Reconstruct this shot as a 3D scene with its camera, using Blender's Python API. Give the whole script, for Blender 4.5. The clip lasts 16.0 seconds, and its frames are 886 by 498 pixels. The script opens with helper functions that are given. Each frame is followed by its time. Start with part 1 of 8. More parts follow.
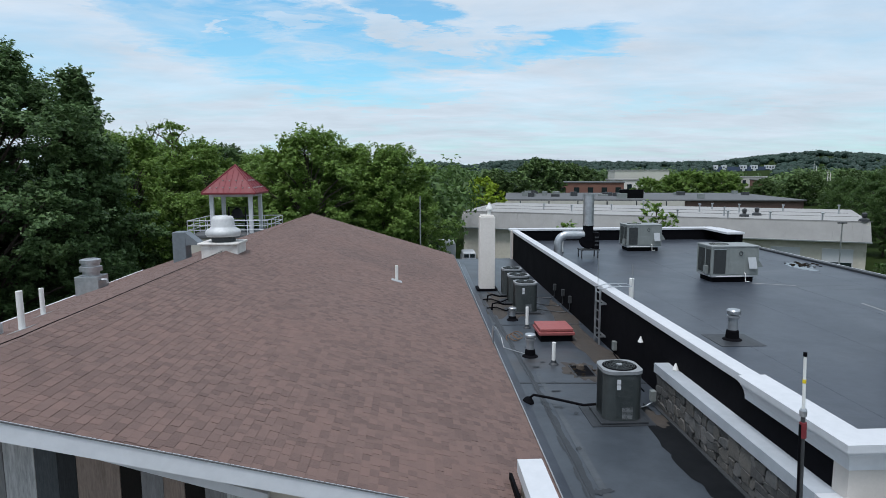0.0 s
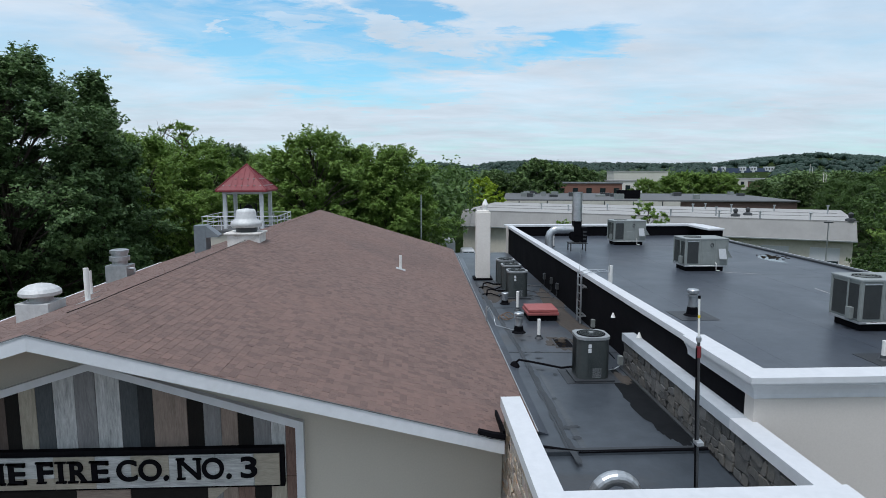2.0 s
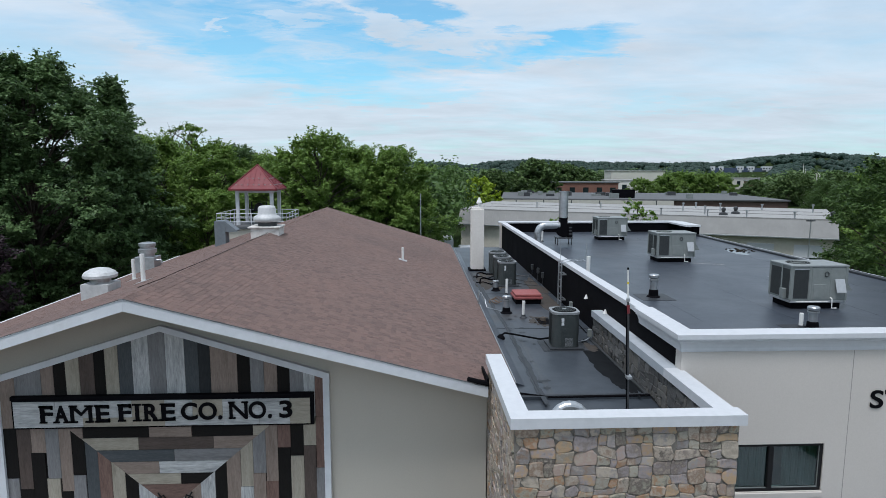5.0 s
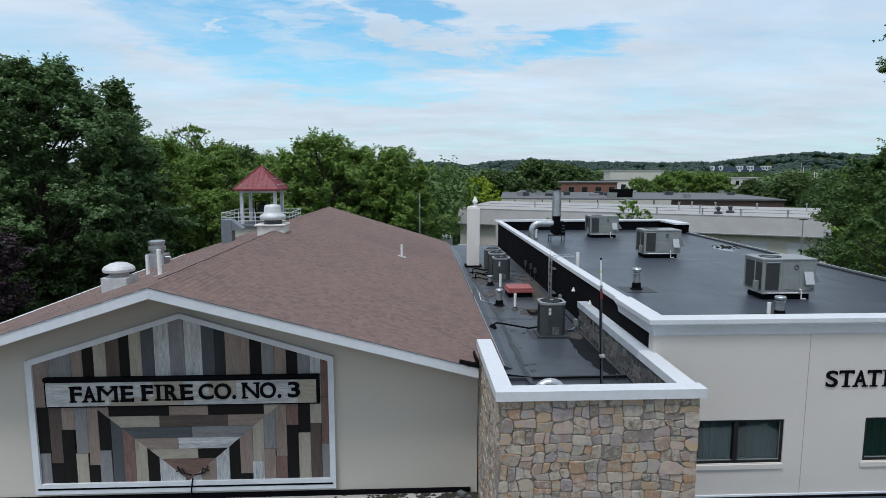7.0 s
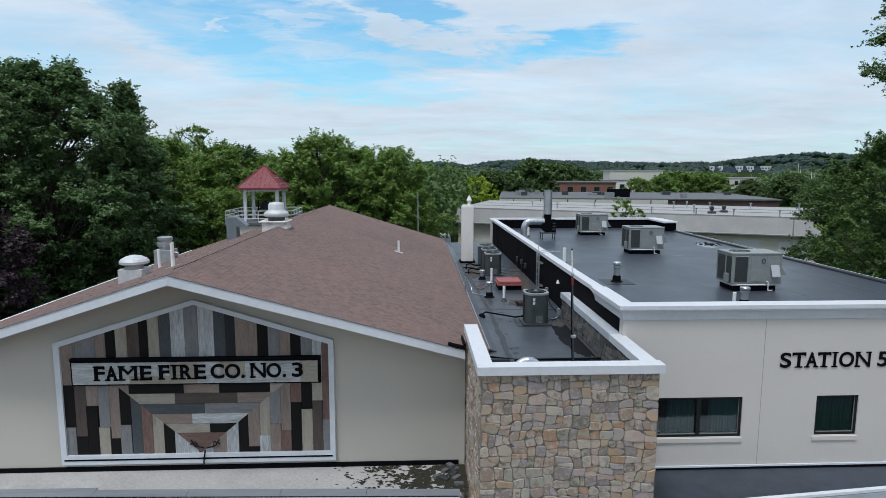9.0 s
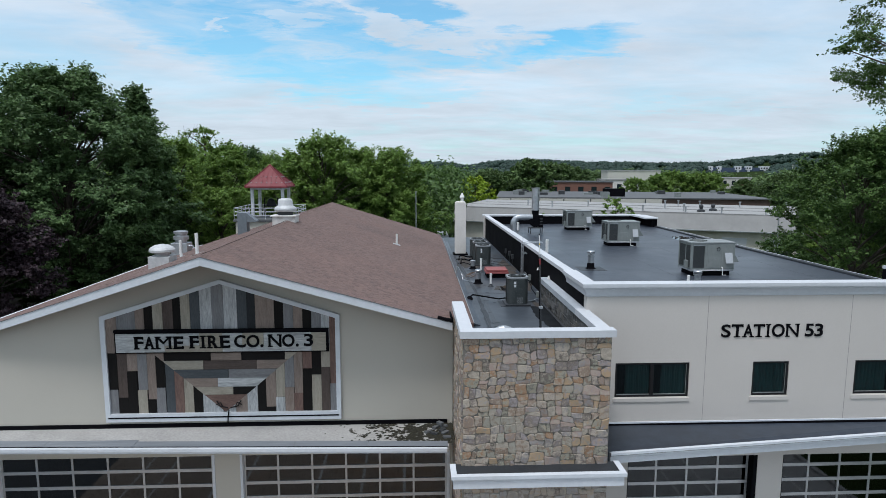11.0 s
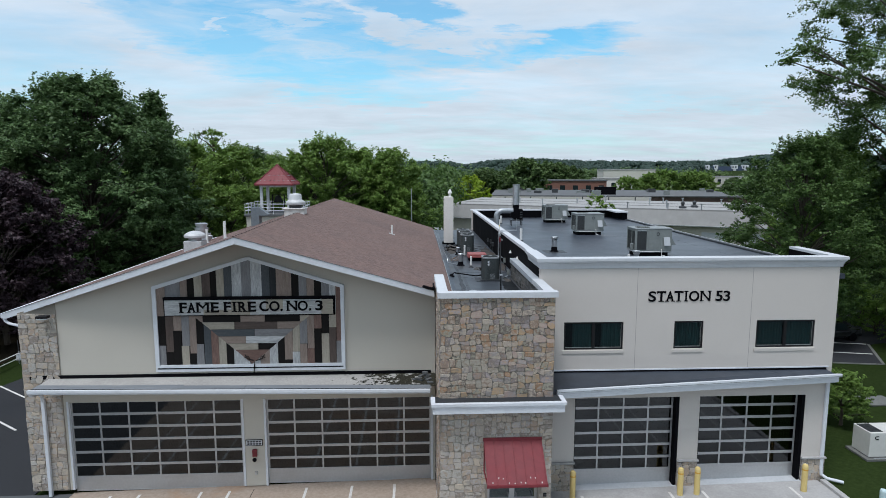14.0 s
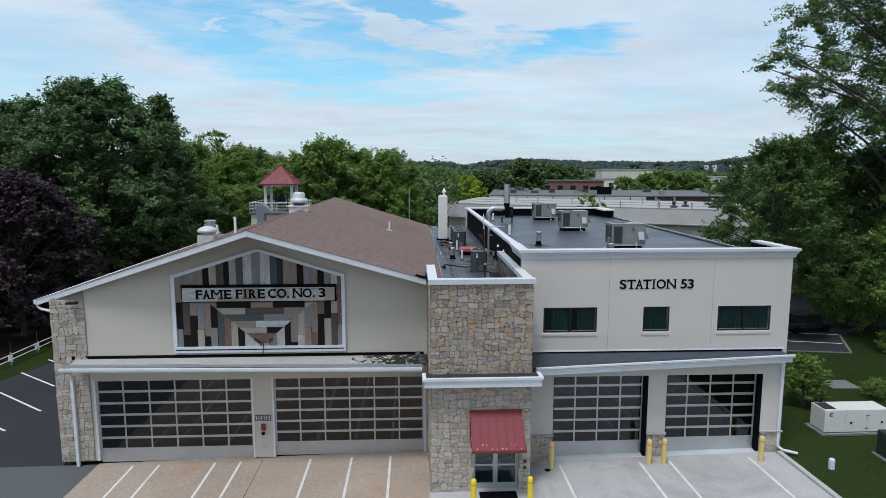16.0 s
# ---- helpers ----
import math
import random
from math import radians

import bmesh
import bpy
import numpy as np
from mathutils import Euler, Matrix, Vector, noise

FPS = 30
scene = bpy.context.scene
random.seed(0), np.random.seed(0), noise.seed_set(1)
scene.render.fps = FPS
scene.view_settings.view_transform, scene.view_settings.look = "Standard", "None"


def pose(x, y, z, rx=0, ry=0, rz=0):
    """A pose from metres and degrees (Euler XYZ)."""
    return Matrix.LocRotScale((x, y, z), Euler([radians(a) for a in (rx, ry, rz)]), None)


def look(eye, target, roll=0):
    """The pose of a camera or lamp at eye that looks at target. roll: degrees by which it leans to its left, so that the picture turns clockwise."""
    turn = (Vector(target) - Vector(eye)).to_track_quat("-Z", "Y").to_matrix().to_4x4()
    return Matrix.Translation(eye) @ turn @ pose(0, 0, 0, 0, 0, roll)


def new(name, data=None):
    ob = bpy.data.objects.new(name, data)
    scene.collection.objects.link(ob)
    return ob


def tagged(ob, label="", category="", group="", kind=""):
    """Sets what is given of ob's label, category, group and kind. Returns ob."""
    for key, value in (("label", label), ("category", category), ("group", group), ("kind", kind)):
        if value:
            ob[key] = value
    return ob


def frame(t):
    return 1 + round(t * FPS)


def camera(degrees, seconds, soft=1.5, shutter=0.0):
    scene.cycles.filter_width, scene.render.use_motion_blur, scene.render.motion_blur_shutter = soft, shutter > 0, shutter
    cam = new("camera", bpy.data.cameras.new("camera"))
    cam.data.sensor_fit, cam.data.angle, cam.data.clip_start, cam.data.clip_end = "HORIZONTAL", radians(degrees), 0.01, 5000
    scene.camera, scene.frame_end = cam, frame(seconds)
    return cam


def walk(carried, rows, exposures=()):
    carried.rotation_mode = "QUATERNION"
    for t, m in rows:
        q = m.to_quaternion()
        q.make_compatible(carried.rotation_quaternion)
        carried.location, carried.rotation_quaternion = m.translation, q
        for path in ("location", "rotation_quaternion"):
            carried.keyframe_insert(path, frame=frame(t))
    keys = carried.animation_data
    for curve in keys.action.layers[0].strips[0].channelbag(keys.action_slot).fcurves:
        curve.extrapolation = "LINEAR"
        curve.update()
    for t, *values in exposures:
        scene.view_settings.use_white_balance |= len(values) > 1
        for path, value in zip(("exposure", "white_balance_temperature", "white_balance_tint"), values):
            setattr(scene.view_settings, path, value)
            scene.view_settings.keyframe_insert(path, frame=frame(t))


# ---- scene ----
cam = camera(71.4, 16.0, 0.75)
PATH = [
    (0, (2.344, -8.859, 13.586), (2.432, -6.878, 13.327), -0.2),
    (0.5, (2.318, -9.511, 13.554), (2.406, -7.53, 13.297), -0.2),
    (1, (2.288, -10.115, 13.519), (2.376, -8.133, 13.263), -0.0),
    (1.5, (2.281, -10.724, 13.508), (2.369, -8.743, 13.251), 0.0),
    (2, (2.25, -11.323, 13.517), (2.338, -9.342, 13.26), 0.0),
    (2.5, (2.222, -11.952, 13.558), (2.31, -9.971, 13.3), -0.0),
    (3, (2.206, -12.481, 13.563), (2.295, -10.5, 13.305), 0.0),
    (3.5, (2.182, -12.959, 13.547), (2.273, -10.978, 13.29), 0.1),
    (4, (2.155, -13.452, 13.57), (2.247, -11.471, 13.312), 0.1),
    (6.5, (2.183, -15.458, 13.658), (2.275, -13.477, 13.397), 0.1),
    (7, (2.249, -15.758, 13.652), (2.34, -13.777, 13.392), -0.0),
    (7.5, (2.282, -16.039, 13.676), (2.374, -14.059, 13.415), 0.0),
    (8, (2.32, -16.407, 13.677), (2.414, -14.426, 13.416), 0.0),
    (8.5, (2.402, -16.826, 13.67), (2.494, -14.845, 13.409), 0.1),
    (9, (2.459, -17.353, 13.667), (2.549, -15.372, 13.406), 0.1),
    (11.5, (2.668, -21.15, 13.625), (2.759, -19.169, 13.364), 0.1),
    (12, (2.711, -22.032, 13.622), (2.804, -20.051, 13.361), 0.1),
    (12.5, (2.8, -22.907, 13.605), (2.892, -20.926, 13.344), 0.1),
    (13, (2.854, -23.792, 13.648), (2.947, -21.811, 13.385), -0.0),
    (13.5, (2.947, -24.602, 13.616), (3.04, -22.622, 13.355), 0.0),
    (14, (3.039, -25.376, 13.614), (3.132, -23.396, 13.351), 0.0),
    (14.5, (3.136, -26.1, 13.601), (3.228, -24.12, 13.34), 0.0),
    (15, (3.205, -26.786, 13.568), (3.297, -24.805, 13.309), -0.0),
    (15.5, (3.254, -27.422, 13.596), (3.346, -25.442, 13.335), 0.0),
    (16, (3.313, -28.065, 13.614), (3.406, -26.084, 13.352), -0.0),
]
walk(cam, [(t, look(eye, target, roll)) for t, eye, target, roll in PATH], [(0, 0.0, 6120, 12), (16, 0.0, 6120, 12)])

# ---- world, sun, exposure ----
SUN_EL, SUN_AZ = radians(68), radians(215)
world = bpy.data.worlds.new("sky")
scene.world = world
world.use_nodes = True
wn, wl = world.node_tree.nodes, world.node_tree.links
wn.clear()
w_out, w_bg = wn.new("ShaderNodeOutputWorld"), wn.new("ShaderNodeBackground")
sky = wn.new("ShaderNodeTexSky")
sky.sky_type, sky.sun_disc, sky.sun_elevation, sky.sun_rotation = "NISHITA", False, SUN_EL, SUN_AZ
sky.air_density, sky.dust_density, sky.ozone_density = 1.0, 0.6, 2.0
w_co, w_sep = wn.new("ShaderNodeTexCoord"), wn.new("ShaderNodeSeparateXYZ")
wl.new(w_co.outputs["Generated"], w_sep.inputs[0])


def wmath(op, a, b=None, clamp=False):
    n = wn.new("ShaderNodeMath")
    n.operation, n.use_clamp = op, clamp
    for i, v in enumerate((a, b)):
        if v is None:
            continue
        if isinstance(v, (int, float)):
            n.inputs[i].default_value = v
        else:
            wl.new(v, n.inputs[i])
    return n.outputs[0]


# Clouds lie on a flat layer: direction divided by its height above the horizon.
up = wmath("ADD", wmath("MAXIMUM", w_sep.outputs[2], 0.0), 0.10)
w_com = wn.new("ShaderNodeCombineXYZ")
wl.new(wmath("DIVIDE", w_sep.outputs[0], up), w_com.inputs[0])
wl.new(wmath("DIVIDE", w_sep.outputs[1], up), w_com.inputs[1])
w_map = wn.new("ShaderNodeMapping")
w_map.inputs["Location"].default_value = (3.1, 1.35, 0)
w_map.inputs["Rotation"].default_value = (0, 0, radians(-18))
w_map.inputs["Scale"].default_value = (0.42, 0.62, 1)
wl.new(w_com.outputs[0], w_map.inputs[0])


def wnoise(scale, detail, rough, distort):
    n = wn.new("ShaderNodeTexNoise")
    n.inputs["Scale"].default_value, n.inputs["Detail"].default_value = scale, detail
    n.inputs["Roughness"].default_value, n.inputs["Distortion"].default_value = rough, distort
    wl.new(w_map.outputs[0], n.inputs["Vector"])
    return n.outputs["Fac"]


big, fine_cloud = wnoise(0.9, 3, 0.5, 0.4), wnoise(2.6, 8, 0.6, 0.5)
cover = wmath("ADD", wmath("MULTIPLY", big, 0.5), wmath("MULTIPLY", fine_cloud, 0.5))
cover = wmath("MULTIPLY", wmath("SUBTRACT", cover, 0.30), 4.2, clamp=True)
# Blue openings in the thin cloud and white puffs in them: (azimuth, height, half width, half height, lean, depth), in tangents ahead.
ahead = wmath("MAXIMUM", w_sep.outputs[1], 0.05)
front = wmath("GREATER_THAN", w_sep.outputs[1], 0.05)
wisp_noise = wnoise(6.5, 8, 0.66, 0.6)
wob = wmath("ADD", wmath("MULTIPLY", wmath("SUBTRACT", fine_cloud, 0.5), 0.26), wmath("MULTIPLY", wmath("SUBTRACT", wisp_noise, 0.5), 0.16))
wob2 = wmath("ADD", wmath("MULTIPLY", wmath("SUBTRACT", wnoise(3.1, 8, 0.62, 0.4), 0.5), 0.10), wmath("MULTIPLY", wmath("SUBTRACT", wnoise(11.0, 6, 0.65, 0.4), 0.5), 0.05))
tu = wmath("ADD", wmath("DIVIDE", w_sep.outputs[0], ahead), wob)
tv = wmath("ADD", wmath("DIVIDE", w_sep.outputs[2], ahead), wob2)


def patches(rows, hard):
    """The highest of several soft ellipses."""
    best = None
    for cu_, cv_, ru, rv, lean, deep in rows:
        du, dv = wmath("SUBTRACT", tu, cu_), wmath("SUBTRACT", tv, cv_)
        dv = wmath("SUBTRACT", dv, wmath("MULTIPLY", du, lean))
        du, dv = wmath("DIVIDE", du, ru), wmath("DIVIDE", dv, rv)
        q = wmath("ADD", wmath("MULTIPLY", du, du), wmath("MULTIPLY", dv, dv))
        o = wmath("MULTIPLY", wmath("MULTIPLY", wmath("SUBTRACT", 1.5, q), hard, clamp=True), deep)
        best = o if best is None else wmath("MAXIMUM", best, o)
    return best


opening = patches(((-0.20, 0.232, 0.17, 0.026, -0.12, 0.95), (-0.07, 0.195, 0.12, 0.022, -0.1, 0.85), (-0.30, 0.20, 0.15, 0.042, -0.28, 0.85), (-0.15, 0.150, 0.18, 0.036, -0.12, 0.78), (-0.62, 0.17, 0.16, 0.06, 0.1, 0.28), (0.03, 0.180, 0.14, 0.024, -0.05, 0.8), (0.25, 0.198, 0.10, 0.022, 0.10, 1.0),
                   (-0.40, 0.250, 0.12, 0.020, -0.15, 0.8), (0.0, 0.243, 0.09, 0.030, -0.1, 0.9), (-0.03, 0.108, 0.14, 0.014, 0.0, 0.4), (0.45, 0.10, 0.16, 0.012, 0.0, 0.22)), 0.85)
puffs = patches(((-0.04, 0.226, 0.045, 0.013, -0.3, 0.9), (0.055, 0.203, 0.06, 0.016, -0.35, 0.9), (-0.30, 0.213, 0.018, 0.008, 0.0, 0.7), (-0.185, 0.222, 0.05, 0.008, -0.1, 0.6), (0.15, 0.235, 0.09, 0.025, 0.0, 1.0)), 1.1)
opening = wmath("MULTIPLY", wmath("MULTIPLY", opening, front), wmath("SUBTRACT", 1.0, puffs))
wisps = wmath("MULTIPLY", wmath("SUBTRACT", wnoise(5.0, 9, 0.62, 0.8), 0.46), 3.4, clamp=True)
opening = wmath("MULTIPLY", opening, wmath("SUBTRACT", 1.0, wmath("MULTIPLY", wisps, 0.62)))
cover = wmath("MULTIPLY", wmath("ADD", wmath("MULTIPLY", cover, 0.36), 0.60), wmath("SUBTRACT", 1.0, wmath("MULTIPLY", opening, 0.90)))
w_sky = wn.new("ShaderNodeVectorMath")
w_sky.operation = "SCALE"
wl.new(sky.outputs[0], w_sky.inputs[0])
w_sky.inputs["Scale"].default_value = 0.17
w_tint = wn.new("ShaderNodeVectorMath")
w_tint.operation = "MULTIPLY"
wl.new(w_sky.outputs[0], w_tint.inputs[0])
w_tint.inputs[1].default_value = (0.45, 0.95, 0.97)
w_mix = wn.new("ShaderNodeMix")
w_mix.data_type = "RGBA"
wl.new(cover, w_mix.inputs[0])
wl.new(w_tint.outputs[0], w_mix.inputs[6])
puff = wmath("ADD", 0.665, wmath("MULTIPLY", wmath("ADD", wmath("MULTIPLY", wnoise(1.7, 7, 0.6, 0.5), 0.65), wmath("MULTIPLY", wnoise(4.2, 6, 0.6, 0.4), 0.35)), 0.69))
low_haze = wmath("MULTIPLY", wmath("SUBTRACT", 0.13, tv), 6.0, clamp=True)
puff = wmath("SUBTRACT", puff, wmath("MULTIPLY", low_haze, 0.09))
w_cloud = wn.new("ShaderNodeVectorMath")
w_cloud.operation = "SCALE"
w_cloud.inputs[0].default_value = (0.665, 0.735, 0.785)
wl.new(puff, w_cloud.inputs["Scale"])
wl.new(w_cloud.outputs[0], w_mix.inputs[7])
wl.new(w_mix.outputs[2], w_bg.inputs[0])
w_bg.inputs[1].default_value = 1.0
wl.new(w_bg.outputs[0], w_out.inputs[0])

sun_data = bpy.data.lights.new("sun", "SUN")
sun_data.energy, sun_data.angle, sun_data.color = 2.45, radians(14), (1.0, 0.97, 0.93)
sun = new("sun", sun_data)
sun.rotation_euler = (math.pi / 2 - SUN_EL, 0, math.pi - SUN_AZ)
scene.view_settings.exposure = 0.0


# ---- materials ----
def mat(name, dark, light, rough=0.8, metal=0.0, grain=8.0, stain=0.6, bump=0.15, bump_scale=None, vary=0.0,
        grime=0.0, grime_col=None, stretch=(1, 1, 1), spec=0.5, mid=None):
    """Two-scale variation between two colours, with bump; vary adds a difference from piece to piece."""
    m = bpy.data.materials.new(name)
    m.use_nodes = True
    n, l = m.node_tree.nodes, m.node_tree.links
    b = n["Principled BSDF"]
    b.inputs["Metallic"].default_value = metal
    b.inputs["Specular IOR Level"].default_value = spec
    co, mp = n.new("ShaderNodeTexCoord"), n.new("ShaderNodeMapping")
    mp.inputs["Scale"].default_value = stretch
    l.new(co.outputs["Object"], mp.inputs[0])

    def noise_tex(scale, detail, rgh=0.6, dist=0.0):
        t = n.new("ShaderNodeTexNoise")
        t.inputs["Scale"].default_value, t.inputs["Detail"].default_value = scale, detail
        t.inputs["Roughness"].default_value, t.inputs["Distortion"].default_value = rgh, dist
        l.new(mp.outputs[0], t.inputs["Vector"])
        return t.outputs["Fac"]

    def calc(op, a, c, clamp=False):
        t = n.new("ShaderNodeMath")
        t.operation, t.use_clamp = op, clamp
        for i, v in enumerate((a, c)):
            if isinstance(v, (int, float)):
                t.inputs[i].default_value = v
            else:
                l.new(v, t.inputs[i])
        return t.outputs[0]

    fine = noise_tex(grain, 6, 0.65)
    wide = noise_tex(stain, 4, 0.6, 0.6)
    fac = calc("ADD", calc("MULTIPLY", fine, 0.6), calc("MULTIPLY", wide, 0.4))
    fac = calc("ADD", calc("MULTIPLY", calc("SUBTRACT", fac, 0.5), 2.4), 0.5, True)
    if vary:
        info, geo = n.new("ShaderNodeObjectInfo"), n.new("ShaderNodeNewGeometry")
        rnd = calc("FRACT", calc("ADD", info.outputs["Random"], geo.outputs["Random Per Island"]), 0)
        fac = calc("ADD", calc("MULTIPLY", fac, 1 - vary), calc("MULTIPLY", rnd, vary), True)
    ramp = n.new("ShaderNodeValToRGB")
    ramp.color_ramp.elements[0].color = (*dark, 1)
    ramp.color_ramp.elements[1].color = (*light, 1)
    if mid:
        for i, c in enumerate(mid):
            e = ramp.color_ramp.elements.new((i + 1) / (len(mid) + 1))
            e.color = (*c, 1)
    l.new(fac, ramp.inputs[0])
    col = ramp.outputs[0]
    if grime:
        g = noise_tex(stain * 0.55, 7, 0.7, 1.0)
        g = calc("MULTIPLY", calc("SUBTRACT", g, 0.53), 6.0, True)
        mx = n.new("ShaderNodeMix")
        mx.data_type = "RGBA"
        l.new(calc("MULTIPLY", g, grime), mx.inputs[0])
        l.new(col, mx.inputs[6])
        mx.inputs[7].default_value = (*(grime_col or [c * 0.45 for c in dark]), 1)
        col = mx.outputs[2]
    l.new(col, b.inputs["Base Color"])
    rr = calc("ADD", calc("MULTIPLY", calc("SUBTRACT", wide, 0.5), 0.35), rough, True)
    l.new(rr, b.inputs["Roughness"])
    if bump:
        bp = n.new("ShaderNodeBump")
        bp.inputs["Strength"].default_value, bp.inputs["Distance"].default_value = bump, 0.02
        l.new(noise_tex(bump_scale or grain * 2.5, 5), bp.inputs["Height"])
        l.new(bp.outputs[0], b.inputs["Normal"])
    return m


M_STUCCO = mat("stucco", (0.455, 0.428, 0.372), (0.53, 0.498, 0.435), 0.9, grain=30, stain=0.35, bump=0.12, bump_scale=120)
M_STUCCO_ST = mat("station stucco", (0.505, 0.472, 0.435), (0.575, 0.537, 0.50), 0.9, grain=30, stain=0.35, bump=0.12, bump_scale=120)
M_WHITE = mat("white painted metal", (0.506, 0.525, 0.549), (0.602, 0.616, 0.640), 0.55, grain=6, stain=0.5, bump=0.04)
M_TRIM = mat("white trim", (0.54, 0.565, 0.60), (0.66, 0.685, 0.72), 0.6, grain=5, stain=0.6, bump=0.05, grime=0.25, grime_col=(0.45, 0.45, 0.44))
M_MEMBRANE = mat("grey roof membrane", (0.027, 0.034, 0.046), (0.054, 0.065, 0.084), 0.40, grain=3, stain=0.25, bump=0.12, bump_scale=9, grime=0.55, grime_col=(0.022, 0.022, 0.024))
M_DECK = mat("low roof membrane", (0.024, 0.030, 0.038), (0.056, 0.067, 0.081), 0.42, grain=3, stain=0.35, bump=0.15, bump_scale=7, grime=0.75, grime_col=(0.048, 0.04, 0.034))
M_BLACK = mat("black rubber sheet", (0.002, 0.002, 0.003), (0.006, 0.006, 0.008), 0.8, grain=4, stain=0.6, bump=0.1, spec=0.06)
M_SEAM = mat("membrane seam", (0.018, 0.021, 0.025), (0.034, 0.038, 0.044), 0.5, grain=8, stain=1.0)
M_SHINGLE = mat("asphalt shingle", (0.078, 0.051, 0.045), (0.205, 0.128, 0.109), 0.9, grain=60, stain=0.3, bump=0.35, bump_scale=260, vary=0.42, grime=0.4, grime_col=(0.085, 0.060, 0.054), mid=[(0.158, 0.104, 0.090)])
M_STONE = mat("field stone", (0.085, 0.070, 0.056), (0.56, 0.48, 0.375), 0.85, grain=9, stain=3.0, bump=0.9, bump_scale=22, vary=0.84,
              mid=[(0.307, 0.258, 0.209), (0.335, 0.321, 0.267), (0.233, 0.163, 0.116), (0.391, 0.339, 0.280), (0.186, 0.154, 0.134), (0.288, 0.258, 0.258), (0.391, 0.272, 0.160), (0.279, 0.249, 0.205), (0.419, 0.362, 0.294), (0.251, 0.235, 0.231),
                   (0.251, 0.181, 0.134), (0.419, 0.362, 0.298), (0.130, 0.109, 0.093), (0.316, 0.303, 0.240), (0.307, 0.176, 0.098), (0.372, 0.326, 0.267), (0.353, 0.262, 0.223), (0.307, 0.290, 0.276), (0.372, 0.303, 0.223), (0.223, 0.186, 0.178)])
M_STONE_PALE = mat("cream field stone", (0.218, 0.185, 0.150), (0.516, 0.462, 0.390), 0.85, grain=9, stain=3.0, bump=0.8, bump_scale=22, vary=0.74,
                   mid=[(0.386, 0.346, 0.296), (0.475, 0.411, 0.327), (0.327, 0.301, 0.270), (0.446, 0.356, 0.260), (0.417, 0.391, 0.369), (0.24, 0.20, 0.165), (0.44, 0.40, 0.345), (0.35, 0.33, 0.315), (0.36, 0.27, 0.195), (0.43, 0.415, 0.38), (0.29, 0.265, 0.225)])
# Darker stone copy: the hall's shade on the parapet's inner face is in its colour.
M_STONE_SHADED = mat("shade-toned field stone", (0.033, 0.034, 0.034), (0.165, 0.162, 0.155), 0.8, grain=9, stain=3.0, bump=0.9, bump_scale=22, vary=0.75, mid=[(0.082, 0.082, 0.080), (0.125, 0.118, 0.106), (0.062, 0.062, 0.061), (0.108, 0.108, 0.106)])
M_MORTAR_PALE = mat("pale buff mortar", (0.22, 0.20, 0.168), (0.32, 0.29, 0.245), 0.95, grain=25, bump=0.4)
M_JOINT_PALE = mat("pale sealant", (0.27, 0.255, 0.235), (0.34, 0.32, 0.30), 0.8, grain=9)
M_JOINT = mat("dark mortar joint", (0.02, 0.019, 0.018), (0.045, 0.042, 0.04), 0.95, grain=25, bump=0.4)
M_MORTAR = mat("mortar", (0.13, 0.12, 0.105), (0.21, 0.195, 0.172), 0.95, grain=25, bump=0.4)
M_GLASS_DARK = mat("dark window glass", (0.012, 0.02, 0.022), (0.02, 0.032, 0.034), 0.08, grain=1, bump=0.0, spec=0.55)
M_ALU = mat("aluminium frame", (0.40, 0.41, 0.42), (0.52, 0.53, 0.54), 0.4, 0.6, grain=10, bump=0.03)
M_BRONZE = mat("black window frame", (0.006, 0.006, 0.007), (0.012, 0.012, 0.013), 0.6, spec=0.25, grain=8, bump=0.02)
M_RED = mat("red metal roofing", (0.13, 0.011, 0.018), (0.20, 0.024, 0.031), 0.6, grain=5, stain=1.2, bump=0.05)
M_GALV = mat("galvanised steel", (0.34, 0.36, 0.38), (0.55, 0.57, 0.59), 0.38, 0.75, grain=7, stain=2, bump=0.05)
M_PAINTED_GALV = mat("weathered vent steel", (0.42, 0.43, 0.44), (0.62, 0.63, 0.63), 0.6, 0.2, grain=9, stain=2, bump=0.08, grime=0.4, grime_col=(0.28, 0.26, 0.24))
M_HVAC = mat("grey-green unit casing", (0.17, 0.19, 0.185), (0.25, 0.27, 0.262), 0.55, 0.1, grain=5, stain=1.0, bump=0.03)
M_COIL = mat("condenser coil", (0.03, 0.032, 0.035), (0.075, 0.08, 0.085), 0.5, 0.3, grain=60, stain=2, bump=0.2)
M_AC = mat("dark green-grey condenser casing", (0.034, 0.042, 0.043), (0.062, 0.072, 0.072), 0.5, 0.1, grain=6, stain=1.0, bump=0.04)
M_AC_TOP = mat("condenser top", (0.19, 0.205, 0.215), (0.28, 0.295, 0.305), 0.5, 0.1, grain=8, bump=0.04)
M_PVC = mat("white plastic pipe", (0.66, 0.66, 0.64), (0.78, 0.78, 0.76), 0.5, grain=8, bump=0.02)
M_CHIMNEY = mat("painted masonry", (0.60, 0.57, 0.53), (0.74, 0.71, 0.67), 0.9, grain=14, stain=0.8, bump=0.2, grime=0.3, grime_col=(0.5, 0.46, 0.42))
M_ASPHALT = mat("asphalt", (0.021, 0.023, 0.027), (0.046, 0.048, 0.053), 0.95, grain=40, stain=0.12, bump=0.4, bump_scale=140, spec=0.15, grime=0.35, grime_col=(0.032, 0.031, 0.03))
M_CONCRETE = mat("concrete", (0.235, 0.180, 0.138), (0.41, 0.345, 0.285), 0.9, grain=7, stain=0.26, bump=0.12, grime=0.85, grime_col=(0.345, 0.205, 0.115))
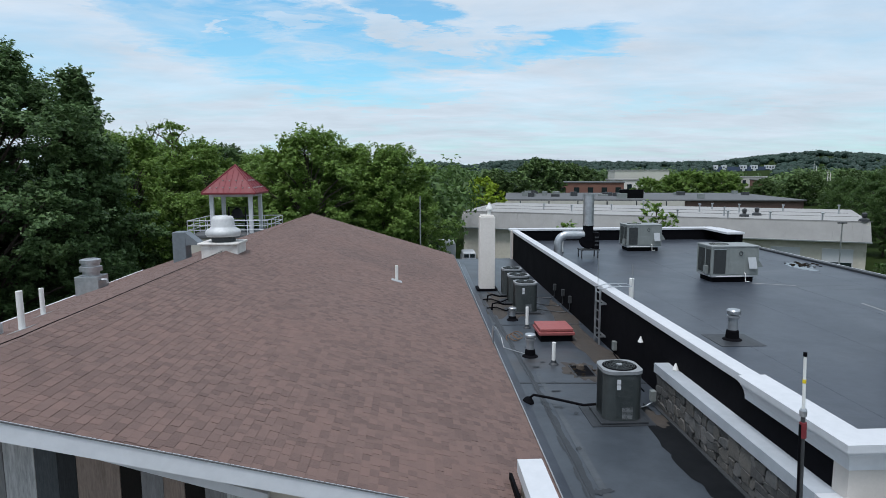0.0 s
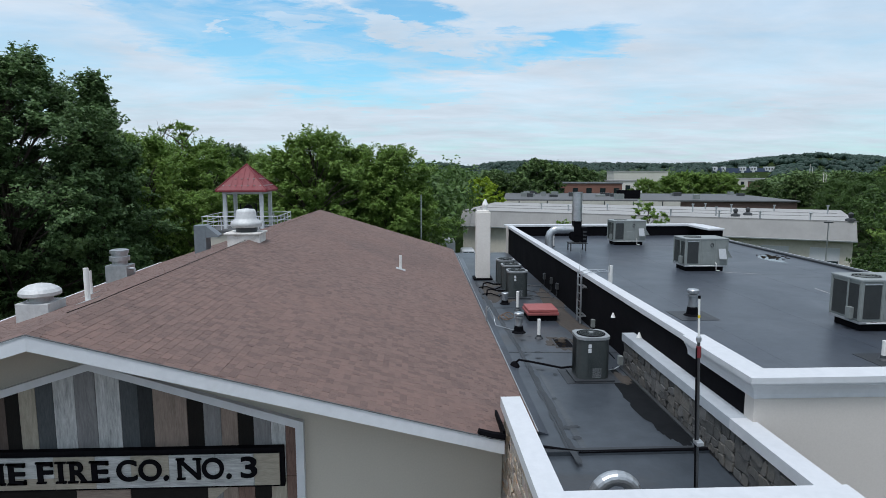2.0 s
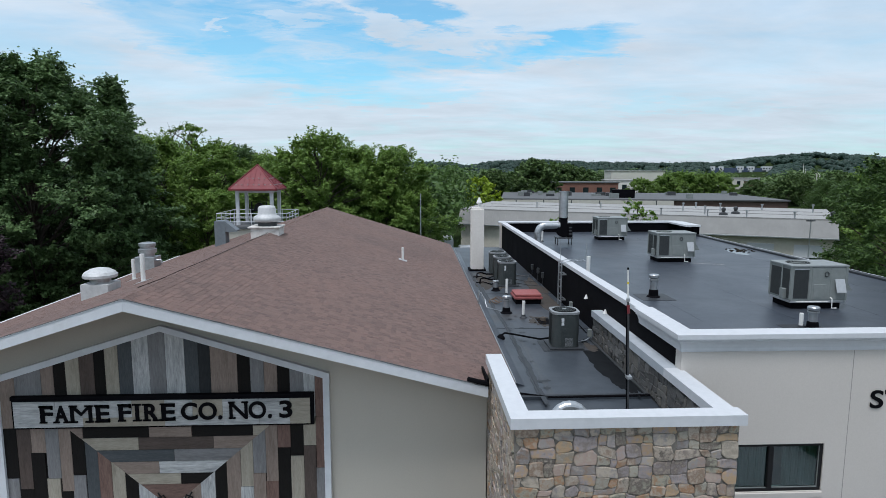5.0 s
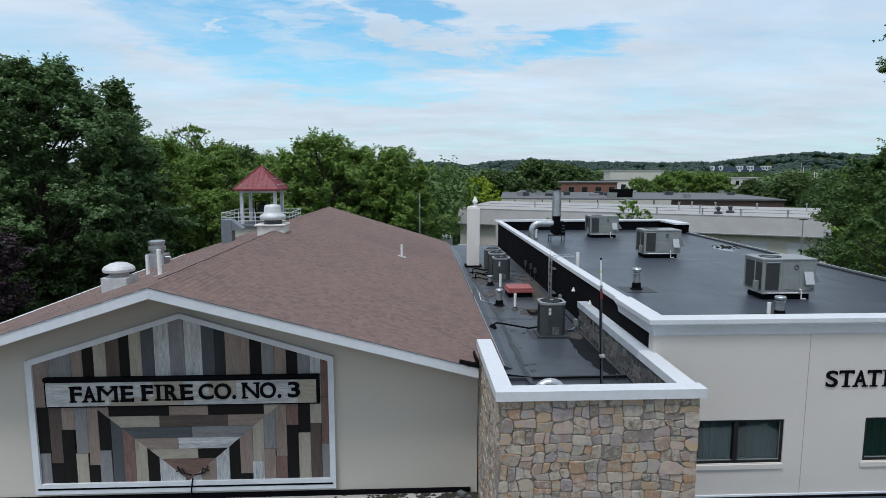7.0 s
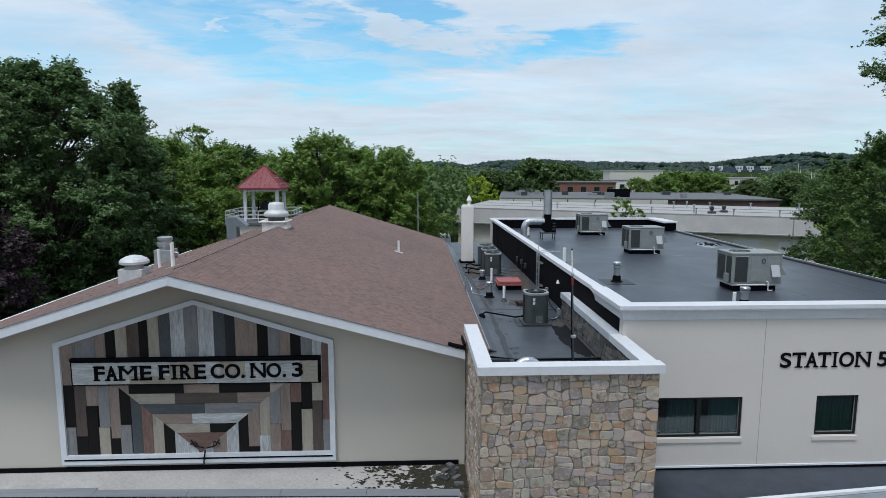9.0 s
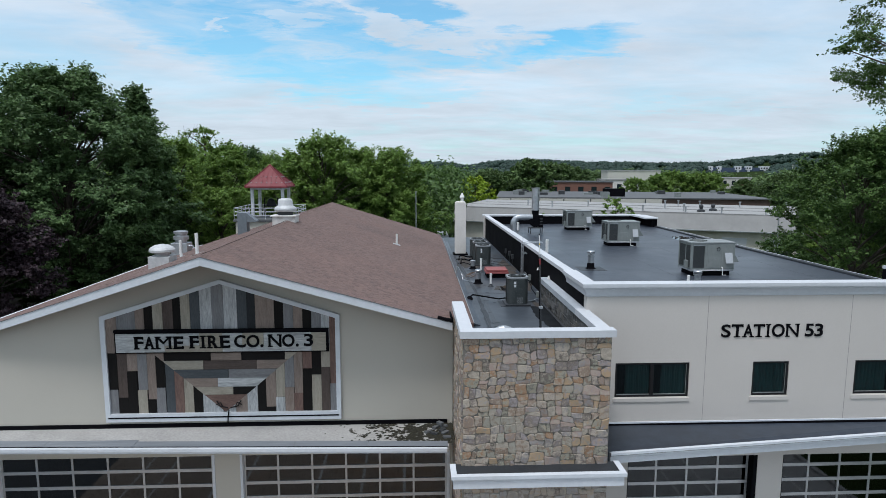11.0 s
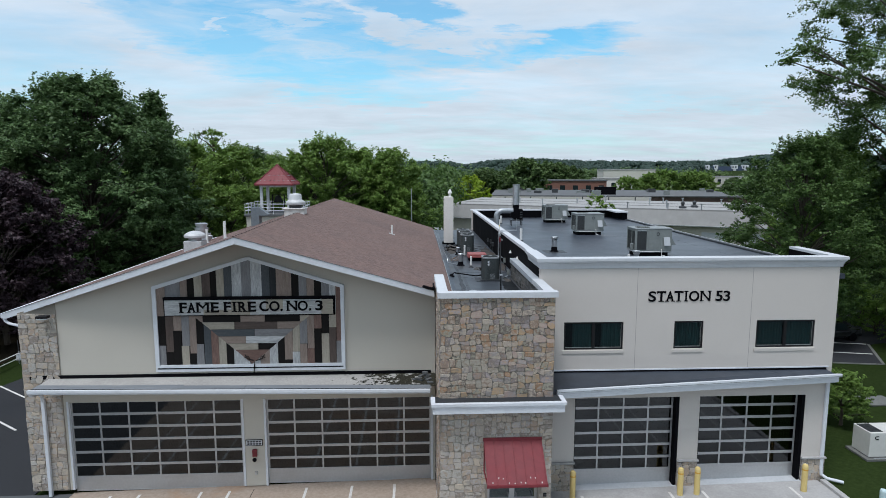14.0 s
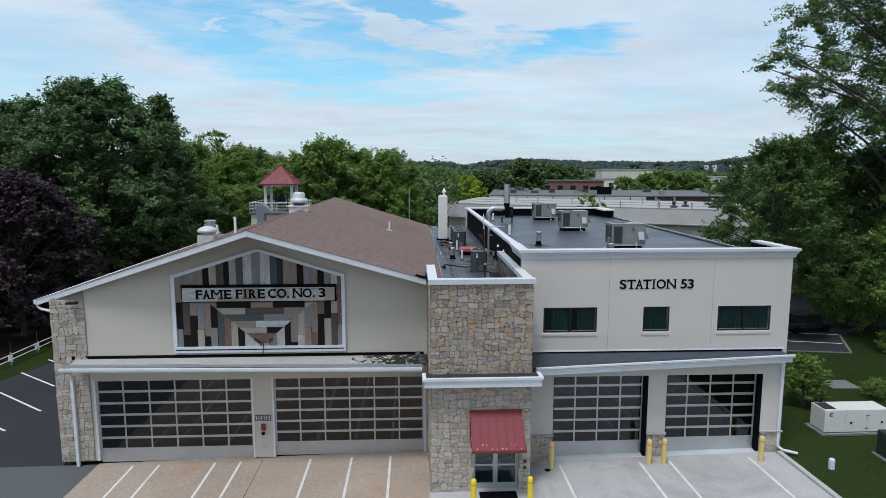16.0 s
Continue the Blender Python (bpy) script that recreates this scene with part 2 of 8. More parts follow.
M_CONCRETE_R = mat("pale concrete", (0.31, 0.305, 0.30), (0.45, 0.445, 0.44), 0.9, grain=10, stain=0.34, bump=0.12, grime=0.6, grime_col=(0.215, 0.21, 0.205))
M_SILL = mat("pale smooth concrete", (0.38, 0.40, 0.42), (0.50, 0.52, 0.54), 0.7, grain=8, stain=0.6, bump=0.05)
# Grey lowered for the shade the lawn slab lies in; greenish grime on top.
M_SHADECON = mat("shade-toned grey concrete", (0.105, 0.11, 0.105), (0.185, 0.19, 0.18), 0.95, grain=9, stain=1.0, grime=0.4, grime_col=(0.05, 0.06, 0.04))
M_PAINT = mat("white road paint", (0.50, 0.49, 0.47), (0.72, 0.71, 0.69), 0.85, grain=20, stain=1.2, bump=0.1, grime=0.6, grime_col=(0.36, 0.32, 0.28))
M_YELLOW_FADED = mat("faded yellow plastic", (0.56, 0.42, 0.15), (0.68, 0.53, 0.22), 0.6, grain=9, stain=2, bump=0.05)
M_YELLOW = mat("yellow safety paint", (0.66, 0.49, 0.012), (0.78, 0.61, 0.03), 0.5, grain=9, stain=2, bump=0.05)
M_GRASS = mat("grass ground", (0.011, 0.019, 0.005), (0.033, 0.052, 0.015), 1.0, grain=5, stain=0.15, bump=0.9, bump_scale=30, spec=0.03)
M_BARK = mat("bark", (0.045, 0.035, 0.028), (0.11, 0.09, 0.072), 0.95, grain=10, stain=2, bump=0.8, stretch=(1, 1, 0.25))
M_GRAVEL = mat("ballasted roof coating", (0.26, 0.255, 0.245), (0.46, 0.45, 0.43), 0.95, grain=14, stain=0.5, bump=0.5, bump_scale=50, grime=0.3, grime_col=(0.2, 0.19, 0.18))
M_WAREROOF = mat("pale warehouse roof", (0.26, 0.258, 0.252), (0.35, 0.347, 0.34), 0.8, grain=0.6, stain=0.25, bump=0.05, grime=0.2, grime_col=(0.30, 0.29, 0.28))
M_WAREWALL = mat("warehouse wall", (0.47, 0.45, 0.40), (0.58, 0.56, 0.51), 0.85, grain=2, stain=0.15, bump=0.1)
M_DARKROOF = mat("dark flat roof", (0.075, 0.08, 0.085), (0.13, 0.135, 0.14), 0.8, grain=1, stain=0.06, bump=0.1)
M_BRICKRED = mat("far brick", (0.16, 0.075, 0.055), (0.24, 0.12, 0.09), 0.9, grain=3, stain=0.2)
M_DIRT = mat("leaf litter", (0.008, 0.007, 0.006), (0.034, 0.027, 0.020), 1.0, grain=20, stain=3, bump=0.8, spec=0.05)


def leaf_mat(name, dark, light, trans=0.25):
    m = mat(name, dark, light, 0.55, grain=0.5, stain=0.15, bump=0.0, vary=0.55, spec=0.3)
    n, l = m.node_tree.nodes, m.node_tree.links
    b, out = n["Principled BSDF"], n["Material Output"]
    t, mx = n.new("ShaderNodeBsdfTranslucent"), n.new("ShaderNodeMixShader")
    l.new(b.inputs["Base Color"].links[0].from_socket, t.inputs["Color"])
    mx.inputs[0].default_value = trans
    l.new(b.outputs[0], mx.inputs[1])
    l.new(t.outputs[0], mx.inputs[2])
    l.new(mx.outputs[0], out.inputs["Surface"])
    return m


M_LEAF = leaf_mat("mid green leaves", (0.078, 0.138, 0.028), (0.25, 0.385, 0.085), 0.36)
M_LEAF_DARK = leaf_mat("dark green leaves", (0.038, 0.078, 0.028), (0.155, 0.25, 0.092), 0.3)
# Darker copy of the mid green, with the trees' shade in its colour.
M_LEAF_DEEP = leaf_mat("shade-deepened green leaves", (0.032, 0.068, 0.018), (0.13, 0.22, 0.058), 0.3)
M_LEAF_LIGHT = leaf_mat("light green leaves", (0.085, 0.155, 0.026), (0.25, 0.40, 0.075), 0.34)
M_LEAF_LIME = leaf_mat("yellow-green leaves", (0.20, 0.30, 0.025), (0.40, 0.52, 0.05), 0.35)
M_LEAF_PURPLE = leaf_mat("purple-black leaves", (0.017, 0.011, 0.015), (0.075, 0.048, 0.058), 0.15)
M_LEAF_FAR = leaf_mat("distant leaves", (0.044, 0.082, 0.028), (0.14, 0.22, 0.066), 0.2)
# Bluish hill green has distance haze mixed into the leaf colour.
M_LEAF_HILL = leaf_mat("haze-toned hill leaves", (0.013, 0.032, 0.023), (0.030, 0.060, 0.044), 0.1)


# ---- building helpers ----
def finish(bm, name, material, smooth=False):
    me = bpy.data.meshes.new(name)
    bm.normal_update()
    bm.to_mesh(me)
    bm.free()
    me.materials.append(material)
    if smooth:
        me.shade_smooth()
    return me


def part(name, bm, material, parent=None, label="", smooth=False):
    ob = new(name, bm if isinstance(bm, bpy.types.Mesh) else finish(bm, name, material, smooth))
    if parent:
        ob.parent = parent
    if label:
        ob["label"] = label
    return ob


def thing(name, loc, label, category, group="", kind="", rz=0.0):
    ob = new(name)
    ob.empty_display_size = 0.2
    ob.matrix_basis = pose(*loc, 0, 0, rz)
    return tagged(ob, label, category, group, kind)


def solid(name, bm, material, label, category, kind="structure"):
    return tagged(part(name, bm, material), label, category, "", kind)


def B():
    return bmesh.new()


def gz(x):
    """Height of the gently sloping ground."""
    return 0.03 + 0.0195 * max(-60.0, min(60.0, x))


def board(bm, p, q, h, t):
    """An upright board whose top edge runs from p to q, t thick towards -y."""
    v = []
    for e in (p, q):
        v.append([bm.verts.new((e[0], e[1] - dy, e[2] - dz)) for dy, dz in ((0, 0), (t, 0), (t, h), (0, h))])
    for i in range(4):
        bm.faces.new((v[0][i], v[0][(i + 1) % 4], v[1][(i + 1) % 4], v[1][i]))
    bm.faces.new(v[0][::-1])
    bm.faces.new(v[1])
    bmesh.ops.recalc_face_normals(bm, faces=bm.faces[:])
    return bm


def box(bm, x0, x1, y0, y1, z0, z1, bevel=0.0):
    r = bmesh.ops.create_cube(bm, size=1)
    for v in r["verts"]:
        v.co = Vector(((x0 + x1) / 2 + v.co.x * (x1 - x0), (y0 + y1) / 2 + v.co.y * (y1 - y0), (z0 + z1) / 2 + v.co.z * (z1 - z0)))
    if bevel:
        edges = list({e for v in r["verts"] for e in v.link_edges})
        bmesh.ops.bevel(bm, geom=edges, offset=bevel, segments=2, affect="EDGES", profile=0.5)
    return bm


def cyl(bm, x, y, z0, z1, r0, r1=None, seg=20, cap=True):
    bmesh.ops.create_cone(bm, cap_ends=cap, segments=seg, radius1=r0, radius2=r0 if r1 is None else r1, depth=z1 - z0,
                          matrix=Matrix.Translation((x, y, (z0 + z1) / 2)))
    return bm


def lathe(bm, x, y, profile, seg=24):
    """A turned body from (radius, height) pairs."""
    rings = []
    for r, z in profile:
        rings.append([bm.verts.new((x + r * math.cos(a), y + r * math.sin(a), z)) for a in (2 * math.pi * i / seg for i in range(seg))])
    for a, b in zip(rings, rings[1:]):
        for i in range(seg):
            bm.faces.new((a[i], a[(i + 1) % seg], b[(i + 1) % seg], b[i]))
    bm.faces.new(rings[-1])
    bm.faces.new(rings[0][::-1])
    return bm


def tube(bm, pts, r, seg=10, taper=None):
    """A round bar along points."""
    pts = [Vector(p) for p in pts]
    rings = []
    for i, p in enumerate(pts):
        d = (pts[min(i + 1, len(pts) - 1)] - pts[max(i - 1, 0)]).normalized()
        side = d.orthogonal().normalized() if i == 0 else (side - d * side.dot(d)).normalized()
        up_v = d.cross(side)
        rr = r if taper is None else r + (taper - r) * i / (len(pts) - 1)
        rings.append([bm.verts.new(p + side * rr * math.cos(a) + up_v * rr * math.sin(a)) for a in (2 * math.pi * k / seg for k in range(seg))])
    for a, b in zip(rings, rings[1:]):
        for k in range(seg):
            bm.faces.new((a[k], a[(k + 1) % seg], b[(k + 1) % seg], b[k]))
    bm.faces.new(rings[0][::-1])
    bm.faces.new(rings[-1])
    return bm


def bend(c, r, a0, a1, plane="xz", n=8):
    out = []
    for i in range(n + 1):
        a = radians(a0 + (a1 - a0) * i / n)
        u, w = r * math.cos(a), r * math.sin(a)
        out.append((c[0] + u, c[1], c[2] + w) if plane == "xz" else (c[0], c[1] + u, c[2] + w) if plane == "yz" else (c[0] + u, c[1] + w, c[2]))
    return out


def prism(bm, poly, y0, y1):
    """A polygon of (x, z) pushed through from y0 to y1."""
    a = [bm.verts.new((x, y0, z)) for x, z in poly]
    b = [bm.verts.new((x, y1, z)) for x, z in poly]
    n = len(poly)
    bm.faces.new(a)
    bm.faces.new(b[::-1])
    for i in range(n):
        bm.faces.new((a[i], b[i], b[(i + 1) % n], a[(i + 1) % n]))
    bmesh.ops.recalc_face_normals(bm, faces=bm.faces[:])
    return bm


def slab(bm, poly, z0, z1):
    """A polygon of (x, y) or (x, y, z) with a thickness downwards."""
    top = [bm.verts.new((p[0], p[1], p[2] if len(p) > 2 else z1)) for p in poly]
    low = [bm.verts.new((p[0], p[1], (p[2] - (z1 - z0)) if len(p) > 2 else z0)) for p in poly]
    n = len(poly)
    bm.faces.new(top)
    bm.faces.new(low[::-1])
    for i in range(n):
        bm.faces.new((top[i], low[i], low[(i + 1) % n], top[(i + 1) % n]))
    bmesh.ops.recalc_face_normals(bm, faces=bm.faces[:])
    return bm


def clip(poly, nx, nz, d):
    """The part of a convex polygon with nx*x + nz*z <= d."""
    out = []
    for i, p in enumerate(poly):
        q = poly[(i + 1) % len(poly)]
        a, b = nx * p[0] + nz * p[1] - d, nx * q[0] + nz * q[1] - d
        if a <= 0:
            out.append(p)
        if a * b < 0:
            k = a / (a - b)
            out.append((p[0] + (q[0] - p[0]) * k, p[1] + (q[1] - p[1]) * k))
    return out


SERIFS = {"F": ((0.0, 0), (0.0, 1)), "A": ((0.0, 0), (1.0, 0)), "M": ((0.0, 0), (1.0, 0), (0.0, 1), (1.0, 1)), "E": ((0.0, 0), (0.0, 1)), "I": ((0.5, 0), (0.5, 1)),
          "R": ((0.0, 0), (1.0, 0), (0.0, 1)), "N": ((0.0, 0), (0.0, 1), (1.0, 1)), "T": ((0.5, 0),)}
HANGING = {"E": ((1.0, 0, 0.16), (1.0, 1, 0.14)), "F": ((1.0, 1, 0.16),), "T": ((0.0, 1, 0.16), (1.0, 1, 0.16))}


def lettering(word, spans, z0, height, y, depth, material, parent):
    """Raised capitals from the built-in font with slab feet and spurs, one part a letter; spans holds each letter's two sides."""
    for i, ch_ in enumerate(word):
        cu = bpy.data.curves.new("glyph", "FONT")
        cu.body, cu.size, cu.extrude, cu.offset = ch_, 1.0, 0.02, {"M": 0.0, "N": 0.006}.get(ch_, 0.020)
        tmp = new("glyph", cu)
        bpy.context.view_layer.update()
        me = bpy.data.meshes.new_from_object(tmp.evaluated_get(bpy.context.evaluated_depsgraph_get()))
        bpy.data.objects.remove(tmp)
        bpy.data.curves.remove(cu)
        bm = B()
        bm.from_mesh(me)
        bpy.data.meshes.remove(me)
        xs, ys = [v.co.x for v in bm.verts], [v.co.y for v in bm.verts]
        lo, low, wide, tall = min(xs), min(ys), max(xs) - min(xs), max(ys) - min(ys)
        for v in bm.verts:
            v.co.x -= lo
            v.co.y -= low
        for u, at in SERIFS.get(ch_, ()):
            r = {"I": 0.17, "M": 0.12, "N": 0.12}.get(ch_, min(0.17, wide * 0.3))
            c = 0.085 + (wide - 0.17) * u
            z = 0.0 if at == 0 else tall - 0.06
            box(bm, c - r, c + r, z, z + 0.06, -0.02, 0.02)
        for u, at, drop in HANGING.get(ch_, ()):
            x = (wide - 0.06) * u
            box(bm, x, x + 0.06, *((0.0, drop) if at == 0 else (tall - drop, tall)), -0.02, 0.02)
        x0, x1 = spans[2 * i], spans[2 * i + 1]
        xs = [v.co.x for v in bm.verts]
        lo, wide = min(xs), max(xs) - min(xs)
        k = height * (0.24 if ch_ == "." else 1.0) / tall
        for v in bm.verts:
            px, py, pz = v.co
            v.co = (x0 + (px - lo) * (x1 - x0) / wide, y - (depth if pz > 0 else 0.0), z0 + py * k)
        bmesh.ops.recalc_face_normals(bm, faces=bm.faces[:])
        part("letter", bm, material, parent, "black raised capital")


# ---- ground ----
RIDGE_X, RIDGE_Z = -3.8, 10.955
SL_R, SL_L = 0.307, 0.329
def flat(name, pts, lift, material, label, category, thick=0.05, parent=None):
    """A thin sheet laid on the sloping ground."""
    bm = B()
    slab(bm, [(x, y, gz(x) + lift) for x, y in pts], -thick, 0)
    return part(name, bm, material, parent) if parent else solid(name, bm, material, label, category)


def strip(name, x0, x1, y0, y1, lift, material, parent):
    return flat(name, [(x0, y0), (x1, y0), (x1, y1), (x0, y1)], lift, material, "", "", 0.006, parent)


HILLS = ((-9.0, 24), (0.0, 24), (0.045, 25), (0.09, 19), (0.13, 26), (0.196, 29), (0.26, 26), (0.41, 24), (0.506, 25), (0.55, 31), (0.618, 38), (0.67, 42), (0.737, 39), (0.80, 34), (1.0, 28), (9.0, 26))


def height_at(x, y):
    """Ground height of the far wooded hills, by bearing."""
    if y < 520:
        return 0.0
    b = x / y
    for (b0, h0), (b1, h1) in zip(HILLS, HILLS[1:]):
        if b <= b1:
            top = h0 + (h1 - h0) * (b - b0) / (b1 - b0)
            break
    k = min(1.0, (y - 520) / 480)
    return max(0.0, (13.5 + (top - 13.5) * min(y, 1500) / 1000 - 11) * k * k * (3 - 2 * k))


bm = B()
bmesh.ops.create_grid(bm, x_segments=130, y_segments=130, size=2600)
for v in bm.verts:
    v.co.z = gz(v.co.x) - 0.06 + height_at(v.co.x, v.co.y)
ground = solid("ground", bm, M_GRASS, "green lawn ground that reaches the far hills", "ground")
lot = flat("parking_lot", [(-24.4, -26), (-11.5, -26), (-11.5, -0.0), (-13.2, -0.0), (-13.2, 32), (-20.5, 32), (-22.9, 17), (-24.2, 12.6)], 0.0, M_ASPHALT, "dark asphalt parking lot beside the fire hall", "parking lot")
flat("road", [(-60, -70), (-11.4, -70), (20.5, -70), (60, -70), (60, -16.5), (20.5, -16.5), (-11.4, -16.5), (-60, -16.5)], -0.006, M_ASPHALT, "asphalt street in front of the fire station", "road")
apron_l = flat("apron_pavement", [(-11.55, -16.5), (3.9, -16.5), (3.9, 0.12), (-11.55, 0.12)], 0.004, M_CONCRETE, "rust-stained concrete apron before the wide bays", "pavement")
apron_r = flat("apron_pavement", [(3.9, -16.5), (20.1, -16.5), (20.1, -0.95), (3.9, -0.95)], 0.004, M_CONCRETE_R, "pale grey concrete apron before the station bays", "pavement")
bm = B()
box(bm, 20.1, 20.33, -16.5, -1.6, gz(20) - 0.05, gz(20) + 0.14, 0.03)
solid("kerb", bm, M_CONCRETE_R, "grey concrete kerb between apron and lawn", "kerb")
for x in (-9.82, -8.62, -6.05, -4.86, -1.62, 0.31, 2.13):
    strip("bay_line", x - 0.055, x + 0.055, -15.5, -0.3, 0.010, M_PAINT, apron_l)
for x in (9.84, 13.5, 14.88, 18.6):
    strip("bay_line", x - 0.055, x + 0.055, -15.5, -1.9, 0.010, M_PAINT, apron_r)
strip("expansion_joint", -3.88, -3.86, -16.5, -0.2, 0.008, M_BLACK, apron_l)
bm = B()
cyl(bm, 9.2, -2.3, gz(9.2), gz(9.2) + 0.014, 0.14)
part("floor_drain", bm, M_BLACK, apron_r)
for ax, ay, bx, by in ((-23.85, 14.35, -19.88, 11.29), (-22.78, 10.47, -18.29, 7.05), (-22.4, 7.1, -18.6, 4.38), (-23.7, 17.25, -20.9, 15.2)):
    d = Vector((bx - ax, by - ay)).normalized() * 0.06
    flat("bay_line", [(ax - d.y, ay + d.x), (bx - d.y, by + d.x), (bx + d.y, by - d.x), (ax + d.y, ay - d.x)], 0.006, M_PAINT, "", "", 0.006, lot)
flat("driveway", [(-26, -24), (-11.56, -24), (-11.56, -0.0), (-26, 0.3)], 0.006, mat("worn asphalt", (0.06, 0.065, 0.07), (0.10, 0.106, 0.112), 0.9, grain=30, stain=0.2, bump=0.3), "worn lighter asphalt driveway strip", "driveway")
back_lot = flat("parking_lot", [(28.6, 14.0), (34.0, 12.75), (36.2, 17.0), (46, 19.5), (46, 30), (30, 34)], 0.0, M_ASPHALT, "asphalt parking strip behind the station lawn", "parking lot")
flat("bay_line", [(29.0, 16.55), (34.85, 14.72), (34.9, 14.86), (29.05, 16.7)], 0.006, M_PAINT, "", "", 0.006, back_lot)
flat("bay_line", [(30.0, 18.9), (36.1, 17.0), (36.15, 17.14), (30.05, 19.05)], 0.006, M_PAINT, "", "", 0.006, back_lot)
for a, b in (((28.2, 14.12), (34.05, 12.7)), ((34.05, 12.7), (36.3, 17.1))):
    d = (Vector(b) - Vector(a)).normalized() * 0.09
    bm = B()
    slab(bm, [(a[0] - d.y, a[1] + d.x, gz(a[0])), (b[0] - d.y, b[1] + d.x, gz(b[0])), (b[0] + d.y, b[1] - d.x, gz(b[0])), (a[0] + d.y, a[1] - d.x, gz(a[0]))], -0.06, 0.12)
    solid("kerb", bm, M_SHADECON, "dark grey concrete kerb round the back lot", "kerb")
# Leaf litter whose dark brown also carries the shade of the trees above.
flat("litter_bed", [(-60, 9), (-27.2, 9.5), (-26.6, 30), (-22, 36), (-22, 60), (-60, 60)], -0.02, mat("leaf litter with tree shade in its colour", (0.012, 0.010, 0.007), (0.045, 0.036, 0.024), 1.0, grain=6, stain=0.5, bump=0.8, bump_scale=25, spec=0.05, grime=0.5, grime_col=(0.02, 0.026, 0.009)), "leaf litter ground under the trees, their shade in its colour", "ground")
flat("yard_pavement", [(2, 60), (14, 60), (14, 82), (2, 82)], 0.01, M_ASPHALT, "asphalt yard behind the hall", "pavement")

# ---- fire hall (gabled) ----
hall = thing("fire_hall", (0, 0, 0), "cream stucco fire hall with a low brown shingle gable", "building", kind="structure")


def roof_z(x):
    return RIDGE_Z - (SL_R * (x - RIDGE_X) if x > RIDGE_X else SL_L * (RIDGE_X - x))


PANEL = [(-7.54, 5.45), (-0.04, 5.45), (-0.04, 8.68), (-3.77, 9.85), (-7.54, 8.67)]
D1, D2, DOOR_TOP = (-11.44, -4.31), (-3.32, 3.74), 3.86
bm = B()
prism(bm, [(-11.63, 5.0), (3.9, 5.0), (3.9, roof_z(3.9) - 0.22), (RIDGE_X, RIDGE_Z - 0.22), (-11.63, roof_z(-11.63) - 0.22)], 0.0, 0.3)
part("upper_wall", bm, M_STUCCO, hall)
for x0, x1, z0, z1 in ((-11.63, -11.44, 0, 5.0), (-4.31, -3.32, 0, 5.0), (3.74, 3.9, 0, 5.0), (-11.44, -4.31, DOOR_TOP, 5.0), (-3.32, 3.74, DOOR_TOP, 5.0)):
    bm = B()
    box(bm, x0, x1, 0, 0.3, z0, z1)
    part("lower_wall", bm, M_STUCCO, hall)
bm = B()
prism(bm, [(-13.0, 0), (4.3, 0), (4.3, roof_z(4.3) - 0.22), (RIDGE_X, RIDGE_Z - 0.22), (-13.0, roof_z(-13.0) - 0.22)], 27.5, 27.8)
part("rear_wall", bm, M_STUCCO, hall)
for x0, x1 in ((-13.0, -12.7), (4.0, 4.3)):
    bm = B()
    box(bm, x0, x1, 0.3, 27.5, 0, roof_z(x0) - 0.25)
    part("side_wall", bm, M_STUCCO, hall)
bm = B()
prism(bm, [(-13.15, 0), (-11.63, 0), (-11.63, roof_z(-11.63) - 0.17), (-13.15, roof_z(-13.15) - 0.17)], -0.04, 0.28)
hall_pier = part("corner_pier", bm, M_MORTAR_PALE, hall, "fieldstone corner pier")

ROOF_Y1, EAVE_L, EAVE_R = 28.2, -13.85, 4.62


def roof_front(x):
    """The rake stands out furthest at the ridge."""
    return -1.72 + (0.134 * (x - RIDGE_X) if x > RIDGE_X else 0.19 * (RIDGE_X - x))


def edge_pt(x, dz=0.0, dy=0.0):
    return (x, roof_front(x) + dy, roof_z(x) + dz)


bm = B()
slab(bm, [edge_pt(RIDGE_X), edge_pt(3.82), (3.82, 0.1, roof_z(3.82)), (EAVE_R, 0.1, roof_z(EAVE_R)), (EAVE_R, ROOF_Y1, roof_z(EAVE_R)), (RIDGE_X, ROOF_Y1, RIDGE_Z)], -0.16, 0)
slope_e = part("roof_slope", bm, M_SHINGLE, hall)
bm = B()
slab(bm, [edge_pt(RIDGE_X), edge_pt(EAVE_L), (EAVE_L, ROOF_Y1, roof_z(EAVE_L)), (RIDGE_X, ROOF_Y1, RIDGE_Z)], -0.16, 0)
slope_w = part("roof_slope", bm, M_SHINGLE, hall)
for xe in (3.84, EAVE_L):
    bm = B()
    board(bm, edge_pt(RIDGE_X, 0.008), edge_pt(xe, 0.008), 0.25, 0.045)
    part("rake_fascia", bm, M_TRIM, hall, "white painted rake board")
    bm = B()
    board(bm, edge_pt(RIDGE_X, 0.030, -0.047), edge_pt(xe, 0.030, -0.047), 0.018, 0.015)
    part("drip_edge", bm, M_DARKROOF, hall)
bm = B()
box(bm, EAVE_L - 0.12, EAVE_L + 0.0, roof_front(EAVE_L), ROOF_Y1, roof_z(EAVE_L) - 0.2, roof_z(EAVE_L) + 0.01, 0.02)
part("gutter", bm, M_TRIM, hall)
bm = B()
tube(bm, [(RIDGE_X - 0.9, 1.0, roof_z(RIDGE_X - 0.9) + 0.02), (RIDGE_X - 0.55, 1.6, roof_z(RIDGE_X - 0.55) + 0.02), (RIDGE_X - 0.5, 2.3, roof_z(RIDGE_X - 0.5) + 0.03), (RIDGE_X - 0.1, 3.2, RIDGE_Z + 0.02), (RIDGE_X - 0.05, 11.1, RIDGE_Z + 0.03)], 0.009)
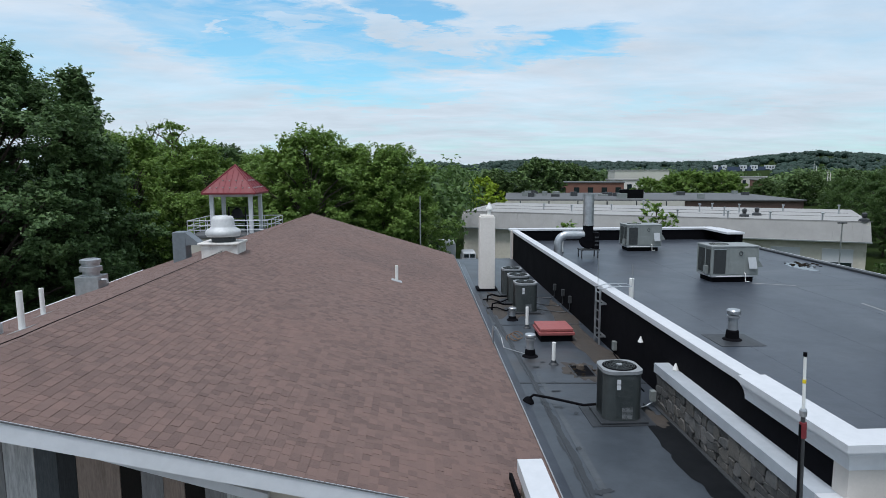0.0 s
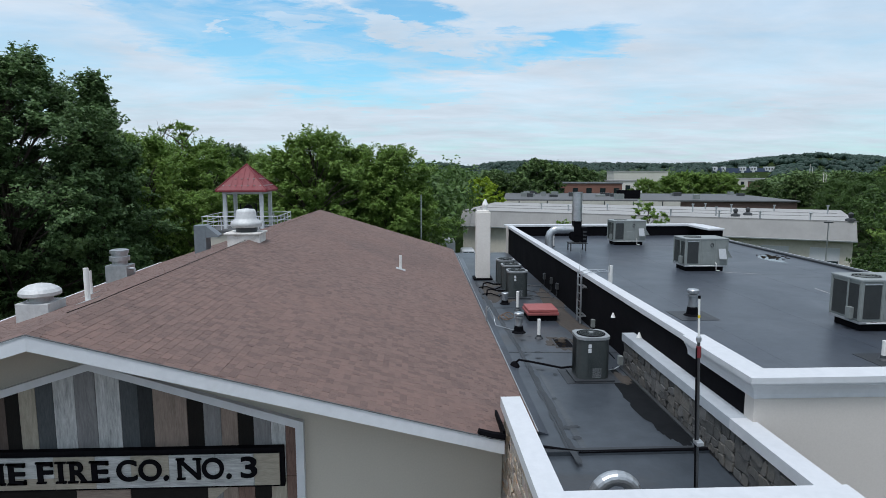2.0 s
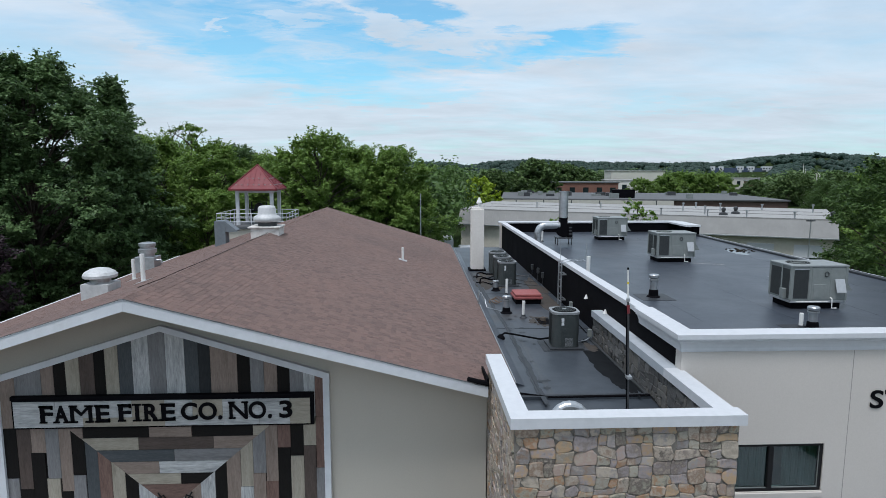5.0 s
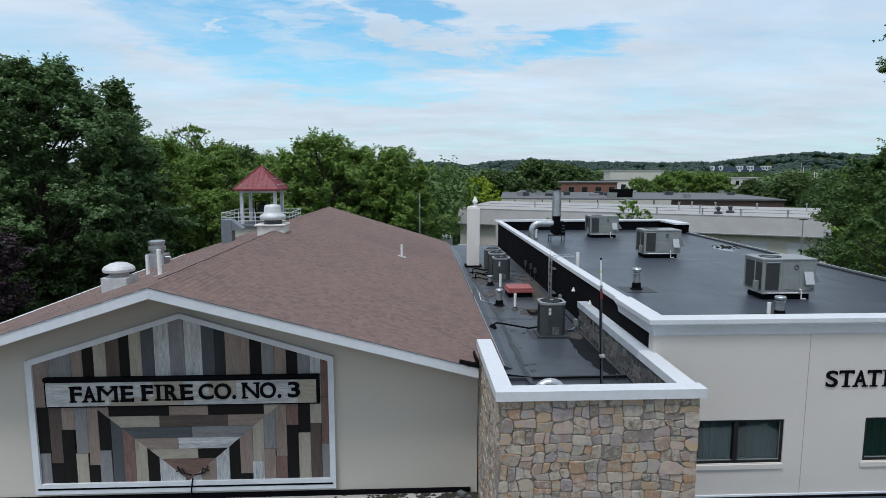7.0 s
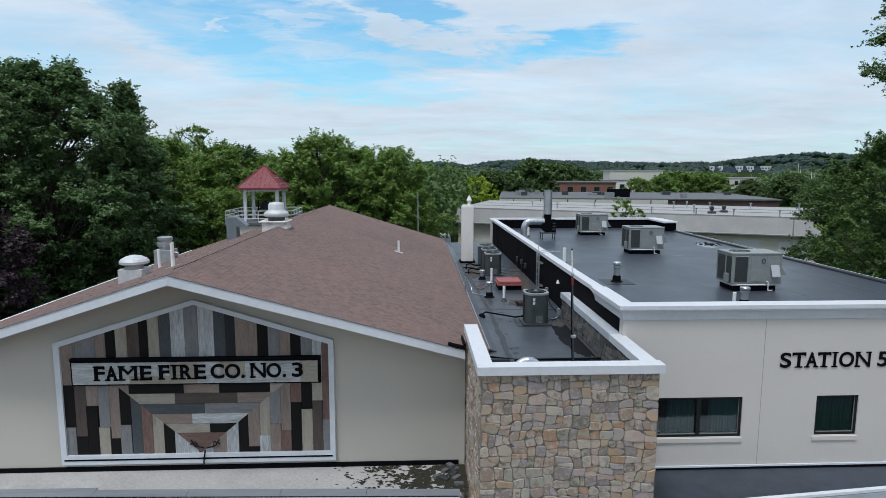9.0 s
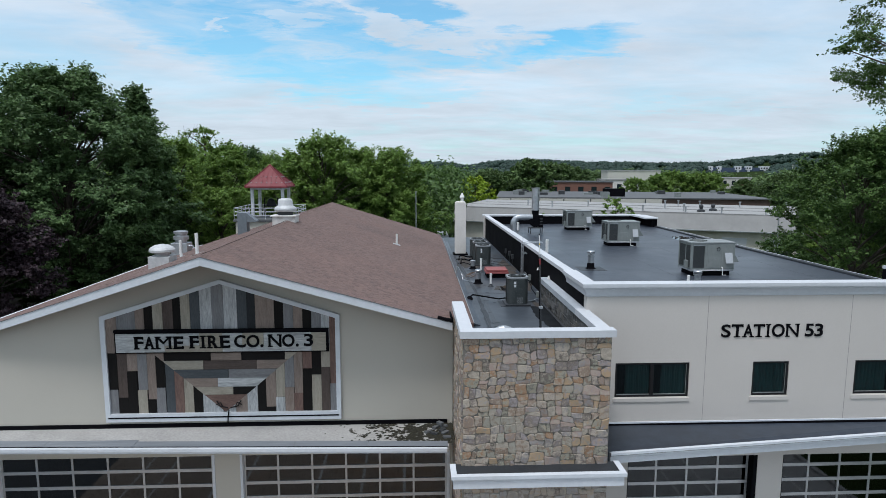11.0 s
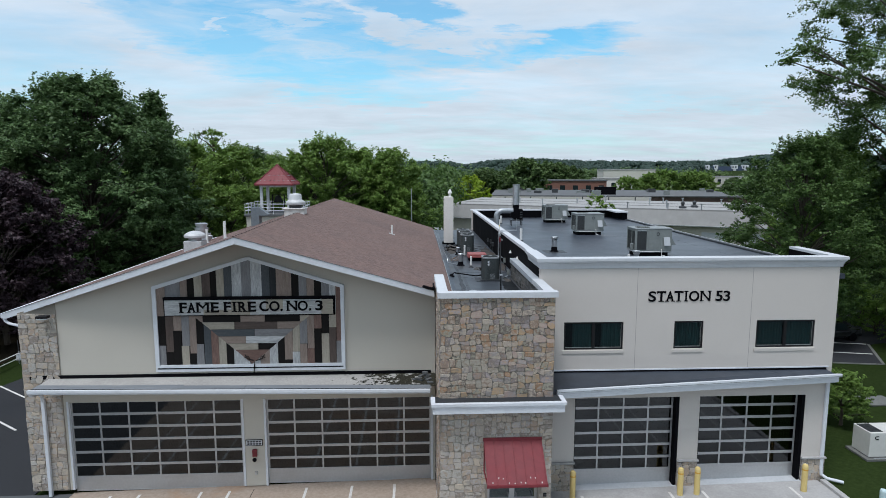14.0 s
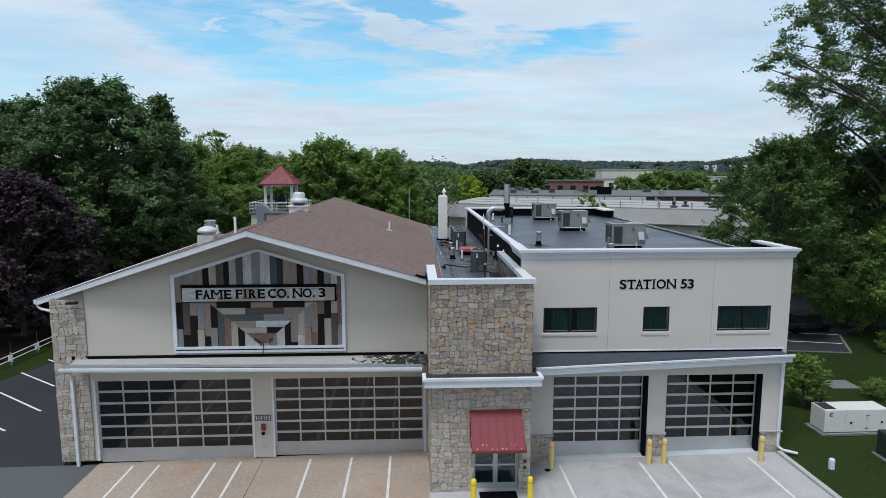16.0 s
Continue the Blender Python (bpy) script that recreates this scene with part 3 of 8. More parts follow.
part("cable", bm, M_BLACK, hall)

# timber mural in the gable
def wood(name, dark, light, dirt=None, grain=9.0):
    """The same board with its grain upright and lying."""
    return [mat(name + way, dark, light, 0.8, grain=grain, stain=1.5, bump=0.4, stretch=st_, spec=0.2, grime=0.5 if dirt else 0.0, grime_col=dirt)
            for way, st_ in (("", (6, 6, 0.8)), (" lying", (0.8, 6, 6)))]


WOOD = {
    "k": wood("black-stained board", (0.004, 0.004, 0.004), (0.013, 0.011, 0.010)),
    "c": wood("cream weathered board", (0.24, 0.218, 0.178), (0.43, 0.393, 0.325), (0.16, 0.14, 0.11)),
    "b": wood("brown board", (0.055, 0.042, 0.038), (0.125, 0.098, 0.085), (0.03, 0.024, 0.021)),
    "t": wood("tan board", (0.165, 0.128, 0.108), (0.315, 0.255, 0.218), (0.11, 0.085, 0.072)),
    "g": wood("grey board", (0.14, 0.14, 0.145), (0.265, 0.265, 0.27), (0.085, 0.085, 0.09)),
    "l": wood("whitewashed board", (0.19, 0.20, 0.205), (0.64, 0.65, 0.65), (0.10, 0.105, 0.11), 5.0),
    "s": wood("slate board", (0.045, 0.052, 0.058), (0.10, 0.11, 0.118)),
    "d": wood("dark slate board", (0.016, 0.018, 0.02), (0.042, 0.046, 0.05)),
    "r": wood("red-brown board", (0.10, 0.062, 0.052), (0.235, 0.155, 0.13), (0.07, 0.045, 0.04)),
}
mural = thing("timber_mural", (0, 0, 0), "patchwork mural of stained boards set in the gable", "mural", kind="structure")
bm = B()
prism(bm, PANEL, -0.03, 0.01)
part("backing", bm, WOOD["k"][0], mural)
outer = [(-7.70, 5.17), (0.11, 5.17), (0.11, 8.79), (-3.77, 9.99), (-7.70, 8.78)]
for i in range(5):
    j = (i + 1) % 5
    bm = B()
    prism(bm, [outer[i], outer[j], PANEL[j], PANEL[i]], -0.13, 0.0)
    part("frame_board", bm, M_TRIM, mural, "white frame board")


bm = B()
box(bm, -7.62, 0.03, -0.142, -0.128, 5.29, 5.335)
part("sill_line", bm, M_BLACK, mural, "thin black sill line")


def plank(x0, x1, z0, z1, key, cuts=(), lying=0):
    g = 0.004
    poly = [(x0 + g, z0 + g), (x1 - g, z0 + g), (x1 - g, z1 - g), (x0 + g, z1 - g)]
    for c in cuts:
        poly = clip(poly, *c) if len(poly) > 2 else poly
    if len(poly) < 3:
        return
    bm = B()
    prism(bm, poly, -0.055 - 0.012 * random.random(), -0.028)
    part("plank", bm, WOOD[key][lying], mural)


def half(p, q, keep):
    """The half plane bounded by the line p-q that holds the point keep."""
    nx, nz = q[1] - p[1], p[0] - q[0]
    d = nx * p[0] + nz * p[1]
    return (nx, nz, d) if nx * keep[0] + nz * keep[1] <= d else (-nx, -nz, -d)


inside = (-3.8, 7.0)
GABLE = [half(PANEL[i], PANEL[(i + 1) % 5], inside) for i in range(5)]
# Boards by rows, in centimetres from the panel's corner: from, to, stain and, below the sign, bottom and top.
tops = "7 41 t,41 102 g,102 131 t,131 159 k,159 191 c,191 225 b,225 250 k,250 281 c,281 313 s,313 352 l,352 390 g,390 434 l,434 466 s,466 493 d,493 555 t,555 585 k,585 617 g,617 648 t,648 677 k,677 709 g,709 736 l,736 760 r"
lows = "4 38 t 223 340,4 35 k 98 223,4 33 g 4 98,35 68 b 70 240,33 65 k 3 70,68 101 t 161 240,65 97 k 2 161,101 132 g 96 240,97 128 c 2 96,132 160 t 63 240,128 157 k 1 63,160 190 k 103 240,157 188 g 0 103,190 219 s 0 240,219 249 r 0 240,249 280 c 0 240,280 310 k 0 240,310 376 l 0 240"
lows_e = "376 418 l 0 240,418 457 t 0 240,457 492 l 0 240,492 520 k 0 240,520 554 t 31 240,520 552 k 0 31,554 584 c 65 240,552 583 l 0 65,584 615 g 99 240,583 613 t 0 99,615 644 t 78 240,613 643 r 0 78,644 675 r 163 240,643 674 k 0 163,675 706 k 142 240,674 706 c 0 142,706 736 c 167 240,706 735 b 0 167,736 760 r 110 240,735 760 g 0 110"
beams = "136 188 t 195 240,188 342 k 195 240,342 442 t 195 240,442 586 k 195 240,586 680 c 195 240,166 316 c 164 195,316 492 b 164 195,492 621 t 164 195,195 398 s 134 164,398 587 g 134 164,225 361 t 103 134,361 554 l 103 134,263 411 c 76 103,411 504 k 76 103,292 486 r 0 76"
CORNER = (-7.6, 5.3)
FOOT, HEAD_W, HEAD_E = (-3.76, 5.45), (-6.0, 7.45), (-1.30, 7.53)
for item in tops.split(","):
    a, b, k = item.split()
    plank(CORNER[0] + int(a) / 100, CORNER[0] + int(b) / 100, 7.7, 9.9, k, GABLE)
west, east = half(HEAD_W, FOOT, (-7.0, 6.0)), half(HEAD_E, FOOT, (-0.5, 6.0))
middle = [half(HEAD_W, FOOT, (-3.7, 7.5)), half(HEAD_E, FOOT, (-3.7, 7.5))]
for text, cuts, lying in ((lows, [west], 0), (lows_e, [east], 0), (beams, middle, 1)):
    for item in text.split(","):
        a, b, k, t0, t1 = item.split()
        plank(CORNER[0] + int(a) / 100, CORNER[0] + int(b) / 100, CORNER[1] + int(t0) / 100, CORNER[1] + int(t1) / 100, k, GABLE + cuts, lying)
bm = B()
tube(bm, [(-3.64, -0.12, 5.55), (-3.66, -0.2, 5.3), (-3.67, -0.2, 5.08)], 0.02)
part("cable", bm, M_BLACK, mural)
for s in (-1, 1):
    bm = B()
    tube(bm, [(-3.64 + s * 0.04, -0.08, 5.6), (-3.64 + s * 0.3, -0.11, 5.68), (-3.64 + s * 0.4, -0.1, 5.86)], 0.02)
    tube(bm, [(-3.64 + s * 0.2, -0.08, 5.62), (-3.64 + s * 0.27, -0.11, 5.8), (-3.64 + s * 0.43, -0.1, 5.72)], 0.018)
    part("scroll_bracket", bm, M_BRONZE, mural, "small black iron scroll")

sign = thing("name_sign", (-7.24, -0.07, 7.5), "long whitewashed board sign with black raised letters", "sign")
bm = B()
box(bm, 0, 6.98, -0.09, 0.0, 0.04, 0.76, 0.01)
part("sign_board", bm, M_BLACK, sign)
rng = random.Random(2)
edges = [0.05, 1.0, 1.62, 2.75, 3.5, 4.15, 4.85, 5.7, 6.42, 6.9]
for a, b in zip(edges, edges[1:]):
    cut_z = rng.choice((0.0, 0.22, 0.36))
    for z0, z1 in ((0.085, 0.085 + cut_z), (0.085 + cut_z, 0.715)) if cut_z else ((0.085, 0.715),):
        bm = B()
        box(bm, a, b - 0.004, -0.115 + rng.uniform(0, 0.004), -0.088, z0, z1 - 0.004, 0.003)
        part("face_board", bm, WOOD[rng.choice("llllc")][1], sign, "whitewashed face board")
bm = B()
box(bm, 0.0, 6.98, -0.13, 0.0, 0.75, 0.84, 0.008)
part("top_rail", bm, M_BLACK, sign, "black top rail")
for word, spans in (("FAME", (0.643, 0.955, 0.955, 1.325, 1.325, 1.87, 1.905, 2.245)), ("FIRE", (2.433, 2.74, 2.78, 2.975, 3.0, 3.41, 3.405, 3.751)),
                    ("CO.", (3.893, 4.265, 4.295, 4.715, 4.746, 4.841)), ("NO.", (4.99, 5.455, 5.459, 5.865, 5.905, 6.001)), ("3", (6.176, 6.479))):
    lettering(word, spans, 0.195 + 0.008 * spans[0], 0.42, -0.112, 0.035, M_BLACK, sign)

# ---- garage doors ----
def garage_door(name, x0, x1, y, top, cols, rows, solid_h, label):
    base = gz((x0 + x1) / 2)
    d = thing(name, (x0, y, base), label, "garage door", "garage doors", "structure")
    w, top = x1 - x0, top - base
    pitch = (top - solid_h) / rows
    bm = B()
    box(bm, 0, w, 0.0, 0.05, 0.02, solid_h - 0.02, 0.006)
    part("bottom_panel", bm, M_ALU, d, "plain aluminium bottom panel")
    bm = B()
    box(bm, 0, w, -0.01, 0.06, 0.0, 0.05, 0.006)
    part("bottom_seal", bm, M_GALV, d)
    for r in range(rows + 1):
        z = solid_h + r * pitch
        bm = B()
        box(bm, 0, w, -0.012, 0.05, z - 0.055, min(z + 0.055, top), 0.006)
        part("rail", bm, M_ALU, d)
    cw = w / cols
    for c in range(cols + 1):
        x = min(max(c * cw, 0.035), w - 0.035)
        bm = B()
        box(bm, x - 0.035, x + 0.035, -0.008, 0.05, solid_h + 0.05, top - 0.05, 0.004)
        part("stile", bm, M_ALU, d)
    pane = None
    for r in range(rows):
        for c in range(cols):
            if pane is None:
                bm = B()
                box(bm, 0.03, cw - 0.03, 0.015, 0.03, 0.05, pitch - 0.05)
                pane = part("pane", bm, M_GARAGE_GLASS, d)
                ob = pane
            else:
                ob = new("pane", pane.data)
                ob.parent = d
            ob.location = (c * cw, 0, solid_h + r * pitch)
    return d


def clear_glass(name, tint):
    m = bpy.data.materials.new(name)
    m.use_nodes = True
    n, l = m.node_tree.nodes, m.node_tree.links
    n.clear()
    o, g, t, mixer, lw, p5, fr = (n.new(k) for k in ("ShaderNodeOutputMaterial", "ShaderNodeBsdfGlossy", "ShaderNodeBsdfTransparent", "ShaderNodeMixShader", "ShaderNodeLayerWeight", "ShaderNodeMath", "ShaderNodeMath"))
    t.inputs[0].default_value = (*tint, 1)
    g.inputs["Roughness"].default_value = 0.03
    g.inputs["Color"].default_value = (0.9, 0.95, 1, 1)
    lw.inputs["Blend"].default_value = 0.5
    p5.operation, fr.operation = "POWER", "MULTIPLY_ADD"
    p5.inputs[1].default_value, fr.inputs[1].default_value, fr.inputs[2].default_value = 4.0, 0.9, 0.06
    l.new(lw.outputs["Facing"], p5.inputs[0])
    l.new(p5.outputs[0], fr.inputs[0])
    l.new(fr.outputs[0], mixer.inputs[0])
    l.new(t.outputs[0], mixer.inputs[1])
    l.new(g.outputs[0], mixer.inputs[2])
    l.new(mixer.outputs[0], o.inputs[0])
    return m


M_GARAGE_GLASS = clear_glass("tinted pane", (0.17, 0.19, 0.205))
M_WINDOW = clear_glass("station window glass", (0.62, 0.76, 0.76))
garage_door("door_1", D1[0] + 0.02, D1[1] - 0.02, 0.12, DOOR_TOP, 6, 6, 0.62, "wide closed aluminium bay door with rows of glass")
garage_door("door_2", D2[0] + 0.02, D2[1] - 0.02, 0.12, DOOR_TOP, 6, 6, 0.62, "wide closed aluminium bay door with rows of glass")
for x in (D1[0], D1[1], D2[0], D2[1]):
    bm = B()
    s = 0.07
    box(bm, x - s if x in (D1[0], D2[0]) else x - 0.02, x + 0.02 if x in (D1[0], D2[0]) else x + s, -0.03, 0.12, 0, DOOR_TOP + 0.05, 0.006)
    part("door_trim", bm, M_TRIM, hall)

# interior of the bays, dim
bm = B()
slab(bm, [(-12.7, 0.3), (20.2, 0.3), (20.2, 16), (-12.7, 16)], -0.02, 0.0)
solid("floor", bm, M_CONCRETE_R, "grey concrete floor inside the bays", "floor")
bm = B()
box(bm, -12.7, 20.2, 15.9, 16.1, 0, 4.7)
solid("wall_inside", bm, M_WAREWALL, "dim rear wall inside the bays", "wall")
bm = B()
box(bm, -12.7, 20.2, 0.31, 16, 4.7, 4.8)
solid("ceiling", bm, M_WAREWALL, "dim bay ceiling", "ceiling")

# ---- canopy over the wide bays ----
canopy = thing("bay_canopy", (0, 0, 0), "low flat canopy with pale ballast and white gutter", "canopy", kind="structure")
CF = lambda x: -1.30 - 0.036 * (x + 12.1)
bm = B()
slab(bm, [(-12.1, CF(-12.1) + 0.1, 4.88), (3.68, CF(3.68) + 0.1, 4.88), (3.75, -0.004, 4.93), (-12.1, -0.004, 4.93)], -0.2, 0)
part("canopy_roof", bm, M_GRAVEL, canopy, "pale weathered ballast roofing")
bm = B()
slab(bm, [(x, CF(x) + dy, 4.905) for x, dy in ((-12.2, -0.10), (3.62, -0.10), (3.62, 0.02), (-12.2, 0.02))], -0.10, 0)
part("gutter", bm, M_TRIM, canopy)
bm = B()
slab(bm, [(x, CF(x) + dy, 4.80) for x, dy in ((-12.2, -0.07), (3.62, -0.07), (3.62, 0.02), (-12.2, 0.02))], -0.06, 0)
part("gutter_bottom", bm, M_TRIM, canopy)
# Solid black strip drawn for the shade line behind the gutter.
bm = B()
slab(bm, [(x, CF(x) + dy, 4.91) for x, dy in ((-12.15, 0.03), (3.6, 0.03), (3.6, 0.075), (-12.15, 0.075))], -0.05, 0)
part("gutter_shadow_gap", bm, M_BLACK, canopy, "black strip for the shade behind the gutter lip")
rng = random.Random(19)
edge_metal = mat("dull zinc edge", (0.16, 0.18, 0.205), (0.26, 0.28, 0.30), 0.6, 0.2, grain=4, stain=0.8, stretch=(0.3, 3, 1))
x = -12.1
while x < 3.6:
    x2 = min(3.66, x + rng.uniform(2.2, 3.4))
    bm = B()
    d0, d1 = rng.uniform(0.40, 0.52), rng.uniform(0.40, 0.52)
    slab(bm, [(x, CF(x) + d0, 4.926), (x2 - 0.01, CF(x2) + d1, 4.926), (x2 - 0.01, CF(x2) + 0.08, 4.912), (x, CF(x) + 0.08, 4.912)], -0.02, 0)
    part("metal_edge", bm, edge_metal, canopy, "grey metal edge strip")
    x = x2
bm = B()
box(bm, -12.9, 3.72, -0.06, -0.004, 4.9, 5.06, 0.01)
part("wall_flashing", bm, M_BLACK, canopy)
rng = random.Random(5)
verts, faces = [], []
for i in range(12000):
    x, y = 3.86 - abs(rng.gauss(0, 1.35)), rng.uniform(-1.55, -0.08)
    w = 0.75 * (x - 0.2) / 3.6 + 0.9 * noise.noise(Vector((x * 2.2, y * 2.8, 0))) + 0.9 * noise.noise(Vector((x * 8, y * 9, 3)))
    if x < -1.2 or w < rng.uniform(0.2, 0.6):
        continue
    r, a, z = rng.uniform(0.012, 0.034), rng.uniform(0, 6.28), 4.936 + y * 0.03
    k = len(verts)
    for q in range(4):
        verts.append((x + r * 1.3 * math.cos(a + q * 1.57) * (1 if q % 2 else 1.6), y + r * math.sin(a + q * 1.57), z + rng.uniform(-0.004, 0.006)))
    verts.append((x, y, z + r * rng.uniform(0.3, 0.9)))
    faces += [(k + q, k + (q + 1) % 4, k + 4) for q in range(4)]
me = bpy.data.meshes.new("leaf_debris")
me.from_pydata(verts, [], faces)
me.materials.append(mat("dark moss and litter", (0.008, 0.008, 0.006), (0.05, 0.043, 0.03), 0.95, grain=20, stain=3, vary=0.6, mid=[(0.018, 0.017, 0.012), (0.03, 0.028, 0.016)]))
debris = tagged(new("leaf_debris", me), "dark moss and leaf litter on the canopy", "debris", kind="stuff")
ds = thing("downspout", (-12.35, -1.36, -0.2), "white downpipe from canopy gutter to ground", "downpipe", kind="structure")
bm = B()
tube(bm, [(0.25, 0, 5.02), (0.22, 0.1, 4.86), (0.02, 0.95, 4.62), (0, 1.15, 4.42), (0, 1.2, 4.2)], 0.07)
part("elbow", bm, M_TRIM, ds)
bm = B()
box(bm, -0.07, 0.07, 1.14, 1.28, 0.02, 4.3, 0.02)
part("pipe", bm, M_TRIM, ds)
bm = B()
tube(bm, [(-13.9, 0.35, 7.5), (-13.86, 0.3, 7.33), (-13.6, 0.15, 7.24), (-13.1, 0.1, 7.14)], 0.06)
part("gutter_outlet", bm, M_TRIM, hall)

# floodlight, keypad sign and alarm box
fl = thing("floodlight", (-12.0, -0.1, 7.55), "small black floodlight with a white lens under the eave", "floodlight")
bm = B()
box(bm, -0.05, 0.05, 0, 0.06, -0.05, 0.08, 0.01)
part("bracket", bm, M_WHITE, fl)
bm = B()
box(bm, -0.24, 0.22, -0.3, -0.04, 0.0, 0.10, 0.02)
part("lamp_head", bm, M_BRONZE, fl, "black lamp housing")
bm = B()
box(bm, -0.2, 0.2, -0.28, -0.06, -0.05, 0.0, 0.01)
part("lens", bm, M_WHITE, fl, "white lens")
pl = thing("wall_plaque", (-4.2, -0.01, 1.82), "small white plaque with black border and bars", "sign")
bm = B()
box(bm, 0, 0.72, -0.03, 0, 0, 0.28, 0.005)
part("plate", bm, M_BLACK, pl)
bm = B()
box(bm, 0.03, 0.69, -0.036, -0.028, 0.03, 0.25)
part("face", bm, M_WHITE, pl)
for z, n in ((0.16, 5), (0.06, 5)):
    for i in range(n):
        bm = B()
        box(bm, 0.08 + i * 0.12, 0.17 + i * 0.12, -0.042, -0.034, z, z + 0.06)
        part("bar", bm, M_BLACK, pl)
fb = thing("alarm_bell", (-3.82, -0.01, 1.36), "red fire alarm fitting on the stucco pier", "alarm")
bm = B()
box(bm, -0.1, 0.1, -0.12, 0, 0, 0.32, 0.03)
part("housing", bm, M_RED, fb)
bm = B()
lathe(bm, 0, 0, [(0.05, 0), (0.09, 0.03), (0.09, 0.05), (0.02, 0.07)], 16)
bmesh.ops.rotate(bm, verts=bm.verts[:], cent=(0, 0, 0), matrix=Matrix.Rotation(radians(90), 3, "X"))
bmesh.ops.translate(bm, verts=bm.verts[:], vec=(0, -0.1, -0.12))
part("siren", bm, M_BLACK, fb)
kp = thing("key_switch", (-3.8, -0.01, 0.52), "small pale key switch box on the pier", "switch")
bm = B()
box(bm, -0.06, 0.06, -0.06, 0, 0, 0.14, 0.015)
part("case", bm, M_ALU, kp)

# ---- stone tower ----
TX0, TX1, TY, TTOP = 3.95, 8.12, -3.78, 9.0
tower = thing("stone_tower", (0, 0, 0), "square fieldstone entrance tower with white coping", "tower", kind="structure")
bm = B()
box(bm, TX0, TX1, TY, TY + 0.4, 5.1, TTOP)
front_core = part("front_wall", bm, M_MORTAR, tower, "mortared fieldstone wall")
bm = B()
box(bm, TX0, TX1, TY, TY + 0.4, 2.36, 5.1)
lower_core = part("front_wall", bm, M_MORTAR_PALE, tower, "pale mortared fieldstone wall")
for x0, x1, z0, z1 in ((TX0, 5.72, 0, 2.36), (7.62, TX1, 0, 2.36)):
    bm = B()
    box(bm, x0, x1, TY, TY + 0.4, z0, z1)
    part("front_pier", bm, M_MORTAR_PALE, tower)
bm = B()
box(bm, TX0, TX0 + 0.3, TY + 0.4, 0.0, 0, TTOP)
left_core = part("side_wall", bm, M_MORTAR, tower)
bm = B()
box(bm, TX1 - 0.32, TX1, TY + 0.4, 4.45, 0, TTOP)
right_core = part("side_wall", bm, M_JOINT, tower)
M_COPING_GREY = mat("blue-grey coping", (0.33, 0.365, 0.40), (0.46, 0.49, 0.525), 0.6, grain=3, stain=0.5, bump=0.05, grime=0.3, grime_col=(0.27, 0.29, 0.31))
for x0, x1, y0, y1, m in ((3.86, 8.21, -3.90, -3.52, M_WHITE), (3.86, 4.24, -3.52, 0.0, M_WHITE), (7.74, 8.13, -3.52, -1.2, M_WHITE), (7.74, 8.13, -1.2, 4.5, M_COPING_GREY)):
    bm = B()
    box(bm, x0, x1, y0, y1, 8.98, 9.18)
    part("coping", bm, m, tower, "white metal coping" if m is M_WHITE else "darker blue-grey metal coping")
bm = B()
for x0, x1, y0, y1 in ((3.66, 8.42, -4.38, -4.30), (3.66, 3.74, -4.30, TY + 0.05), (8.34, 8.42, -4.30, TY + 0.05)):
    box(bm, x0, x1, y0, y1, 4.87, 5.16)
part("belt_ledge", bm, M_TRIM, tower, "white belt ledge")
bm = B()
for x0, x1, y0, y1 in ((3.60, 8.48, -4.44, -4.28), (3.60, 3.76, -4.28, TY + 0.1), (8.32, 8.48, -4.28, TY + 0.1)):
    box(bm, x0, x1, y0, y1, 5.16, 5.26)
part("ledge_lip", bm, M_TRIM, tower)
bm = B()
for x0, x1, y0, y1 in ((3.74, 8.34, -4.30, TY), (3.74, TX0, TY, TY + 0.1), (TX1, 8.34, TY, TY + 0.1)):
    box(bm, x0, x1, y0, y1, 4.90, 5.245)
part("ledge_flashing", bm, M_SEAM, tower, "dark ledge roofing")

# entrance
ent = thing("entrance_door", (5.72, TY + 0.18, 0.14), "glazed aluminium double door under a red awning", "door", kind="structure")
for a in (0, 0.95):
    bm = B()
    for x0, x1, z0, z1 in ((0.0, 0.1, 0, 2.2), (0.85, 0.95, 0, 2.2), (0.1, 0.85, 0, 0.25), (0.1, 0.85, 2.1, 2.2), (0.1, 0.85, 1.0, 1.08)):
        box(bm, a + x0, a + x1, 0, 0.06, z0, z1, 0.005)
    leaf = part("door_leaf", bm, M_ALU, ent)
    for z0, z1 in ((0.25, 1.0), (1.08, 2.1)):
        bm = B()
        box(bm, a + 0.1, a + 0.85, 0.02, 0.035, z0, z1)
        part("pane", bm, M_WINDOW, leaf)
    bm = B()
    hx = a + (0.8 if a == 0 else 0.15)
    tube(bm, [(hx, 0.0, 0.9), (hx, -0.07, 0.92), (hx, -0.07, 1.25), (hx, 0.0, 1.27)], 0.015)
    part("handle", bm, M_GALV, leaf)
bm = B()
box(bm, TX0 + 0.4, TX1 - 0.4, -0.3, -0.2, 0, 4.5)
solid("wall_vestibule", bm, M_WAREWALL, "pale vestibule rear wall behind the entrance", "wall")
aw = thing("awning", (5.56, TY - 0.055, 0), "standing-seam red metal awning over the entrance", "awning")
bm = B()
slab(bm, [(0, 0.0, 3.62), (2.14, 0.0, 3.62), (2.14, -1.25, 2.5), (0, -1.25, 2.5)], -0.03, 0)
part("awning_panel", bm, M_RED, aw)
for i in range(7):
    bm = B()
    x = 0.02 + i * 0.35
    slab(bm, [(x - 0.018, 0.0, 3.665), (x + 0.018, 0.0, 3.665), (x + 0.018, -1.26, 2.54), (x - 0.018, -1.26, 2.54)], -0.05, 0)
    part("seam", bm, M_RED, aw)
bm = B()
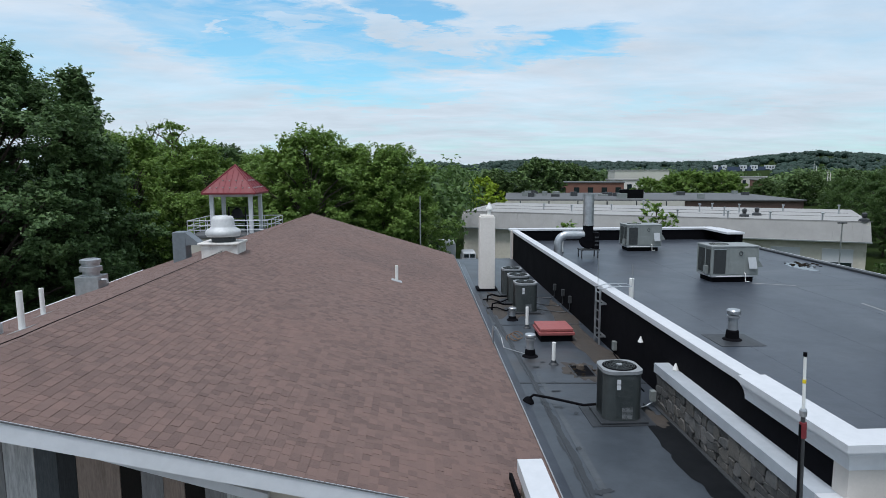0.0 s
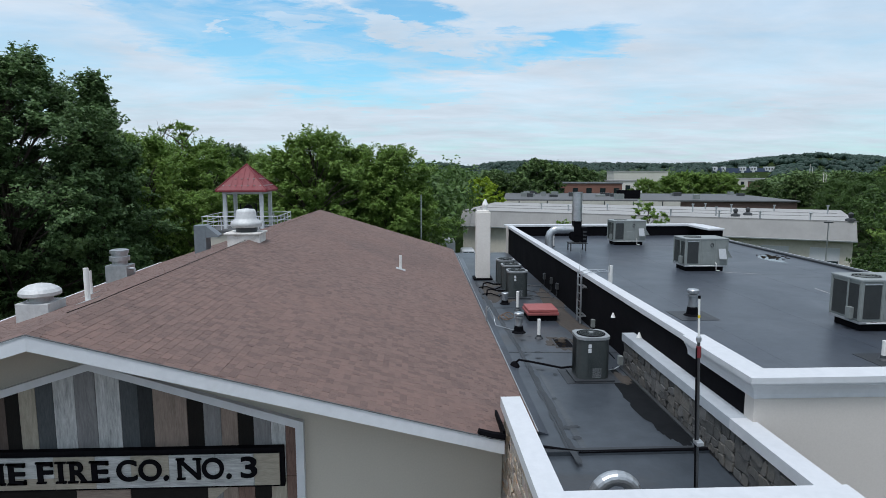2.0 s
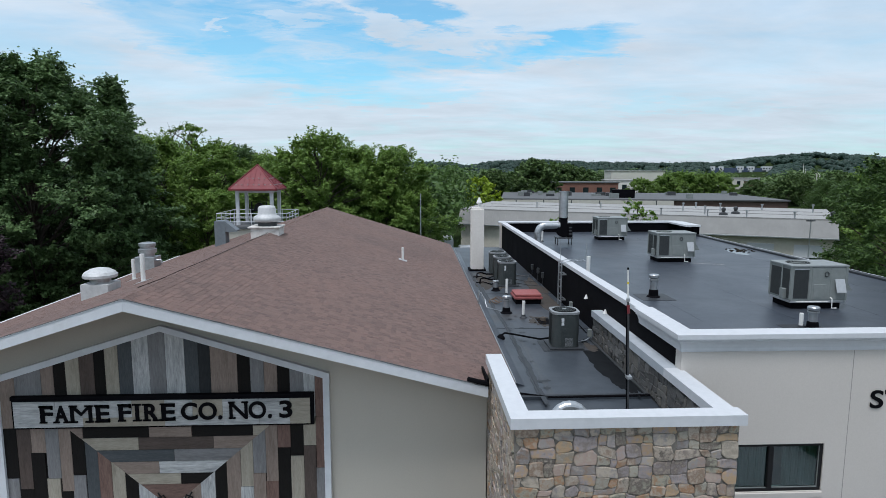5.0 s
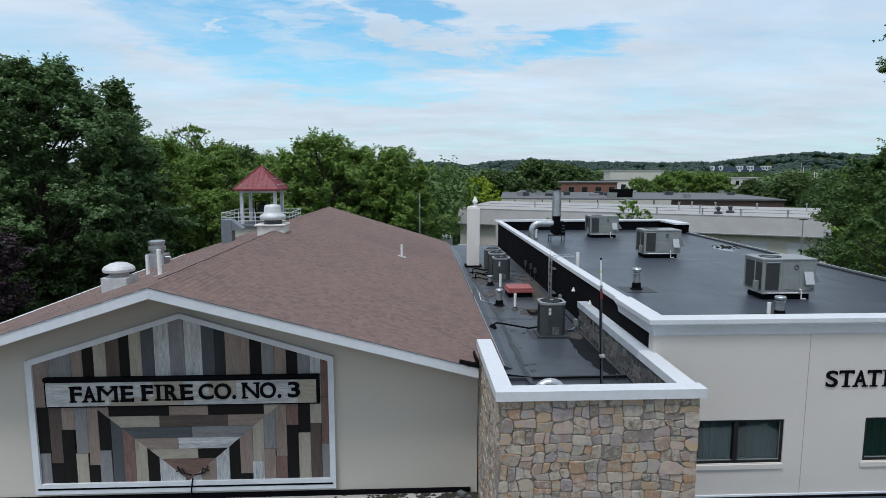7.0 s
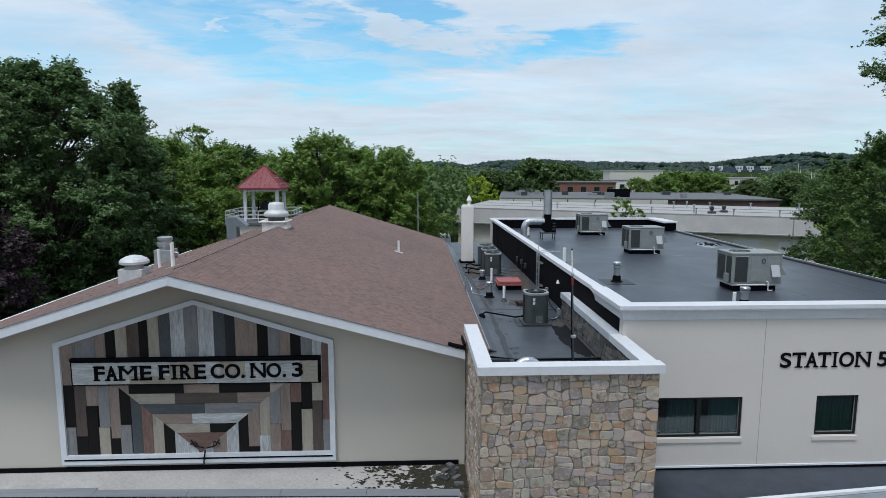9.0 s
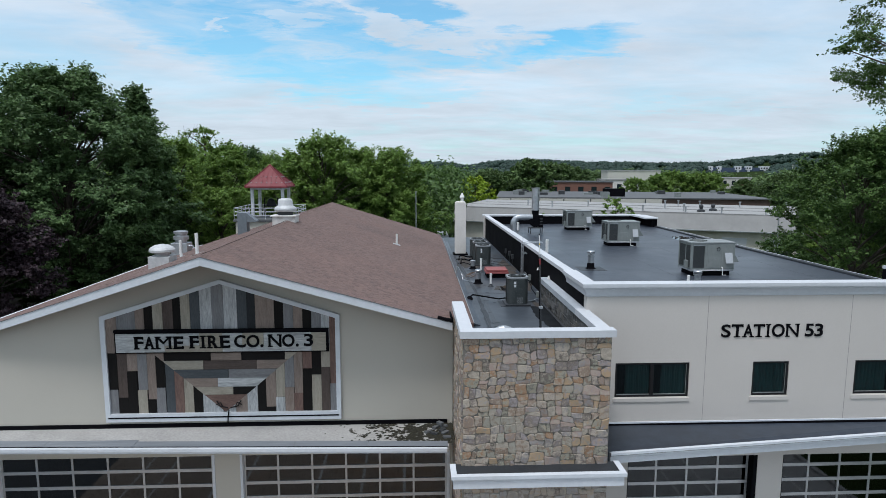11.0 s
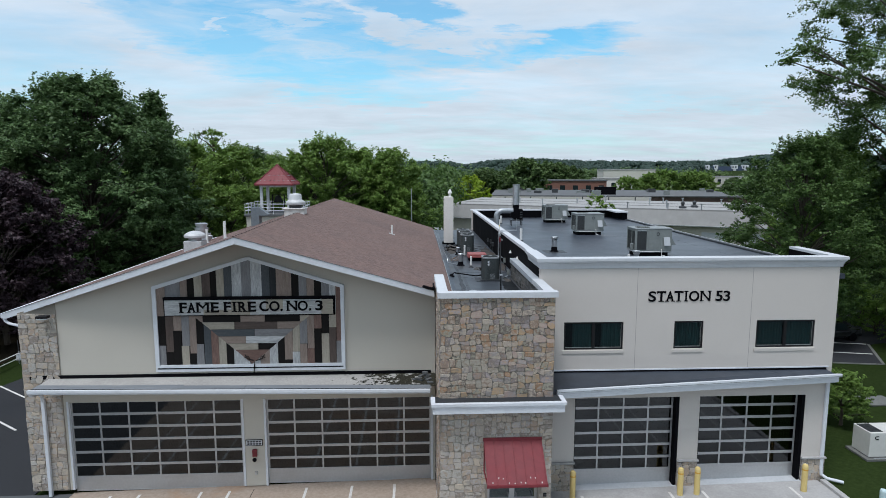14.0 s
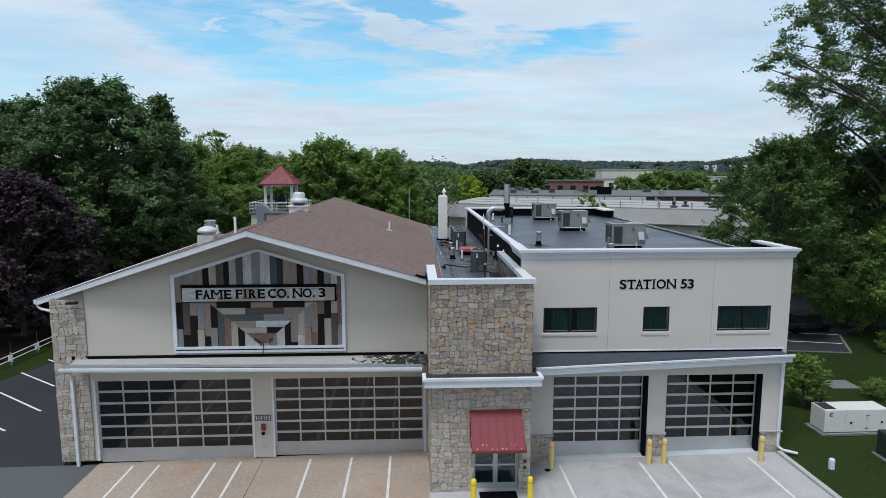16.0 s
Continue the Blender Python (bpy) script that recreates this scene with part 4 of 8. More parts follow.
box(bm, -0.03, 2.17, -0.03, 0.0, 3.58, 3.72, 0.01)
part("head_flashing", bm, M_RED, aw)
bm = B()
box(bm, -0.02, 2.16, -1.29, -1.24, 2.42, 2.52, 0.008)
part("front_edge", bm, M_RED, aw)
# Small pale chips stand in for white reflections on the red metal.
for x, k in ((0.2, 0.95), (0.42, 0.85), (0.58, 0.86), (0.78, 0.96), (0.98, 0.97), (1.2, 0.95), (1.36, 0.96), (1.56, 0.85), (1.72, 0.86), (1.95, 0.96)):
    bm = B()
    box(bm, x - 0.015, x + 0.015, -1.25 * k - 0.02, -1.25 * k + 0.02, 3.62 - 1.12 * k, 3.655 - 1.12 * k)
    part("snow_clip", bm, M_PVC, aw, "tiny pale chip in place of a glint")
for x in (0.02, 2.12):
    bm = B()
    tube(bm, [(x, 0, 2.45), (x, -1.24, 2.45)], 0.025)
    tube(bm, [(x, 0, 3.5), (x, 0, 2.4)], 0.025)
    part("frame_bar", bm, M_RED, aw)
for z, h in ((1.95, 0.14), (1.35, 0.14), (1.1, 0.1)):
    t_ = thing("door_intercom" if h > 0.12 else "door_button", (7.88, TY - 0.03, z), "small black entry fitting on the stone wall", "intercom")
    bm = B()
    box(bm, -0.06, 0.06, -0.05, 0.0, 0, h, 0.012)
    part("case", bm, M_BRONZE, t_)
    bm = B()
    box(bm, -0.035, 0.035, -0.056, -0.048, h * 0.35, h * 0.8)
    part("face", bm, M_COIL, t_)
bm = B()
box(bm, 5.95, 7.5, -5.0, -3.95, 0.15, 0.185, 0.005)
solid("door_mat", bm, M_BLACK, "black rubber mat at the entrance", "mat", "")

rub = thing("rubble_pile", (3.3, -0.55, 4.90), "loose dark broken blocks beside the tower", "rubble")
rng = random.Random(17)
for x, y, z, m in ((0.0, 0.1, 0.06, 0), (0.28, 0.18, 0.06, 0), (0.16, 0.2, 0.17, 0), (-0.05, -0.35, 0.05, 1), (0.3, -0.3, 0.05, 0), (0.22, -0.1, 0.05, 1), (-0.25, -0.2, 0.04, 0), (0.35, -0.6, 0.03, 0)):
    bm = B()
    box(bm, -0.13, 0.13, -0.07, 0.07, -0.05, 0.05, 0.01)
    blk = part("brick", bm, M_COIL if m else M_DARKROOF, rub)
    blk.matrix_basis = pose(x, y, z - 0.02, rng.uniform(-10, 10), rng.uniform(-8, 8), rng.uniform(-60, 60))

# ---- low roof between hall and station ----
bm = B()
slab(bm, [(4.3, -0.45, 8.25), (8.3, -0.45, 8.25), (8.3, 27.4, 8.25), (4.3, 27.4, 8.25)], -0.25, 0)
deck = solid("low_roof", bm, M_DECK, "grey membrane roof gutter strip between the two halls", "roof")
bm = B()
slab(bm, [(TX0 + 0.3, TY + 0.4), (TX1 - 0.32, TY + 0.4), (TX1 - 0.32, -0.45), (TX0 + 0.3, -0.45)], 7.9, 8.17)
solid("tower_roof", bm, M_DECK, "grey membrane roof inside the tower parapet", "roof")
for pts in ([(4.5, 5.9), (8.1, 5.7), (8.1, 5.78), (4.5, 5.98)],
            [(4.4, 11.6), (8.1, 11.6), (8.1, 11.7), (4.4, 11.7)], [(4.42, -0.44), (8.1, -0.44), (8.1, -0.3), (4.42, -0.3)]):
    bm = B()
    slab(bm, [(x, y, 8.257) for x, y in pts], -0.02, 0)
    part("seam_strip", bm, M_SEAM, deck)
bm = B()
tube(bm, [(4.5, -0.2, 8.27), (5.3, -0.42, 8.23), (7.9, -0.42, 8.24)], 0.035)
part("lap_edge", bm, M_BLACK, deck)
bm = B()
slab(bm, [(4.62, 0.12, 8.42), (4.64, 0.12, 8.415), (4.775, 26, 8.36), (4.755, 26, 8.365)], -0.02, 0)
part("termination_bar", bm, M_ALU, deck, "thin white termination bar")
bm = B()
slab(bm, [(4.6, 0.3, 8.36), (4.88, 0.3, 8.258), (5.05, 26.5, 8.258), (4.6, 26.5, 8.37)], -0.05, 0)
part("cant_strip", bm, M_MEMBRANE, deck)

def blot(name, cx, cy, rx, ry, seed, z, material, parent):
    """A thin ragged film of dirt or damp with a torn outline."""
    g = random.Random(seed)
    bm = B()
    ph = [g.uniform(0, 6.28) for _ in range(5)]
    ring = []
    for k in range(64):
        a = 2 * math.pi * k / 64
        r = 1 + sum(0.16 / (j + 1) ** 0.6 * math.sin((j + 2) * a * (1 + j % 3) + ph[j]) for j in range(5)) + g.uniform(-0.06, 0.06)
        ring.append(bm.verts.new((cx + rx * r * math.cos(a), cy + ry * r * math.sin(a), z)))
    bm.faces.new(ring)
    return part(name, bm, material, parent)


M_SILT = mat("brown silt", (0.026, 0.022, 0.019), (0.072, 0.058, 0.047), 0.7, grain=9, stain=1.8, bump=0.2)
M_LAP = mat("dull membrane lap", (0.016, 0.019, 0.023), (0.034, 0.039, 0.046), 0.55, grain=6, stain=1.5, bump=0.1)
M_DAMP = mat("damp membrane", (0.004, 0.005, 0.006), (0.012, 0.013, 0.015), 0.6, spec=0.1, grain=5, stain=1.0, bump=0.05)
for i, (cx, cy, rx, ry, m) in enumerate(((7.50, 1.9, 0.33, 2.5, M_DAMP), (7.58, 8.6, 0.42, 2.0, M_SILT), (7.62, 12.2, 0.40, 2.8, M_SILT), (6.75, 6.7, 0.5, 0.75, M_SILT), (7.38, 1.0, 0.30, 1.3, M_DAMP), (7.35, 3.6, 0.3, 0.5, M_SILT),
                                         (5.9, 15.0, 0.9, 2.4, M_SILT))):
    blot("stain", cx, cy, rx, ry, 60 + i, 8.2515 + 0.0006 * i, m, deck)
bm = B()
slab(bm, [(3.9, -0.95, 8.60), (4.42, -0.5, 8.31), (4.5, 0.6, 8.33), (4.0, 0.3, 8.60)], -0.04, 0.03)
part("rubber_flap", bm, M_BLACK, deck, "loose black rubber flashing at the roof corner")
bm = B()
slab(bm, [(3.81, -0.72, roof_z(3.81) + 0.20), (3.86, -0.72, roof_z(3.86) + 0.20), (3.86, 0.45, roof_z(3.86) + 0.12), (3.81, 0.45, roof_z(3.81) + 0.12)], -0.25, 0)
part("rubber_upstand", bm, M_BLACK, deck)
bm = B()
tube(bm, [(3.36, roof_front(3.36) + 0.02, roof_z(3.36) + 0.05), (3.6, roof_front(3.6) + 0.0, roof_z(3.6) + 0.055), (3.84, roof_front(3.84) + 0.02, roof_z(3.84) + 0.07)], 0.075, 8)
part("rubber_roll", bm, M_BLACK, deck, "folded black rubber over the rake edge")
# flat dark films along the deck lap and the metal angle under the stone parapet
rng = random.Random(44)
for i in range(15):
    y = -0.1 + i * 1.16
    blot("raised_lap", 5.17 + 0.10 * math.sin(y * 0.28), y, rng.uniform(0.07, 0.11), 0.82, 120 + i, 8.2575 + 0.0004 * (i % 3), M_LAP, deck)
for i in range(12):
    blot("dirt_spot", 5.45 + rng.uniform(-0.2, 0.5), rng.uniform(0.0, 9.0), rng.uniform(0.05, 0.13), rng.uniform(0.04, 0.10), 160 + i, 8.2588 + 0.0002 * i, M_LAP, deck)
bm = B()
tube(bm, [(5.14, -0.3, 8.232), (5.2, 3.4, 8.232), (5.27, 7.1, 8.232), (5.16, 12, 8.232), (5.1, 17.4, 8.232)], 0.035, 8)
part("lap_bead", bm, M_SEAM, deck, "low dark membrane lap")
bm = B()
slab(bm, [(5.36, -0.35), (5.5, -0.35), (5.56, 6.6), (5.44, 6.6)], 8.2505, 8.2545)
part("worn_strip", bm, mat("worn pale membrane", (0.040, 0.048, 0.056), (0.075, 0.084, 0.094), 0.5, grain=6, stain=1.2, grime=0.7, grime_col=(0.035, 0.037, 0.04)), deck)
bm = B()
box(bm, 7.66, 7.74, -0.4, 4.43, 8.25, 8.29, 0.01)
part("metal_angle", bm, M_COIL, deck, "dull metal angle at the wall foot")
# ---- station ----
st = thing("station", (0, 0, 0), "cream stucco flat-roofed fire station with white cornice", "building", kind="structure")
SX0, SX1, SY = 8.05, 20.35, -1.39
ROOF_S = 9.3
W = ((9.06, 11.49), (13.59, 14.80), (17.02, 19.49))
WZ0, WZ1 = 6.26, 7.41
RD = ((9.60, 13.98), (14.84, 19.34))
RTOP = 4.2
cols_u = [(SX0, W[0][0]), (W[0][1], W[1][0]), (W[1][1], W[2][0]), (W[2][1], SX1)]
for x0, x1 in cols_u:
    bm = B()
    box(bm, x0, x1, SY, SY + 0.3, WZ0, WZ1)
    part("wall_panel", bm, M_STUCCO_ST, st)
bm = B()
box(bm, SX0, SX1, SY, SY + 0.3, WZ1, 9.66)
part("wall_panel", bm, M_STUCCO_ST, st)
bm = B()
box(bm, SX0, SX1, SY, SY + 0.3, RTOP, WZ0)
part("wall_panel", bm, M_STUCCO_ST, st)
for x0, x1 in ((SX0, RD[0][0]), (RD[0][1], RD[1][0]), (RD[1][1], SX1)):
    bm = B()
    box(bm, x0, x1, SY, SY + 0.75, 0, RTOP)
    part("bay_pier", bm, M_STUCCO_ST, st)
for x in (12.0, 16.75):
    bm = B()
    box(bm, x - 0.008, x + 0.008, SY - 0.003, SY + 0.01, 5.35, 9.64)
    part("control_joint", bm, M_JOINT_PALE, st)
for x in (SX0 + 0.08, SX1 - 0.3):
    bm = B()
    box(bm, x, x + 0.24, SY + 0.3, 27.4, 0, 9.28)
    part("side_wall", bm, M_STUCCO_ST, st)
bm = B()
box(bm, SX0, SX1, 27.4, 27.7, 0, 9.28)
part("rear_wall", bm, M_STUCCO_ST, st)
bm = B()
box(bm, SX0 + 0.12, SX1 + 0.25, SY + 0.02, 27.6, ROOF_S - 0.2, ROOF_S)
part("roof_membrane", bm, M_MEMBRANE, st, "dark grey membrane roof with faint seams")
for x in (10.4, 13.2, 16.0, 18.7):
    bm = B()
    slab(bm, [(x - 0.04, SY + 0.4), (x + 0.04, SY + 0.4), (x + 0.12, 27.2), (x + 0.04, 27.2)], ROOF_S, ROOF_S + 0.002)
    part("seam_strip", bm, M_MEMBRANE, st)
for a, b in (((16.46, 9.72), (16.34, 8.32)), ((14.8, 13.27), (16.21, 12.69))):
    d = (Vector(b) - Vector(a)).normalized() * 0.03
    bm = B()
    slab(bm, [(a[0] - d.y, a[1] + d.x), (b[0] - d.y * 0.5, b[1] + d.x * 0.5), (b[0] + d.y, b[1] - d.x), (a[0] + d.y * 0.4, a[1] - d.x * 0.4)], ROOF_S + 0.001, ROOF_S + 0.004)
    part("scuff_mark", bm, M_CONCRETE_R, st)
M_PUDDLE = mat("rain puddle", (0.02, 0.024, 0.03), (0.03, 0.034, 0.04), 0.06, grain=2, stain=0.5, bump=0.0)
M_MARK = mat("dried puddle mark", (0.055, 0.064, 0.078), (0.10, 0.11, 0.125), 0.5, grain=5, stain=1.2, grime=0.6, grime_col=(0.04, 0.047, 0.058))
for i, (cx, cy, rx, ry, m) in enumerate(((16.8, 12.6, 1.3, 0.16, M_MARK), (17.7, 11.9, 0.8, 0.10, M_MARK), (16.2, 22.2, 0.9, 0.35, M_MARK), (19.2, 17.3, 0.6, 0.7, M_PUDDLE), (18.9, 16.3, 0.3, 0.6, M_PUDDLE), (15.2, 4.2, 0.5, 0.12, M_MARK), (17.2, 3.0, 1.0, 0.08, M_MARK))):
    blot("water_mark", cx, cy, rx, ry, 90 + i, ROOF_S + 0.0012 + 0.0005 * i, m, st)
# side parapet, faced with black sheet towards the low roof
bm = B()
box(bm, 8.075, 8.35, SY + 0.05, 27.6, 8.0, 9.90)
part("side_parapet", bm, M_BLACK, st, "black rubber-faced side parapet")
bm = B()
box(bm, 8.16, 20.6, 27.3, 27.75, 9.2, 9.94)
part("rear_parapet", bm, M_BLACK, st)
bm = B()
box(bm, 20.2, 20.6, 24.6, 27.3, 9.2, 9.94)
part("return_parapet", bm, M_BLACK, st)
bm = B()
box(bm, 20.1, 20.42, SY + 0.3, 1.7, 9.2, 9.92)
part("return_parapet", bm, M_BLACK, st)
bm = B()
box(bm, 8.36, 20.09, SY + 0.301, SY + 0.34, 9.28, 9.93)
part("front_parapet", bm, M_STUCCO_ST, st)
bm = B()
box(bm, SX1 + 0.05, SX1 + 0.35, 1.7, 24.6, ROOF_S - 0.15, ROOF_S + 0.09, 0.02)
part("edge_strip", bm, M_SEAM, st)
bm = B()
box(bm, SX1 + 0.36, SX1 + 0.42, 1.7, 24.6, ROOF_S - 0.25, ROOF_S + 0.08)
part("edge_metal", bm, M_TRIM, st)
for bx in ((8.03, 8.37, 1.17, 27.3, 9.83, 9.98), (7.9, 20.4, 27.25, 27.85, 9.90, 10.02), (19.6, 20.6, 24.4, 27.25, 9.90, 10.02)):
    bm = B()
    box(bm, *bx, 0.012)
    part("coping", bm, M_WHITE, st, "white metal coping")
PROFILE = ((0.004, 9.60), (0.03, 9.615), (0.035, 9.69), (0.06, 9.77), (0.10, 9.845), (0.125, 9.86), (0.125, 9.915), (0.17, 9.92), (0.17, 10.03), (-0.31, 10.035), (-0.31, 9.93), (0.004, 9.90))


def cornice(name, at0, at1):
    """A moulded cornice between two ends, each given as a function of the profile's standing out."""
    bm = B()
    rings = [[bm.verts.new((*at(o), z)) for o, z in PROFILE] for at in (at0, at1)]
    n = len(PROFILE)
    for k in range(n):
        bm.faces.new((rings[0][k], rings[0][(k + 1) % n], rings[1][(k + 1) % n], rings[1][k]))
    bm.faces.new(rings[0][::-1]), bm.faces.new(rings[1])
    bmesh.ops.recalc_face_normals(bm, faces=bm.faces[:])
    return part(name, bm, M_WHITE, st, "white moulded metal cornice", smooth=False)


cornice("cornice", lambda o: (SX0 - o, SY - o), lambda o: (SX1 + 0.08 + o, SY - o))
cornice("cornice_return", lambda o: (SX0 - o, SY - o), lambda o: (SX0 - o, 1.17))
cornice("cornice_return", lambda o: (SX1 + 0.08 + o, SY - o), lambda o: (SX1 + 0.08 + o, 1.75))
bm = B()
box(bm, 7.95, 8.25, 27.0, 27.3, 8.25, 9.94)
part("corner_pier", bm, M_STUCCO_ST, st)

M_CURTAIN = mat("grey-green curtain", (0.034, 0.047, 0.046), (0.066, 0.085, 0.083), 0.9, grain=3, stretch=(9, 1, 0.3), bump=0.2)
for i, (x0, x1) in enumerate(W):
    w = thing("window_%d" % (i + 1), (x0, SY, WZ0), "dark-framed station window with a curtain inside", "window", "station windows", "structure")
    ww, hh = x1 - x0, WZ1 - WZ0
    bm = B()
    for a in ((0, ww, 0, 0.07), (0, ww, hh - 0.07, hh), (0, 0.07, 0.07, hh - 0.07), (ww - 0.07, ww, 0.07, hh - 0.07)):
        box(bm, a[0], a[1], 0.03, 0.14, a[2], a[3], 0.006)
    part("window_frame", bm, M_BRONZE, w)
    halves = [(0.07, ww / 2 - 0.04), (ww / 2 + 0.04, ww - 0.07)] if ww > 2 else [(0.07, ww - 0.07)]
    if ww > 2:
        bm = B()
        box(bm, ww / 2 - 0.06, ww / 2 + 0.06, 0.02, 0.15, 0.07, hh - 0.07, 0.006)
        part("mullion", bm, M_BRONZE, w)
    for a, b in halves:
        bm = B()
        box(bm, a, b, 0.08, 0.09, 0.07, hh - 0.07)
        part("pane", bm, M_WINDOW, w)
        bm = B()
        for k in range(9):
            u = a + (b - a) * (0.30 + 0.70 * k / 9 if i == 0 else k / 9)
            cyl(bm, u + 0.05, 0.18 + 0.02 * (k % 2), 0.08, hh - 0.08, 0.07, seg=10)
        part("curtain", bm, M_CURTAIN, w)
        bm = B()
        box(bm, a, b, 0.05, 0.075, 0.07, 0.088)
        box(bm, b - 0.01, b, 0.05, 0.075, 0.088, hh - 0.07)
        part("sash_bead", bm, M_HVAC, w, "thin grey sash bead")
    # Added black panel that stands in for the unlit room behind the curtains.
    bm = B()
    box(bm, 0, ww, 0.45, 0.5, -0.1, hh + 0.1)
    part("dark_reveal", bm, M_BRONZE, w)
    bm = B()
    box(bm, -0.06, ww + 0.02, -0.035, 0.05, -0.15, -0.02, 0.008)
    part("window_sill", bm, M_STUCCO_ST, w)

letters = thing("station_letters", (12.46, SY - 0.01, 8.23), "black raised capitals on cream stucco", "lettering")
lettering("STATION", (0.0, 0.31, 0.335, 0.72, 0.69, 1.09, 1.06, 1.43, 1.46, 1.63, 1.67, 2.09, 2.12, 2.58), 0.0, 0.43, 0.0, 0.013, M_BLACK, letters)
lettering("53", (2.77, 3.06, 3.09, 3.37), 0.0, 0.43, 0.0, 0.013, M_BLACK, letters)
for i, (x0, x1) in enumerate(RD):
    garage_door("door_%d" % (i + 3), x0 + 0.03, x1 - 0.13, SY + 0.33, RTOP, 4, 6, 0.66, "closed aluminium bay door with square glass panes")
    for x, w in ((x0, 0.03), (x1 - 0.13, 0.13)):
        bm = B()
        box(bm, x, x + w, SY + 0.02, SY + 0.40, 0, RTOP)
        part("door_jamb", bm, M_BLACK, st)
    bm = B()
    slab(bm, [(x0, SY - 0.06, gz(x0) + 0.012), (x1, SY - 0.06, gz(x1) + 0.012), (x1, SY + 0.34, gz(x1) + 0.05), (x0, SY + 0.34, gz(x0) + 0.05)], -0.05, 0)
    part("threshold", bm, M_SILL, st, "pale smooth concrete door sill")

can = thing("bay_canopy", (0, 0, 0), "wedge-shaped dark canopy with white fascia over station bays", "canopy", kind="structure")
bm = B()
slab(bm, [(8.2, -3.02, 5.18), (20.3, -1.72, 5.18), (20.1, SY - 0.004, 5.30), (8.2, SY - 0.004, 5.34)], -0.3, 0)
part("canopy_roof", bm, M_MEMBRANE, can)
bm = B()
slab(bm, [(8.43, -3.08, 5.2), (20.42, -1.78, 5.2), (20.42, -1.70, 5.2), (8.43, -3.0, 5.2)], -0.34, 0)
part("fascia", bm, M_TRIM, can, "white fascia board")
bm = B()
slab(bm, [(8.43, -3.16, 5.22), (20.5, -1.86, 5.22), (20.5, -1.76, 5.22), (8.43, -3.06, 5.22)], -0.12, 0)
part("gutter", bm, M_TRIM, can)
bm = B()
box(bm, 8.2, 20.1, SY - 0.05, SY - 0.004, 5.28, 5.38, 0.01)
part("wall_flashing", bm, M_BLACK, can)
bm = B()
box(bm, 8.2, 20.2, SY - 0.035, SY - 0.004, 5.38, 5.44, 0.008)
part("counter_flashing", bm, M_TRIM, can, "thin white counter-flashing")
# Grey strip in place of the shade inside the gutter's groove.
bm = B()
slab(bm, [(8.43, -3.172, 5.15), (20.5, -1.872, 5.15), (20.5, -1.85, 5.15), (8.43, -3.15, 5.15)], -0.016, 0)
part("gutter_bead", bm, M_HVAC, can)
ds2 = thing("downspout", (20.2, SY - 0.12, 0.35), "white downpipe at the station corner", "downpipe", kind="structure")
bm = B()
box(bm, -0.07, 0.07, 0, 0.11, 0.55, 4.6, 0.02)
part("pipe", bm, M_TRIM, ds2)
bm = B()
tube(bm, [(0, 0.05, 0.6), (0.02, 0.02, 0.35), (0.2, -0.1, 0.22), (0.75, -0.35, 0.16)], 0.07)
part("elbow", bm, M_TRIM, ds2)


# ---- things on the low roof ----
DZ = 8.25


